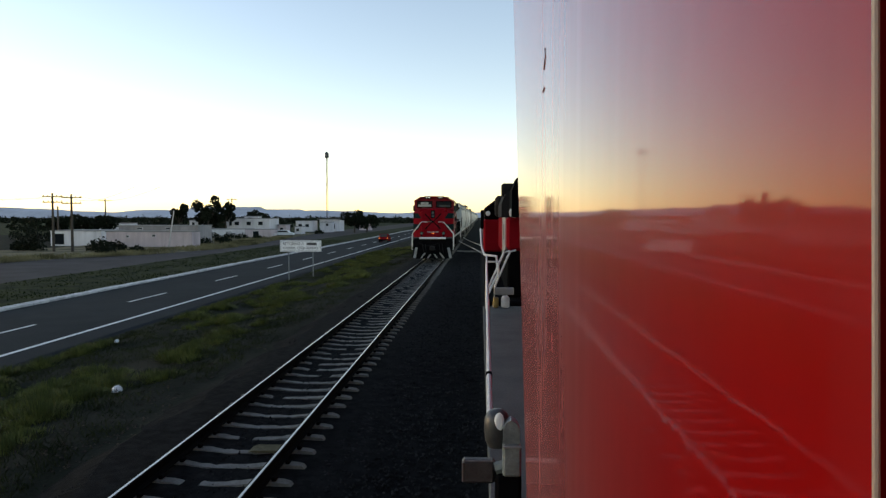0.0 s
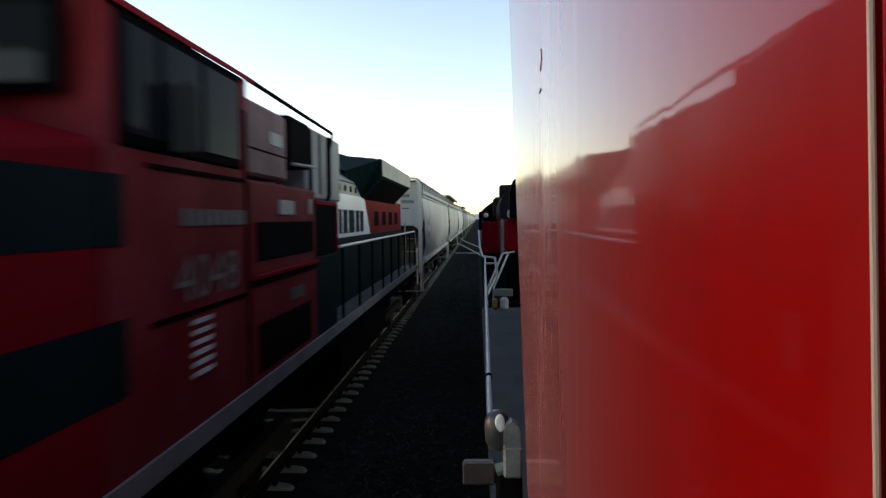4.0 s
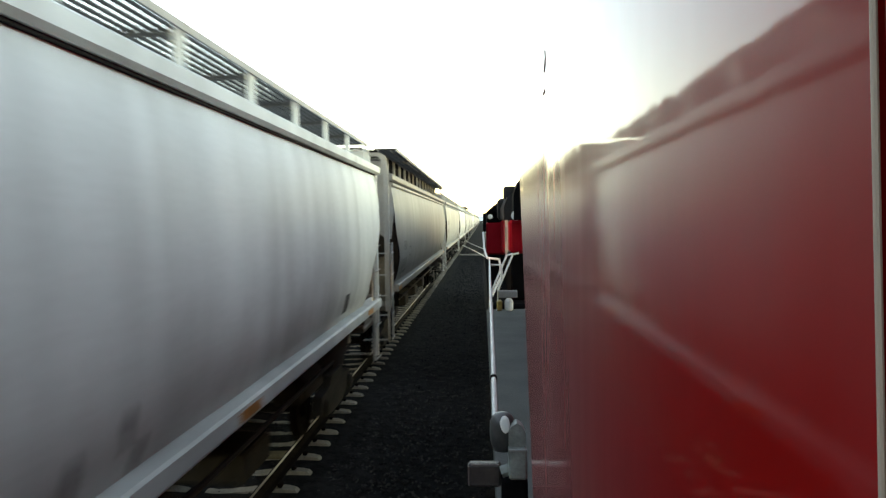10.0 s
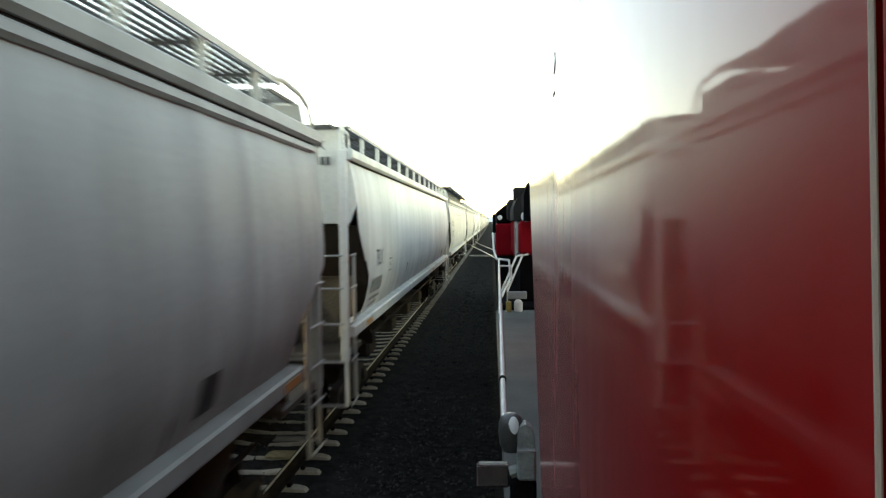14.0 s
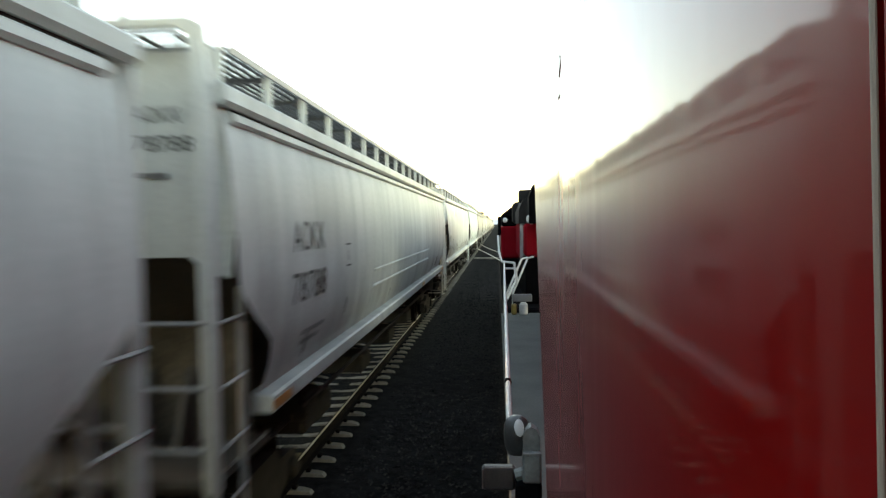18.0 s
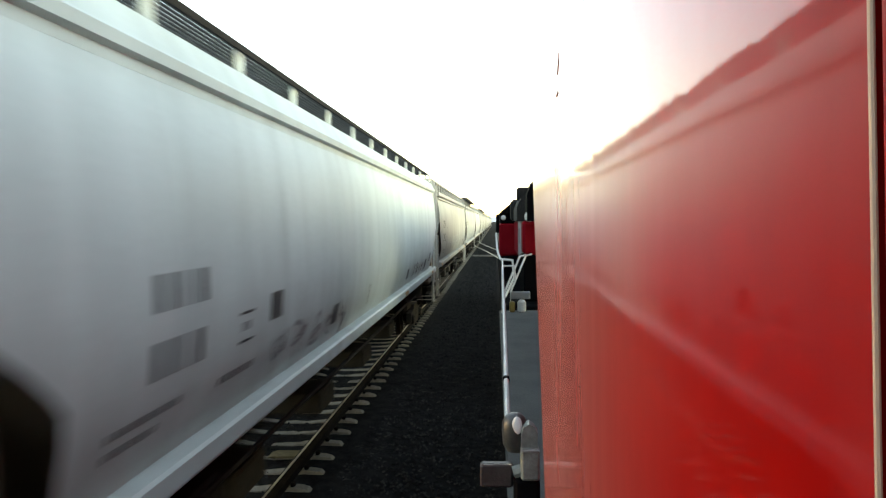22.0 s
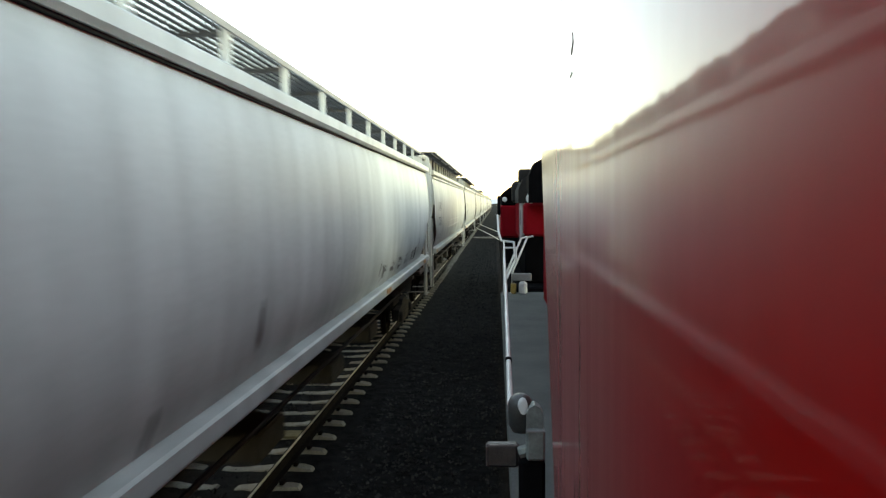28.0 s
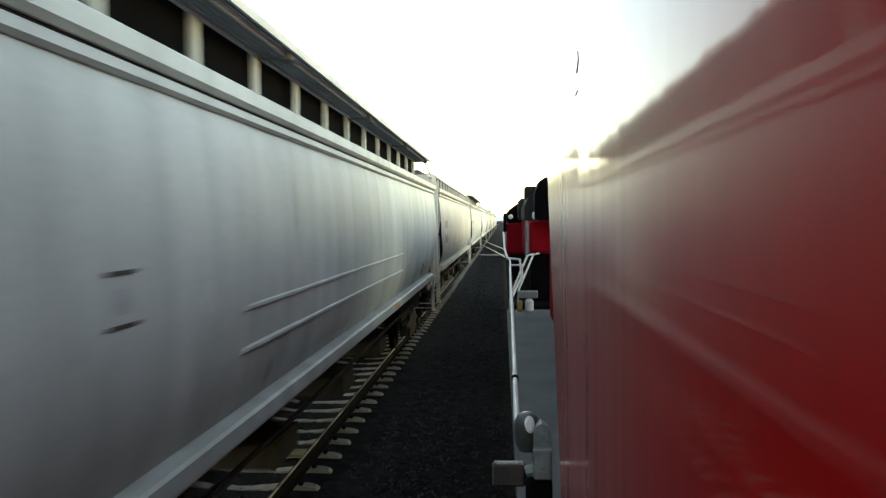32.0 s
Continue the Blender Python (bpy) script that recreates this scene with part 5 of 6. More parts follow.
        plate("hood_seam", 7.75, 7.77, 3.75, 4.35, M_BLACK, "", 0.009)
        part("horn", Shape().lathe([(0.03, 0), (0.035, 0.25), (0.09, 0.42)], (sx * 1.16, 8.75, 4.2), "y", 12), M_BLACK, lo, "dark horn behind the hood corner")
        part("horn_bracket", Shape().box(sx * 1.1 - 0.1, sx * 1.1 + 0.1, 8.85, 8.9, 4.1, 4.22), M_BLACK, lo)
        for i in range(9):
            plate("hood_door", 9.0 + i * 1.2, 9.03 + i * 1.2, 1.8, 2.95, M_BLACK, "", 0.009)
        for i in range(4):
            plate("hood_vent", 14.6 + i * 1.3, 15.3 + i * 1.3, 3.1, 3.45, M_BLACK, "dark hood vent", 0.012)
        # walkway handrail
        part("walkway_rail", Shape().tube([(sx * 1.5, 8.4, 2.86), (sx * 1.5, 20.1, 2.86), (sx * 1.5, 20.5, 2.5), (sx * 1.5, 21.0, 2.3), (sx * 1.5, 21.1, 1.1)], 0.024, 6), M_WHITE, lo, "white walkway handrail")
        me = Shape().tube([(0, 0, 1.6), (0, 0, 2.86)], 0.022, 6).mesh("stanchion", M_BLACK)
        for i in range(9):
            part("stanchion", me, M_BLACK, lo).location = (sx * 1.5, 8.6 + i * 1.43, 0)
        # flared radiator
        fl = Shape()
        v = [(sx * 1.0, 12.9, 3.64), (sx * 1.52, 12.8, 4.16), (sx * 1.52, 12.8, 4.52), (sx * 0.6, 12.6, 4.6), (sx * 1.0, 18.6, 3.64), (sx * 1.52, 18.65, 4.16), (sx * 1.52, 18.65, 4.52), (sx * 0.6, 18.65, 4.6), (sx * 1.0, 11.4, 4.18), (sx * 0.6, 11.4, 4.36)]
        fl.add(v, [(0, 1, 5, 4), (2, 3, 7, 6), (1, 2, 6, 5), (0, 8, 2, 1), (8, 9, 3, 2), (4, 5, 6, 7)])
        part("radiator_flare", fl, M_GREEN, lo, "dark green flared radiator housing")
        part("radiator_edge", Shape().box(sx * 1.527 - 0.006, sx * 1.527 + 0.006, 12.82, 18.64, 4.17, 4.51, 0.003), M_GALV, lo, "pale flare side plate")
        part("radiator_fin_screen", Shape().add([(sx * 1.06, 13.1, 3.68), (sx * 1.49, 13.1, 4.11), (sx * 1.49, 18.4, 4.11), (sx * 1.06, 18.4, 3.68)], [(0, 1, 2, 3)]), M_BLACK, lo, "black radiator screen")
        # roof edge rails and grab frames behind the cab
        part("roof_rail", Shape().tube([(sx * 1.48, 4.5, 4.52), (sx * 1.46, 8.2, 4.48), (sx * 1.44, 8.26, 4.4), (sx * 1.4, 8.26, 4.15), (sx * 1.06, 8.26, 4.13)], 0.02, 6), M_BLACK, lo, "dark roof edge rail")
    part("exhaust_stack", Shape().box(-0.35, 0.35, 9.4, 10.4, 4.17, 4.45, 0.04), M_BLACK, lo)
    part("horn", Shape().lathe([(0.03, -0.3), (0.05, -0.1), (0.13, 0.05)], (0.95, 9.35, 4.42), "y", 12).lathe([(0.03, 0.3), (0.05, 0.1), (0.12, -0.02)], (0.75, 9.45, 4.44), "y", 12), M_BLACK, lo)
    for i in range(3):
        part("roof_fan", Shape().lathe([(0.7, 0), (0.72, 0.1), (0.6, 0.14)], (0, 13.4 + i * 1.7, 4.54), "z", 20), M_BLACK, lo)
    part("roof_hatch", Shape().box(-0.8, 0.8, 5.5, 8.9, 4.58, 4.72, 0.03), M_GREYGREEN, lo)
    part("fuel_tank", Shape().prism([(-1.35, 0.75), (-1.5, 0.95), (-1.5, 1.36), (1.5, 1.36), (1.5, 0.95), (1.35, 0.75), (1.1, 0.45), (-1.1, 0.45)], 8.4, 13.2), M_BLACK, lo)
    for yb in (4.6, 16.9):
        tr = Shape()
        for sx in (-1, 1):
            tr.prism([(-2.4, 0.5), (-2.3, 0.8), (2.3, 0.8), (2.4, 0.5), (1.9, 0.45), (1.5, 0.62), (0.4, 0.62), (0.2, 0.4), (-0.2, 0.4), (-0.4, 0.62), (-1.5, 0.62), (-1.9, 0.45)], sx * 1.0, sx * 1.15, "x")
        bogie = part("bogie", tr, M_STEEL, lo, "dark three-axle bogie frame")
        bogie.location = (0, yb, 0)
        prof = [(0.1, 0.0), (0.48, 0.0), (0.545, 0.01), (0.545, 0.035), (0.52, 0.045), (0.51, 0.135), (0.44, 0.14), (0.36, 0.09), (0.1, 0.16)]
        w = Shape().lathe([(r, -0.685 - a) for r, a in reversed(prof)] + [(r, 0.685 + a) for r, a in prof], (0, 0, 0), "x", 28)
        me = shared("locowheel", lambda: w.mesh("wheelset", M_RUST, True))
        for yy in (-1.85, 0, 1.85):
            part("wheelset", me, M_RUST, bogie).location = (0, yy, 0.52)
    return lo


LOCO = build_locomotive()


# ---- the standing locomotive that carries the camera ----
def panel_x(y):
    """Side sheet beside the eye: turned a little outward, then flanged back towards its far end."""
    k = 0.5 + 0.5 * math.tanh((y - 0.56) / 0.014)
    return (0.0509 + 0.0041 * y) * (1 - k) + (0.0509 + 0.0041 * 0.56 - 0.011 * (y - 0.56)) * k


LEAN = 0.004


def build_own():
    own = thing("standing_locomotive", "glossy red cab side and grey walkway of a standing locomotive", "locomotive")
    rows = []
    n = 90
    for i in range(n + 1):
        u = i / n
        row = []
        for j in range(41):
            z = -0.45 + 1.05 * j / 40
            far, near = 0.867 + 0.407 * z, 0.0915 + 0.046 * z
            y = near + (far - near) * u
            row.append((panel_x(y) - LEAN * z, y, EYE_Z + z))
        rows.append(row)
    back = [[(p[0] + 0.06, p[1], p[2]) for p in r] for r in rows]
    s = Shape().grid(rows)
    s.grid([rows[-1], back[-1]]).grid([rows[0], back[0]]).grid(back)
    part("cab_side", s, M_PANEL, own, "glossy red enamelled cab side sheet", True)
    part("rolled_edge", Shape().tube([(0.0550 + LEAN * 0.45, 0.0875 - 0.046 * 0.45, EYE_Z - 0.45), (0.0550 - LEAN * 0.6, 0.0875 + 0.046 * 0.6, EYE_Z + 0.6)], 0.0038, 14), M_PANEL, own, "rolled enamel edge of the side sheet")
    # Thin beige strip painted as the glint along the sheet's rim.
    part("bare_edge", Shape().tube([(0.0512 + LEAN * 0.45, 0.0908 - 0.046 * 0.45, EYE_Z - 0.45), (0.0512 - LEAN * 0.6, 0.0908 + 0.046 * 0.6, EYE_Z + 0.6)], 0.0005, 8), M_RIMGLINT, own, "beige strip painted as a glint on the rim")
    part("window_post", Shape().box(0.09, 0.14, 0.02, 0.082, EYE_Z - 0.9, EYE_Z + 1.0, 0.004), M_BLACK, own)
    for zz, ln, yy in ((0.121, 0.016, 0.570), (0.104, 0.003, 0.578)):
        pts = [(panel_x(yy + d) - LEAN * (zz + ln * k) - 0.0003, yy + d, EYE_Z + zz + ln * k) for d, k in ((0, 0), (-0.012, 0.5), (-0.008, 1))]
        part("paint_chip", Shape().tube(pts, 0.0004, 5), M_CHIP, own, "dark chip in the enamel")
    # cab body behind the panel, hood and roof
    part("cab_body", Shape().box(0.16, 3.0, -2.2, 0.75, 1.75, 4.3, 0.08), M_RED, own)
    part("hood", Shape().prism([(0.72, 1.75), (0.72, 4.3), (0.95, 4.62), (2.3, 4.62), (2.5, 4.3), (2.5, 1.75)], 0.75, 10.6), M_RED, own)
    # Unseen hood and roof behind the eye, added to keep sky light off the cars.
    part("long_hood", Shape().box(0.5, 2.7, -16.0, -2.2, 1.75, 4.45, 0.1), M_RED, own, "unseen red hood that blocks sky light")
    part("hood_roof", Shape().prism([(0.55, 4.45), (0.9, 4.7), (2.3, 4.7), (2.65, 4.45)], -15.8, -2.4), M_GREEN, own)
    part("cab_roof", Shape().prism([(0.14, 4.3), (0.5, 4.62), (2.7, 4.62), (3.02, 4.3)], -2.3, 0.75), M_RED, own)
    part("walkway", Shape().box(0.055, 3.15, -16.5, 11.3, 1.68, 1.76, 0.01), M_DECK, own, "grey steel walkway")
    part("underframe", Shape().box(0.25, 2.95, -16.3, 11.0, 1.2, 1.68, 0.03), M_BLACK, own)
    part("fuel_tank", Shape().box(0.3, 2.9, -7, 2, 0.4, 1.2, 0.1), M_BLACK, own)
    for y in (-13.0, 9.0):
        part("bogie", Shape().box(0.5, 2.7, y - 1.3, y + 1.3, 0.3, 1.21, 0.1), M_STEEL, own)
        for k in (-0.9, 0.9):
            part("wheelset", shared("wheelset", lambda: None), M_RUST, own).location = (OWN_X, y + k, 0.435)
    # handrail beside the walkway
    part("handrail", Shape().tube([(0.043, 2.75, 2.424), (0.11, 11.0, 2.62)], 0.013, 8), M_WHITE, own, "white handrail pipe")
    me = Shape().tube([(0, 0, 1.5), (0, 0, 2.42)], 0.009, 8).mesh("stanchion", M_WHITE)
    for y, x in ((6.8, 0.09), (8.8, 0.10), (10.9, 0.11)):
        part("stanchion", me, M_WHITE, own).location = (x, y, 0.0)
    for y in (3.45,):
        part("rail_collar", Shape().tube([(0.035 + (y - 1.75) * 0.0081, y - 0.02, 2.40 + (y - 1.75) * 0.0238), (0.035 + (y - 1.75) * 0.0081, y + 0.02, 2.40 + (y - 1.75) * 0.0238)], 0.018, 8), M_BLACK, own)
    # end railings
    for dx, dy in ((0.0, 0.0), (0.11, 0.25)):
        part("end_railing", Shape().tube([(0.12 + dx, 10.9 + dy, 1.75), (0.14 + dx, 10.95 + dy, 2.1), (0.40 + dx, 11.25 + dy, 2.66), (0.50 + dx, 11.3 + dy, 2.68)], 0.017, 8), M_WHITE, own, "white end railing")
    part("end_railing", Shape().tube([(0.11, 11.0, 1.75), (0.11, 11.0, 2.50), (0.13, 11.0, 2.52), (0.30, 11.0, 2.52), (0.31, 11.0, 2.30)], 0.018, 8), M_WHITE, own, "white end railing")
    part("valve", Shape().box(0.22, 0.31, 11.05, 11.2, 1.76, 1.93, 0.02), M_YELLOW, own, "yellow valve box")
    part("valve_cover", Shape().lathe([(0.05, 0), (0.07, 0.02), (0.07, 0.16), (0.04, 0.2)], (0.42, 11.1, 1.76), "z", 14), M_WHITE, own, "white drum beside the valve")
    part("end_plate", Shape().box(0.24, 0.56, 11.1, 11.16, 1.97, 2.09, 0.01), M_GALV, own, "pale plate over the drums")
    # bracket just past the panel
    br = thing("mirror_bracket", "worn dark cast bracket with a pinkish-edged block beside the cab side", "bracket", (0, 0, 0))
    part("casting", Shape().lathe([(0.004, -0.01), (0.016, -0.007), (0.0225, 0.006), (0.0245, 0.03), (0.0235, 0.048), (0.019, 0.058), (0.011, 0.064), (0.0005, 0.066)], (0.0335, 1.27, EYE_Z - 0.428), "z", 22), M_CASTING, br, "rounded worn casting", True)
    # White disc stands in for the bright reflection on the casting.
    part("pale_face", Shape().lathe([(0.0005, 0.003), (0.006, 0.0025), (0.0095, 0.0)], (0, 0, 0), "y", 16), M_BANDWHITE, br, "white disc painted as a highlight on the casting").matrix_basis = pose(0.0372, 1.2465, EYE_Z - 0.380, 0, 0, 172) @ Matrix.Diagonal((1, 1, 1.8, 1))
    part("arm", Shape().box(0.043, 0.077, 1.22, 1.27, EYE_Z - 0.475, EYE_Z - 0.418, 0.004), M_BRACKET, br)
    part("arm_head", Shape().prism([(0.044, EYE_Z - 0.418), (0.044, EYE_Z - 0.392), (0.049, EYE_Z - 0.380), (0.059, EYE_Z - 0.374), (0.069, EYE_Z - 0.380), (0.075, EYE_Z - 0.392), (0.075, EYE_Z - 0.418)], 1.235, 1.265), M_BRACKET, br, "rounded head of the arm")
    part("arm_lip", Shape().box(0.043, 0.077, 1.2185, 1.222, EYE_Z - 0.4215, EYE_Z - 0.417, 0.001), M_GALV, br, "bright thin edge")
    part("block", Shape().box(-0.0325, 0.03, 1.249, 1.272, EYE_Z - 0.5, EYE_Z - 0.455, 0.005), M_BLOCK, br, "dark worn block")
    part("worn_edge", Shape().tube([(-0.027, 1.2505, EYE_Z - 0.4565), (0.027, 1.2505, EYE_Z - 0.4565)], 0.0016, 6), M_BLOCKEDGE, br, "pinkish pale edge")
    part("worn_edge", Shape().tube([(-0.031, 1.2505, EYE_Z - 0.496), (-0.031, 1.2505, EYE_Z - 0.46)], 0.0016, 6), M_BLOCKEDGE, br, "pinkish pale edge")
    part("stem", Shape().tube([(0.03, 1.25, EYE_Z - 0.47), (0.06, 1.25, EYE_Z - 0.46)], 0.012, 8), M_BRACKET, br)
    part("post", Shape().box(0.03, 0.078, 1.228, 1.29, EYE_Z - 1.5, EYE_Z - 0.476, 0.006), M_BLACK, br)


def build_coupled():
    """The locomotive coupled ahead."""
    lo = thing("coupled_locomotive", "dark red locomotive with black roof coupled to the standing one", "locomotive")
    part("frame", Shape().box(0.12, 3.1, 12.0, 33, 1.3, 1.75, 0.03), M_BLACK, lo)
    part("nose", Shape().box(0.50, 2.7, 12.6, 13.3, 2.62, 3.24, 0.05), M_RED, lo, "bright red short hood")
    part("nose_base", Shape().box(0.52, 2.7, 12.65, 16.9, 1.75, 2.62, 0.03), M_BLACK, lo)
    part("nose_side", Shape().add([(0.50, 13.32, 2.62), (0.50, 13.32, 3.24), (0.46, 13.85, 3.24), (0.46, 13.85, 2.5), (2.7, 13.32, 2.62), (2.7, 13.32, 3.24), (2.74, 13.85, 3.24), (2.74, 13.85, 2.5)], [(0, 1, 2, 3), (4, 5, 6, 7), (1, 2, 6, 5), (2, 3, 7, 6), (0, 1, 5, 4), (0, 3, 7, 4)]), M_GALV, lo, "pale lettered panel")
    part("nose_flank", Shape().box(0.46, 2.74, 13.86, 16.9, 2.5, 3.24, 0.04), M_RED, lo, "red hood flank")
    part("class_light", Shape().lathe([(0.03, 0), (0.06, 0.02), (0.06, 0.1)], (0.2, 16.72, 3.33), "y", 14), M_WHITE, lo, "white round lamp housing")
    part("number_bar", Shape().add([(0.476, 13.5, 2.8), (0.476, 13.5, 3.1), (0.464, 13.68, 3.1), (0.464, 13.68, 2.8)], [(0, 1, 2, 3)]), M_GREYTXT, lo)
    part("cab", Shape().box(0.10, 3.1, 16.9, 20.2, 2.38, 3.18, 0.04), M_RED, lo, "dark red cab side")
    part("cab_base", Shape().box(0.14, 3.06, 16.9, 20.2, 1.75, 2.38, 0.02), M_BLACK, lo)
    part("cab_upper", Shape().box(0.12, 3.08, 17.0, 20.2, 3.18, 3.48, 0.03), M_BLACK, lo)
    part("cab_window", Shape().box(0.10, 0.13, 17.4, 19.2, 3.28, 3.42, 0.01), M_GLASSLIT, lo, "pale cab side window")
    part("cab_roof", Shape().prism([(0.10, 3.44), (0.16, 3.5), (0.34, 3.64), (0.7, 3.76), (2.5, 3.76), (2.9, 3.62), (3.1, 3.44)], 16.8, 20.5), M_BLACK, lo, "black rounded cab roof")
    part("roof_equipment", Shape().prism([(0.42, 3.24), (0.42, 3.5), (0.5, 3.7), (0.66, 3.82), (2.1, 3.82), (2.35, 3.68), (2.4, 3.24)], 13.2, 15.6), M_STEEL, lo, "black roof equipment", True)
    part("roof_box", Shape().box(0.36, 0.9, 15.7, 16.5, 3.24, 3.74, 0.06), M_STEEL, lo)
    part("roof_vent", Shape().box(0.44, 0.75, 13.7, 14.1, 3.66, 3.92, 0.03), M_STEEL, lo)
    part("hood_end", Shape().prism([(0.55, 3.24), (0.55, 3.7), (0.64, 3.92), (0.82, 4.02), (2.1, 4.02), (2.4, 3.8), (2.4, 3.24)], 11.75, 12.6), M_BLACK, lo, "black hood end", True)
    part("class_light", Shape().lathe([(0.05, 0), (0.09, 0.02), (0.09, 0.1)], (0.60, 11.9, 3.32), "y", 14), M_WHITE, lo, "white round lamp housing")
    part("mirror", Shape().box(0.02, 0.10, 16.8, 16.86, 2.95, 3.42, 0.02), M_BLACK, lo)
    part("front_rail", Shape().tube([(0.02, 16.5, 2.95), (0.04, 14.6, 2.62), (0.09, 13.4, 2.50), (0.32, 12.9, 2.50), (0.34, 12.6, 2.2), (0.16, 12.0, 1.9)], 0.022, 8), M_WHITE, lo, "white front handrail")
    part("hood", Shape().box(0.7, 2.5, 20.2, 32.5, 1.75, 3.9, 0.05), M_RED, lo)
    for y in (15, 29):
        part("bogie", Shape().box(0.5, 2.7, y - 2, y + 2, 0.3, 1.31, 0.1), M_STEEL, lo)
        for k in (-1.4, 1.4):
            part("wheelset", shared("wheelset", lambda: None), M_RUST, lo).location = (OWN_X, y + k, 0.42)


# Beige that carries the rim's glint in its colour.
M_RIMGLINT = material("painted rim glint", (0.42, 0.32, 0.25), 0.5, 0.0, 0.1, 3, 20, 0.0)
M_CHIP = material("chipped enamel", (0.3, 0.17, 0.17), 0.6, 0, 0.3, 60, 200, 0.0)
M_CASTING = material("worn steel casting", (0.075, 0.08, 0.08), 0.4, 0.2, 0.3, 30, 150, 0.05)
M_BLOCKEDGE = material("pale pinkish edge", (0.3, 0.24, 0.24), 0.5, 0, 0.5, 60, 200, 0.2)
M_BRACKET = material("worn grey casting", (0.26, 0.3, 0.29), 0.45, 0.1, 0.3, 30, 150, 0.2)
M_BLOCK = material("worn dark block", (0.05, 0.04, 0.04), 0.5, 0, 0.3, 40, 150, 0.2)
build_own()
build_coupled()


# ---- the land to the left ----
def leaf_cloud(rng, centres, size, count, flat=1.0):
    """Many small leaf clumps round some centres (x, y, z, radius)."""
    v, f = [], []
    for cx, cy, cz, r in centres:
        for _ in range(int(count * r)):
            d = Vector((rng.gauss(0, 1), rng.gauss(0, 1), rng.gauss(0, 1) * flat)).normalized() * r * rng.uniform(0.35, 1.0) ** 0.6
            p = Vector((cx, cy, cz)) + d
            a, b = Vector((rng.gauss(0, 1), rng.gauss(0, 1), rng.gauss(0, 1))).normalized(), Vector((rng.gauss(0, 1), rng.gauss(0, 1), rng.gauss(0, 1)))
            b = (b - a * a.dot(b)).normalized()
            s = size * rng.uniform(0.5, 1.2)
            k = len(v)
            v += [tuple(p + a * s), tuple(p + b * s * 0.6), tuple(p - a * s), tuple(p - b * s * 0.6)]
            f.append((k, k + 1, k + 2, k + 3))
    return Shape().add(v, f)


def tree(x, y, h, w, seed, label):
    rng = random.Random(seed)
    t = thing("tree", label, "tree", (x, y, ROAD_Z), "trees by the houses")
    tr = Shape()
    pts = [(0, 0, -0.1), (0.1, 0, h * 0.25), (-0.05, 0.1, h * 0.5)]
    for a, b, r in zip(pts, pts[1:], (0.24, 0.18)):
        tr.tube([a, b], r, 8)
    cs = []
    for i in range(9):
        a = i * 2.4 + rng.uniform(-0.4, 0.4)
        rr = w * rng.uniform(0.15, 0.42)
        tip = (rr * math.cos(a), rr * math.sin(a), h * rng.uniform(0.42, 0.86))
        tr.tube([(0, 0, h * 0.35), (tip[0] * 0.5, tip[1] * 0.5, tip[2] * 0.75), tip], 0.07, 6)
        cs.append((*tip, w * rng.uniform(0.16, 0.26)))
    part("trunk", tr, M_BARK, t)
    part("crown", leaf_cloud(rng, cs, 0.32, 190), M_TREE, t)
    return t


def house(x0, x1, y, depth, z1, wall, label, holes=(), parapet=0.12):
    """A flat-roofed low building; holes are (start, end, bottom, top) along its front."""
    b = thing("house", label, "house", (0, 0, 0), "low houses past the highway")
    z0 = ROAD_Z - 0.1
    body = part("wall", Shape().box(x0, x1, y, y + depth, z0, z1), wall, b)
    part("roof", Shape().box(x0 - parapet, x1 + parapet, y - parapet, y + depth + parapet, z1, z1 + 0.16, 0.03), M_ROOF, b)
    for a, c, lo, hi in holes:
        w = part("window", Shape().box(a, c, y - 0.05, y + 0.02, lo, hi, 0.02), M_KERB, b)
        part("pane", Shape().box(a + 0.08, c - 0.08, y - 0.07, y - 0.04, lo + 0.08, hi - 0.08), M_GLASS, w)
    return b


def utility_pole(x, y, top, arms, label):
    p = thing("utility_pole", label, "pole", (x, y, 0), "poles along the gravel roadway")
    part("shaft", Shape().lathe([(0.19, ROAD_Z - 0.1), (0.17, 0), (0.12, top)], (0, 0, 0), "z", 10), M_WOOD, p)
    for i in range(arms):
        z = top - 0.5 - i * 0.75
        part("crossarm", Shape().box(-1.35, 1.35, -0.06, 0.06, z, z + 0.13, 0.01), M_WOOD, p)
        for k in (-1.2, -0.6, 0.6, 1.2):
            part("insulator", shared("insul", lambda: Shape().lathe([(0.04, 0), (0.07, 0.05), (0.04, 0.16)], (0, 0, 0), "z", 8).mesh("insulator", M_GREYTXT)), M_GREYTXT, p).location = (k, 0, z + 0.13)
    return p


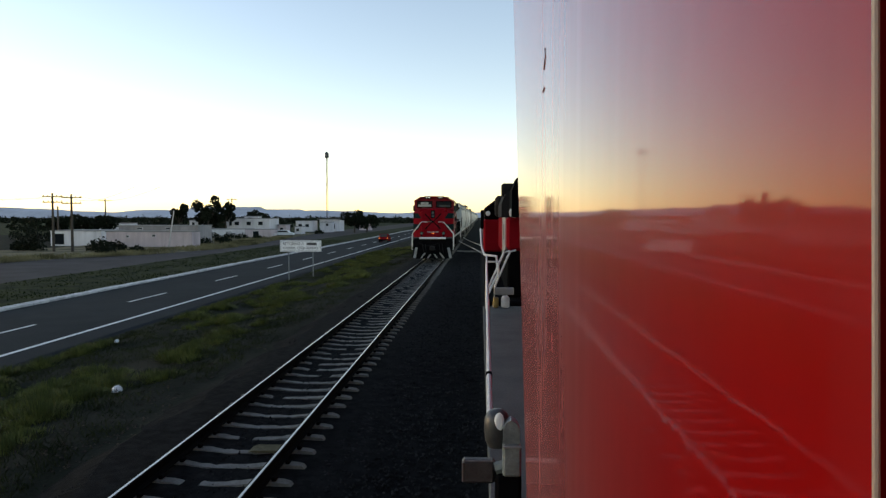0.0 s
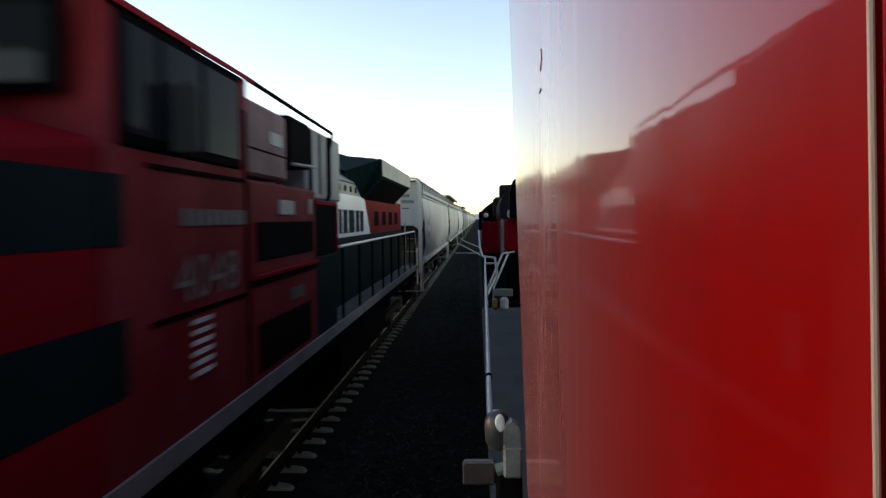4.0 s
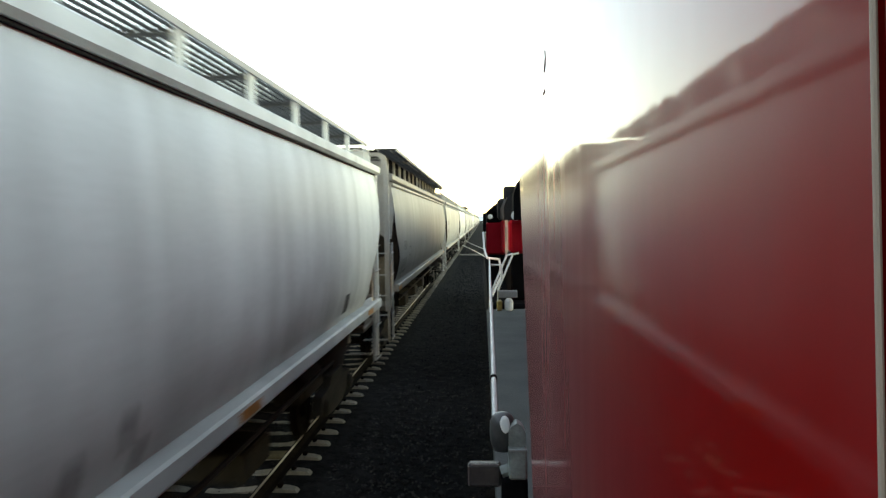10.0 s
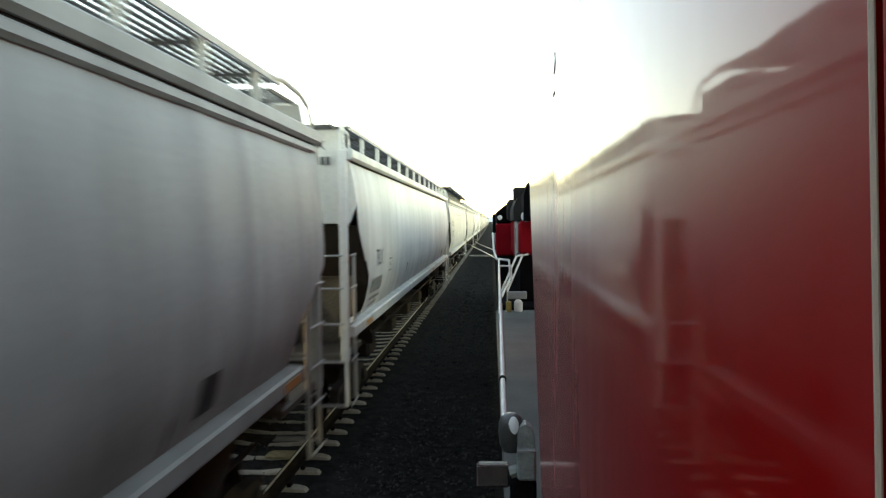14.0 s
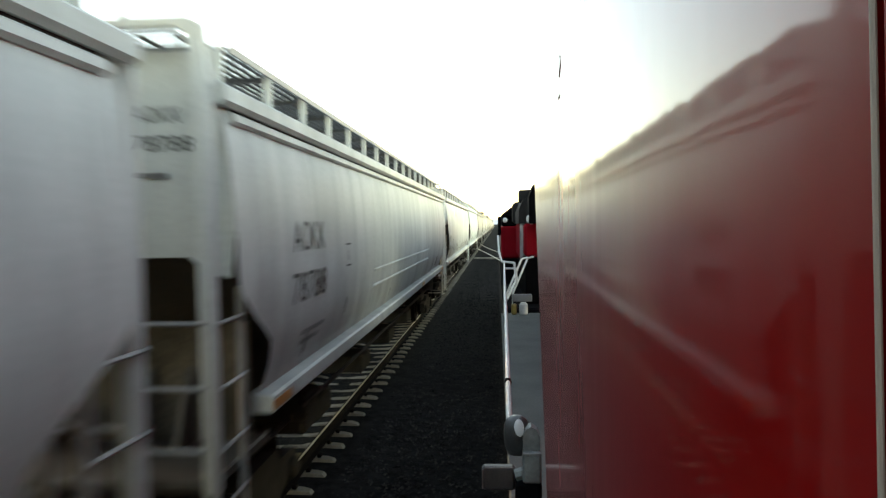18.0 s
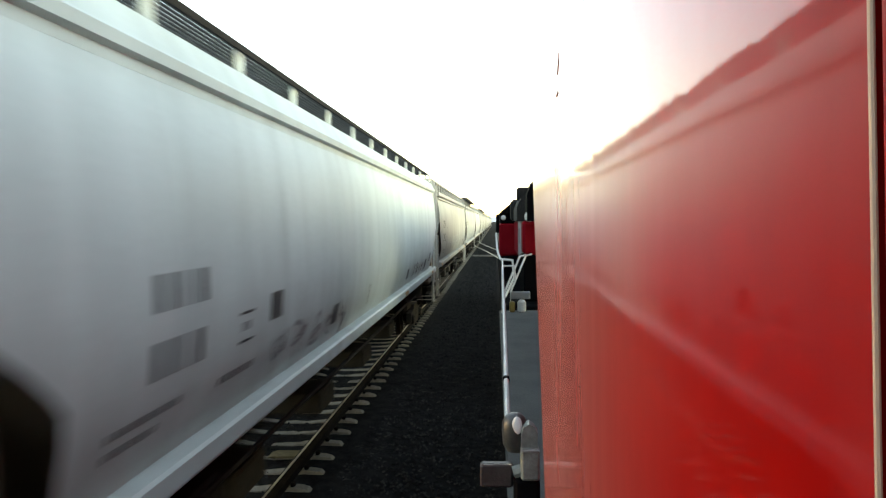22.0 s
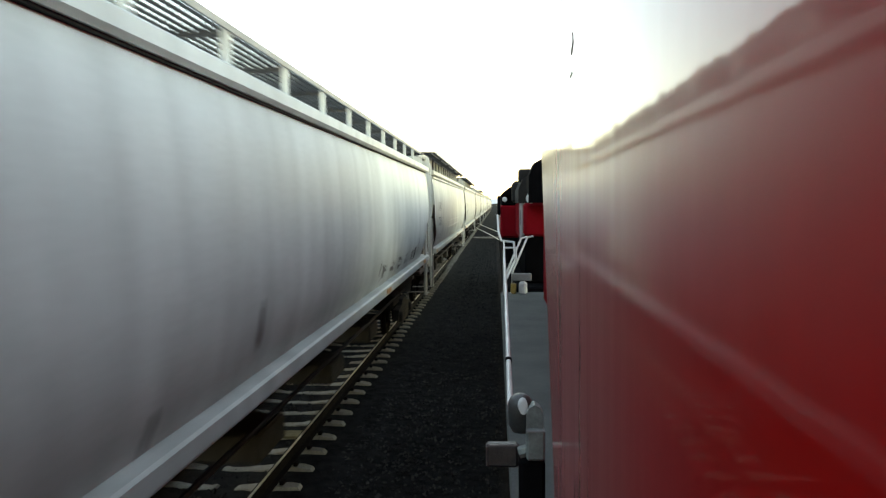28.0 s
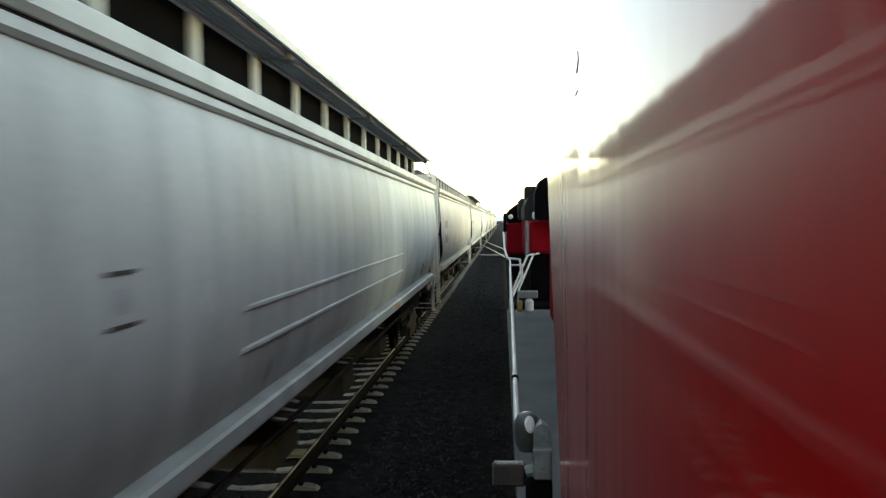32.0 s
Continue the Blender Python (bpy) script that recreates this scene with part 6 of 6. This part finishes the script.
def build_land():
    rng = random.Random(4)
    # hills along the horizon, the haze put into their pale colour
    rows = []
    n = 260
    ridge = []
    for i in range(n + 1):
        x = -5200 + 5600 * i / n
        h = 24 + 26 * max(0, noise.noise((x * 0.0016, 0.3, 0))) + 8 * noise.noise((x * 0.006, 2.0, 0))
        h += 26 * math.exp(-((x + 2330) / 260) ** 2) + 16 * math.exp(-((x + 1600) / 160) ** 2)
        if -1420 < x < -1060:
            h = max(h, 52 + 3 * noise.noise((x * 0.02, 0, 0)))
        elif -1060 <= x < -860:
            h = max(h, 40)
        ridge.append((x, max(h, 12)))
    rows = [[(x, 3100, -4) for x, h in ridge], [(x, 3180, h * 0.6) for x, h in ridge], [(x, 3260, h) for x, h in ridge], [(x, 3400, -4) for x, h in ridge]]
    setting("hills", Shape().grid(rows), M_HILL, "low hills along the horizon, haze painted in their colour", "hills", True, "structure")
    # woods in the distance
    cs = []
    for i in range(420):
        x = rng.uniform(-900, -25)
        y = 520 + 160 * rng.random() if x > -420 else 420 + 260 * rng.random()
        cs.append((x, y, ROAD_Z + rng.uniform(0.8, 2.6), rng.uniform(2.0, 4.2)))
    for i in range(90):
        x = rng.uniform(-170, -66)
        cs.append((x, rng.uniform(190, 300), ROAD_Z + rng.uniform(0.6, 1.6), rng.uniform(1.2, 2.6)))
    for i in range(380):
        x = rng.uniform(-640, -25)
        cs.append((x, rng.uniform(470, 520), ROAD_Z + rng.uniform(0.6, 2.4), rng.uniform(2.2, 3.6)))
    setting("far_woods", leaf_cloud(rng, cs, 0.9, 16, 0.6), M_TREE, "dark line of far scrub and trees", "woods", False, "stuff")
    field = Shape().grid([[(x, y, ROAD_Z - 0.045) for x in (-620, -300, -60, -27)] for y in (165, 260, 420, 700)])
    setting("far_field", field, M_GRASS, "dark green field before the far trees", "field")
    # kerb verge grass strip and bare soil shoulder
    setting("median_grass", Shape().grid([[(x, y, ROAD_Z + 0.02 + 0.05 * noise.noise((x, y * 0.2, 9))) for x in (-32.8, -31, -29, -27, -25.5, -24.3)] for y in [-60 + 3 * i for i in range(150)]]), M_GRASS, "dull green verge between the two roads", "grass")
    front = ((20, -49.5), (60, -49), (70, -46.5), (80, -41), (90, -38), (100, -37), (112, -37.5), (126, -39.5), (150, -42), (190, -45))
    def dry_front(y):
        for (a, xa), (b, xb) in zip(front, front[1:]):
            if y <= b:
                return xa + (xb - xa) * max(0, y - a) / (b - a)
        return front[-1][1]
    setting("dry_verge", Shape().grid([[(dry_front(y) - w + 0.8 * noise.noise((y * 0.3, w, 1)), y, ROAD_Z + 0.05 * min(w, 1) + 0.12 * noise.noise((w * 0.4, y * 0.3, 4))) for w in (0, 1, 2, 4, 6, 9, 13, 18, 26)] for y in [20 + 2.0 * i for i in range(86)]]), M_DRY, "yellowish dry grass before the houses", "grass", True)
    tv, tf = [], []
    for i in range(5200):
        y = rng.uniform(56, 150)
        w = abs(rng.gauss(0.8, 3.2))
        if noise.noise((w * 0.35, y * 0.12, 6)) < rng.uniform(-0.5, 0.25):
            continue
        x = dry_front(y) - w
        for _ in range(4):
            px, py, h = x + rng.gauss(0, 0.2), y + rng.gauss(0, 0.2), rng.uniform(0.2, 0.6)
            k = len(tv)
            tv += [(px - 0.05, py, ROAD_Z - 0.02), (px + 0.05, py, ROAD_Z - 0.02), (px + rng.gauss(0, 0.1), py + rng.gauss(0, 0.1), ROAD_Z + h)]
            tf.append((k, k + 1, k + 2))
    setting("dry_tufts", Shape().add(tv, tf), M_STRAW, "pale dry grass tufts beside the gravel roadway", "grass", False, "stuff")
    mv, mf = [], []
    for i in range(9000):
        y = 24 + 110 * rng.random() ** 1.3
        x = rng.uniform(-32.6, -24.0)
        if noise.noise((x * 0.5, y * 0.2, 14)) < rng.uniform(-0.5, 0.3):
            continue
        k, h = len(mv), rng.uniform(0.04, 0.16)
        mv += [(x - 0.05, y, ROAD_Z), (x + 0.05, y, ROAD_Z), (x + rng.gauss(0, 0.06), y + rng.gauss(0, 0.06), ROAD_Z + h)]
        mf.append((k, k + 1, k + 2))
    setting("median_tufts", Shape().add(mv, mf), M_GRASS, "rough green tufts on the verge between the roads", "grass", False, "stuff")
    # buildings
    house(-56.6, -43.3, 100, 3, 0.95, M_WALLP, "long low pinkish block wall building with flat roof", [(-53.5, -53.0, 0.1, 0.5), (-49.5, -48.9, 0.2, 0.6)])
    house(-66.9, -52.5, 150, 6, 0.42, M_WALLW, "long whitewashed low building beside the block wall", [(-63, -62, -0.6, 0.1)], 0.05)
    house(-52.4, -46.6, 149, 5, 0.36, M_WALLP, "low pinkish yard wall with a gateway", [(-50.6, -49.2, -1.2, 0.1)], 0.04)
    house(-61.2, -47.5, 112, 6, 1.66, M_GREYWALL, "long grey block behind the yard wall", [(-58, -57, 1.1, 1.5), (-53, -52.2, 1.1, 1.5)])
    house(-113, -99, 182, 6, 0.95, M_WALLW, "long pale roofed shed beyond the bushes", [(-108, -105, -1.0, 0.4)], 0.6)
    house(-92, -89, 178, 4, 0.7, M_WALLW, "small white hut by the field", [(-91.2, -90.4, -0.4, 0.3)])
    house(-84, -79.5, 240, 5, 2.2, M_WALLW, "small white house far among trees", [(-83, -82, 0.6, 1.5)])
    house(-66.5, -63.5, 186, 5, 1.5, M_GREYWALL, "small grey house behind the others", [(-65.6, -64.8, 0.2, 1.0)])
    house(-51.8, -49.8, 172, 4, 1.1, M_WALLP, "narrow ochre kiosk by the road", [(-51.3, -50.4, -0.5, 0.5)], 0.25)
    house(-48.6, -46.8, 176, 4, 0.6, M_WALLW, "low white kiosk by the road", [(-48.2, -47.4, -0.6, 0.2)], 0.2)
    house(-41.5, -37.8, 232, 5, 2.0, M_WALLP, "small pinkish roadside house", [(-40.8, -39.8, 0, 1.2)])
    house(-63.2, -52.2, 166, 8, 2.75, M_WALLW, "white two-level flat-roofed house with dark windows", [(-61, -59.8, 1.1, 2.1), (-58, -56.8, 1.1, 2.1), (-55, -53.8, 1.1, 2.1), (-62.4, -61.6, 1.0, 2.2)])
    house(-59.5, -56.0, 169, 5, 3.3, M_WALLW, "small white rooftop room on the house", [(-58.6, -57.6, 2.5, 3.1)])
    house(-74.2, -70.4, 170, 6, 2.3, M_WALLW, "small white house with two dark windows", [(-73.6, -72.8, 1.0, 1.9), (-72.0, -71.2, 1.0, 1.9)])
    house(-68.6, -60.2, 105, 7, 0.95, M_WALLW, "white shed with a dark open bay", [(-68.2, -66.3, -1.2, 0.6)])
    house(-85, -76, 140, 7, 1.8, M_WALLW, "pale flat-roofed house behind bushes", [(-83, -82, 0.6, 1.4)])
    house(-46.9, -44.6, 200, 6, 1.6, M_WALLW, "white gabled roadside house", [(-45.8, -45, 0.5, 1.3)])
    house(-57.6, -52.4, 210, 7, 1.9, M_WALLW, "white roadside shop with dark openings", [(-56.8, -55.6, -0.8, 1.0), (-54.6, -53.4, 0, 1.0)])
    house(-51.0, -44.5, 214, 7, 2.4, M_WALLW, "white roadside restaurant with wide awning", [(-50, -48.4, -0.6, 1.1), (-47.5, -46, -0.6, 1.1)], 0.7)
    house(-60.5, -58.2, 175, 5, 1.2, M_WALLP, "narrow grey store building", [(-60, -59.2, -0.6, 0.5)])
    # parked vans
    for x, y, m, lab in ((-48.5, 152, M_WALLW, "white parked van by the houses"), (-46.0, 158, M_BANDWHITE, "white parked car by the houses"), (-52.0, 158, M_GREYTXT, "dark parked car by the houses")):
        v = thing("parked_car", lab, "car", (x, y, ROAD_Z - 0.03), "parked cars")
        part("body", Shape().prism([(-2.1, 0.35), (2.1, 0.35), (2.15, 0.8), (1.3, 0.95), (0.8, 1.45), (-1.6, 1.5), (-2.1, 0.95)], -0.85, 0.85), m, v)
        part("side_glass", Shape().prism([(-1.5, 1.0), (1.0, 1.0), (0.7, 1.38), (-1.45, 1.4)], -0.86, 0.86), M_GLASS, v)
        for wx in (-1.3, 1.35):
            for wy in (-0.8, 0.62):
                part("wheel", Shape().lathe([(0.32, 0), (0.32, 0.2)], (wx, wy, 0.32), "y", 14), M_BLACK, v)
    # trees and bushes
    tree(-64.5, 158, 10.2, 6.0, 11, "dark leafy tree beside the white house")
    tree(-61.0, 160, 9.4, 5.0, 12, "dark leafy tree beside the white house")
    tree(-72.4, 160, 8.6, 4.4, 13, "slender dark tree by the small house")
    tree(-68.0, 166, 6.2, 6.0, 14, "low spreading tree between the houses")
    tree(-57.0, 172, 6.6, 5.0, 15, "thin tree behind the white house")
    tree(-36.5, 196, 6.0, 7.0, 16, "round dark tree by the roadside shops")
    tree(-33.5, 200, 5.0, 5.5, 17, "round dark tree by the roadside shops")
    tree(-96, 150, 4.6, 5.0, 18, "bushy dark tree at the field edge")
    tree(-80, 132, 4.8, 5.0, 19, "bushy dark tree at the field edge")
    tree(-73, 128, 4.6, 5.0, 20, "bushy dark tree at the field edge")
    for x, y, r in ((-60.5, 88, 1.5), (-62.5, 90, 1.3), (-50.6, 88, 1.3), (-49.6, 90, 1.0), (-46.5, 82, 0.8), (-44.6, 86, 0.7), (-57, 100, 0.8), (-49, 110, 0.8), (-46.5, 112, 0.9), (-44.5, 116, 0.9), (-47.5, 122, 0.8), (-50, 140, 0.9), (-54, 144, 1.0), (-58, 145, 0.9), (-62, 146, 1.0), (-45, 135, 0.7), (-70, 120, 1.6), (-76, 124, 1.8), (-66, 128, 1.3), (-84, 126, 2.0), (-92, 132, 2.0), (-47.5, 164, 0.9), (-43.5, 182, 0.9), (-55.5, 190, 1.3), (-68, 178, 1.6), (-60, 198, 1.6)):
        b = thing("bush", "low dull green bush on the dry roadside", "bush", (x, y, ROAD_Z), "roadside bushes")
        part("foliage", leaf_cloud(rng, [(0, 0, r * 0.55, r), (r * 0.8, 0.2, r * 0.4, r * 0.7), (-r * 0.7, -0.2, r * 0.4, r * 0.7)], 0.2, 170, 0.7), M_TREE, b)
    # poles and wires
    utility_pole(-55.8, 86, 6.35, 2, "dark wooden utility pole with crossarms")
    utility_pole(-53.25, 86, 6.2, 2, "dark wooden utility pole with crossarms")
    utility_pole(-79.3, 140, 7.1, 1, "thin wooden utility pole")
    utility_pole(-63.8, 172, 8.1, 1, "thin wooden utility pole")
    utility_pole(-70.5, 110, 5.0, 0, "short pole at the field edge")
    lp = thing("leaning_post", "pale leaning wooden post at the roadside", "post", (-46.5, 99, 0))
    part("shaft", Shape().tube([(0, 0, ROAD_Z - 0.1), (0.95, 0, 4.15)], 0.09, 8), M_KERB, lp)
    wires = thing("power_lines", "thin dark overhead wires between the poles", "cable")
    for k in (-1.2, 1.2):
        for a, b in (((-110 + k, 84, 5.8), (-55.8 + k, 86, 5.95)), ((-53.25 + k, 86, 5.95), (-30 + k, 60, 6.0))):
            pts = [(a[0] + (b[0] - a[0]) * i / 12, a[1] + (b[1] - a[1]) * i / 12, a[2] - 0.9 * math.sin(math.pi * i / 12)) for i in range(13)]
            part("wire", Shape().tube(pts, 0.014, 4), M_BLACK, wires)
    # mast
    m = thing("radio_mast", "tall slim grey mast with a cluster at its top", "mast", (-68, 300, ROAD_Z))
    for dx, dy in ((0.35, 0), (-0.2, 0.3), (-0.2, -0.3)):
        part("leg", Shape().tube([(dx, dy, 0), (dx * 0.7, dy * 0.7, 32)], 0.09, 6), M_GREYTXT, m)
    br = Shape()
    for i in range(26):
        z = 0.6 + i * 1.2
        br.tube([(0.33, 0, z), (-0.2, 0.28, z + 0.6)], 0.04, 4).tube([(-0.2, 0.28, z + 0.6), (-0.2, -0.28, z + 1.2)], 0.04, 4).tube([(0.33, 0, z), (-0.2, -0.28, z + 0.6)], 0.04, 4)
    part("bracing", br, M_GREYTXT, m)
    part("antenna_cluster", Shape().lathe([(0.3, 30.6), (0.9, 31), (0.9, 32.6), (0.4, 33.4)], (0, 0, 0), "z", 12), M_GREYTXT, m)
    # road sign
    s = thing("road_sign", "white two-line sign board on two thin posts by the highway", "sign", (-13.1, 49, 0))
    part("board", Shape().box(-1.53, 1.53, -0.02, 0.02, 0.70, 1.52, 0.008), M_SIGN, s)
    part("border", Shape().box(-1.47, 1.47, -0.026, -0.021, 0.745, 0.765).box(-1.47, 1.47, -0.026, -0.021, 1.455, 1.475).box(-1.47, -1.45, -0.026, -0.021, 0.745, 1.475).box(1.45, 1.47, -0.026, -0.021, 0.745, 1.475), M_BLACKTXT, s)
    for word, x, z, w in (("RETORNO A", -1.3, 1.17, 1.55), ("CARRIL IZQUIERDO", -1.3, 0.84, 2.6)):
        pts, faces = flat_text(word)
        part("lettering", Shape().add([(x + w * a, -0.024, z + 0.22 * b) for a, b in pts], faces), M_BLACKTXT, s, "black sign lettering")
    part("letter_bar", Shape().box(0.45, 1.2, -0.026, -0.021, 1.17, 1.37), M_GREYTXT, s)
    for x in (-0.9, 0.9):
        part("leg", Shape().box(x - 0.03, x + 0.03, 0.02, 0.07, -1.6, 1.4), M_GALV, s)
    # verge: white litter, stones
    for x, y, r in ((-8.1, 14.6, 0.11), (-8.15, 14.8, 0.07), (-12.5, 22.6, 0.08), (-8.0, 16.1, 0.045), (-10.7, 17.0, 0.05)):
        b = thing("litter", "crumpled white plastic litter on the verge", "litter", (x, y, bank_z(x, y)), "litter on the verge")
        sh = Shape().lathe([(r * 0.3, 0), (r, r * 0.4), (r * 0.9, r), (r * 0.4, r * 1.5)], (0, 0, -0.02), "z", 9)
        sh.v = [(px + rng.uniform(-r, r) * 0.3, py + rng.uniform(-r, r) * 0.3, pz) for px, py, pz in sh.v]
        part("sheet", sh, M_BANDWHITE, b)


def build_verge():
    """Grass blades and low shrubs on the bank between road and track; loose stones on the ballast."""
    rng = random.Random(9)
    v, f = [], []
    def blade(x, y, z, h, w, lean):
        a = rng.uniform(0, 2 * math.pi)
        dx, dy = math.cos(a), math.sin(a)
        k = len(v)
        v.extend([(x - dy * w, y + dx * w, z), (x + dy * w, y - dx * w, z), (x + dx * lean + dy * w * 0.6, y + dy * lean - dx * w * 0.6, z + h * 0.7), (x + dx * lean * 1.8, y + dy * lean * 1.8, z + h)])
        f.extend([(k, k + 1, k + 2), (k, k + 2, k + 3)])
    tufts = 0
    while tufts < 9000:
        y = 4 + 86 * rng.random() ** 1.5
        x = rng.uniform(-14.0, -6.2)
        if noise.noise((x * 0.5, y * 0.25, 7)) + 0.15 < rng.uniform(-0.3, 0.4):
            continue
        tufts += 1
        z = bank_z(x, y) - 0.02
        for _ in range(9):
            blade(x + rng.gauss(0, 0.13), y + rng.gauss(0, 0.13), z, rng.uniform(0.04, 0.15), 0.006, rng.uniform(0.02, 0.07))
    me = bpy.data.meshes.new("verge_grass")
    me.from_pydata(v, [], f)
    me.materials.append(M_GRASS)
    tagged(new("verge_grass", me), "short dull green grass on the railway bank", "grass", "", "stuff")
    spots = [(-9.86, 14.3), (-8.72, 14.16), (-10.99, 16.66), (-10.66, 18.0), (-8.17, 18.9), (-8.6, 15.4), (-8.6, 22.5)]
    for i in range(480):
        y = 8 + 84 * rng.random() ** 1.25
        x = -13.3 + 5.9 * rng.random()
        if i < len(spots):
            x, y = spots[i]
        elif noise.noise((x * 0.35, y * 0.12, 2.2)) < -0.28 or (x > -8.4 and rng.random() < 0.5) or y < (9.5 if x < -7.6 else 13.5):
            continue
        r = rng.uniform(0.5, 0.66) if i < len(spots) else rng.uniform(0.3, 0.62)
        b = thing("shrub", "low green shrub on the railway bank", "shrub", (x, y, bank_z(x, y) - 0.06), "shrubs on the bank")
        hv, hf = [], []
        wide = 0.011 if y < 40 else 0.02
        lobes = [(0, 0, r)] + [(r * rng.uniform(-1.0, 1.0), r * rng.uniform(-1.6, 1.6), r * rng.uniform(0.5, 0.8)) for _ in range(3)]
        for lx, ly, lr in lobes:
            for _ in range(int(700 * lr * lr + 220 * lr) if y < 40 else int(220 * lr + 40)):
                a, d = rng.uniform(0, 6.283), lr * math.sqrt(rng.random())
                px, py = lx + d * math.cos(a), ly + d * math.sin(a)
                h = lr * (0.72 - 0.6 * (d / lr) ** 2) * rng.uniform(0.75, 1.08)
                ax, ay = math.cos(a + 1.57) * wide, math.sin(a + 1.57) * wide
                k = len(hv)
                ox, oy = 0.35 * d * math.cos(a) + rng.gauss(0, 0.04), 0.35 * d * math.sin(a) + rng.gauss(0, 0.04)
                hv += [(px - ax, py - ay, 0), (px + ax, py + ay, 0), (px + ox * 0.6 + ax, py + oy * 0.6 + ay, h * 0.65), (px + ox, py + oy, h)]
                hf += [(k, k + 1, k + 2), (k, k + 2, k + 3)]
        part("foliage", Shape().add(hv, hf), M_LEAF, b)
    # stones
    n = 30000
    g = np.random.default_rng(3)
    yy = -6.0 + 86 * g.random(n) ** 1.9
    band = g.random(n)
    xx = np.where(band < 0.7, -2.2 + 2.3 * g.random(n), np.where(band < 0.9, -4.25 + 1.5 * g.random(n), -5.3 + 0.6 * g.random(n)))
    zz = np.where(xx > -2.75, -0.248 - 0.03 * (xx + 2.75), np.where(xx < -5.35, -0.26 + (xx + 5.35) * 0.36, -0.255))
    rr = g.uniform(0.014, 0.034, n)
    base = np.array([(1, 0, 0), (-1, 0, 0), (0, 1, 0), (0, -1, 0), (0, 0, 0.8), (0, 0, -0.8)])
    pts = base[None] * rr[:, None, None] * g.uniform(0.6, 1.25, (n, 6, 1))
    a = g.uniform(0, 6.28, n)
    c, s = np.cos(a), np.sin(a)
    px = pts[..., 0] * c[:, None] - pts[..., 1] * s[:, None]
    py = pts[..., 0] * s[:, None] + pts[..., 1] * c[:, None]
    allv = np.stack([px + xx[:, None], py + yy[:, None], pts[..., 2] + zz[:, None] + 0.012], -1).reshape(-1, 3)
    tri = np.array([(0, 2, 4), (2, 1, 4), (1, 3, 4), (3, 0, 4), (2, 0, 5), (1, 2, 5), (3, 1, 5), (0, 3, 5)])
    allf = (tri[None] + 6 * np.arange(n)[:, None, None]).reshape(-1, 3)
    me = bpy.data.meshes.new("ballast_stones")
    me.from_pydata(allv.tolist(), [], allf.tolist())
    me.materials.append(M_STONE)
    tagged(new("ballast_stones", me), "loose dark crushed stones on the ballast", "stones", "", "stuff")


def bank_pebbles():
    """Pale pebbles and dry stalks scattered along the foot of the ballast and on the bank."""
    rng = random.Random(17)
    v, f = [], []
    for i in range(5200):
        y = 6 + 60 * rng.random() ** 1.6
        x = rng.gauss(-6.35, 0.35) if i % 3 else rng.uniform(-13.2, -6.8)
        if noise.noise((x * 0.6, y * 0.3, 11)) < rng.uniform(-0.4, 0.3):
            continue
        z = bank_z(x, y)
        r = rng.uniform(0.012, 0.04)
        k = len(v)
        v += [(x - r, y, z), (x + r * 0.3, y - r, z), (x + r, y + r * 0.4, z), (x - r * 0.2, y + r, z), (x + rng.uniform(-r, r) * 0.3, y, z + r)]
        f += [(k, k + 1, k + 4), (k + 1, k + 2, k + 4), (k + 2, k + 3, k + 4), (k + 3, k, k + 4)]
    me = bpy.data.meshes.new("bank_pebbles")
    me.from_pydata(v, [], f)
    me.materials.append(M_PEBBLE)
    tagged(new("bank_pebbles", me), "pale pebbles scattered on the railway bank", "stones", "", "stuff")


def red_car():
    c = thing("red_car", "small red hatchback driving away along the highway", "car")
    part("body", Shape().prism([(-2.0, 0.3), (2.0, 0.3), (2.05, 0.75), (1.2, 0.92), (-1.85, 0.95), (-2.05, 0.7)], -0.86, 0.86, "x"), M_RED, c)
    part("cabin", Shape().prism([(-1.8, 0.93), (0.9, 0.92), (0.25, 1.48), (-1.45, 1.5)], -0.74, 0.74, "x"), M_RED, c)
    part("rear_window", Shape().prism([(-1.78, 1.0), (-1.5, 1.45), (-1.53, 1.46), (-1.83, 1.0)], -0.62, 0.62, "x"), M_GLASSLIT, c)
    part("bumper", Shape().box(-0.84, 0.84, -2.1, -1.9, 0.32, 0.55, 0.04), M_BLACK, c)
    for s in (-1, 1):
        part("tail_light", Shape().box(s * 0.72 - 0.1, s * 0.72 + 0.1, -2.07, -1.95, 0.68, 0.88, 0.02), M_AMBER, c)
        for yy in (-1.3, 1.35):
            part("wheel", Shape().lathe([(0.31, -0.1), (0.31, 0.1)], (s * 0.76, yy, 0.31), "x", 14), M_BLACK, c)
    return c


build_land()
build_verge()
bank_pebbles()
RED_CAR = red_car()


# ---- what moves ----
def motions():
    times = [i * 0.5 for i in range(65)]
    # wheels turn with the way gone; rows a thirtieth of a second apart
    steps = [i / 30 for i in range(961)]
    for ob in list(scene.objects):
        if ob.name.startswith("wheelset") and ob.parent and ob.parent.parent and ob.parent.parent.get("category") in ("freight car", "locomotive"):
            r = 0.52 if ob.parent.parent == LOCO else 0.435
            x, y, z = ob.location
            walk(ob, [(t, pose(x, y, z, math.degrees(run(t) / r) % 360)) for t in steps])
    walk(LOCO, [(t, pose(TRACK_X, LOCO_START - run(t), 0)) for t in times])
    walk(RED_CAR, [(t, pose(-17.3, 123 + 23 * t, ROAD_Z)) for t in times])
    for car, front in CARS:
        walk(car, [(t, pose(TRACK_X, front + HALF - run(t), 0)) for t in times])


motions()
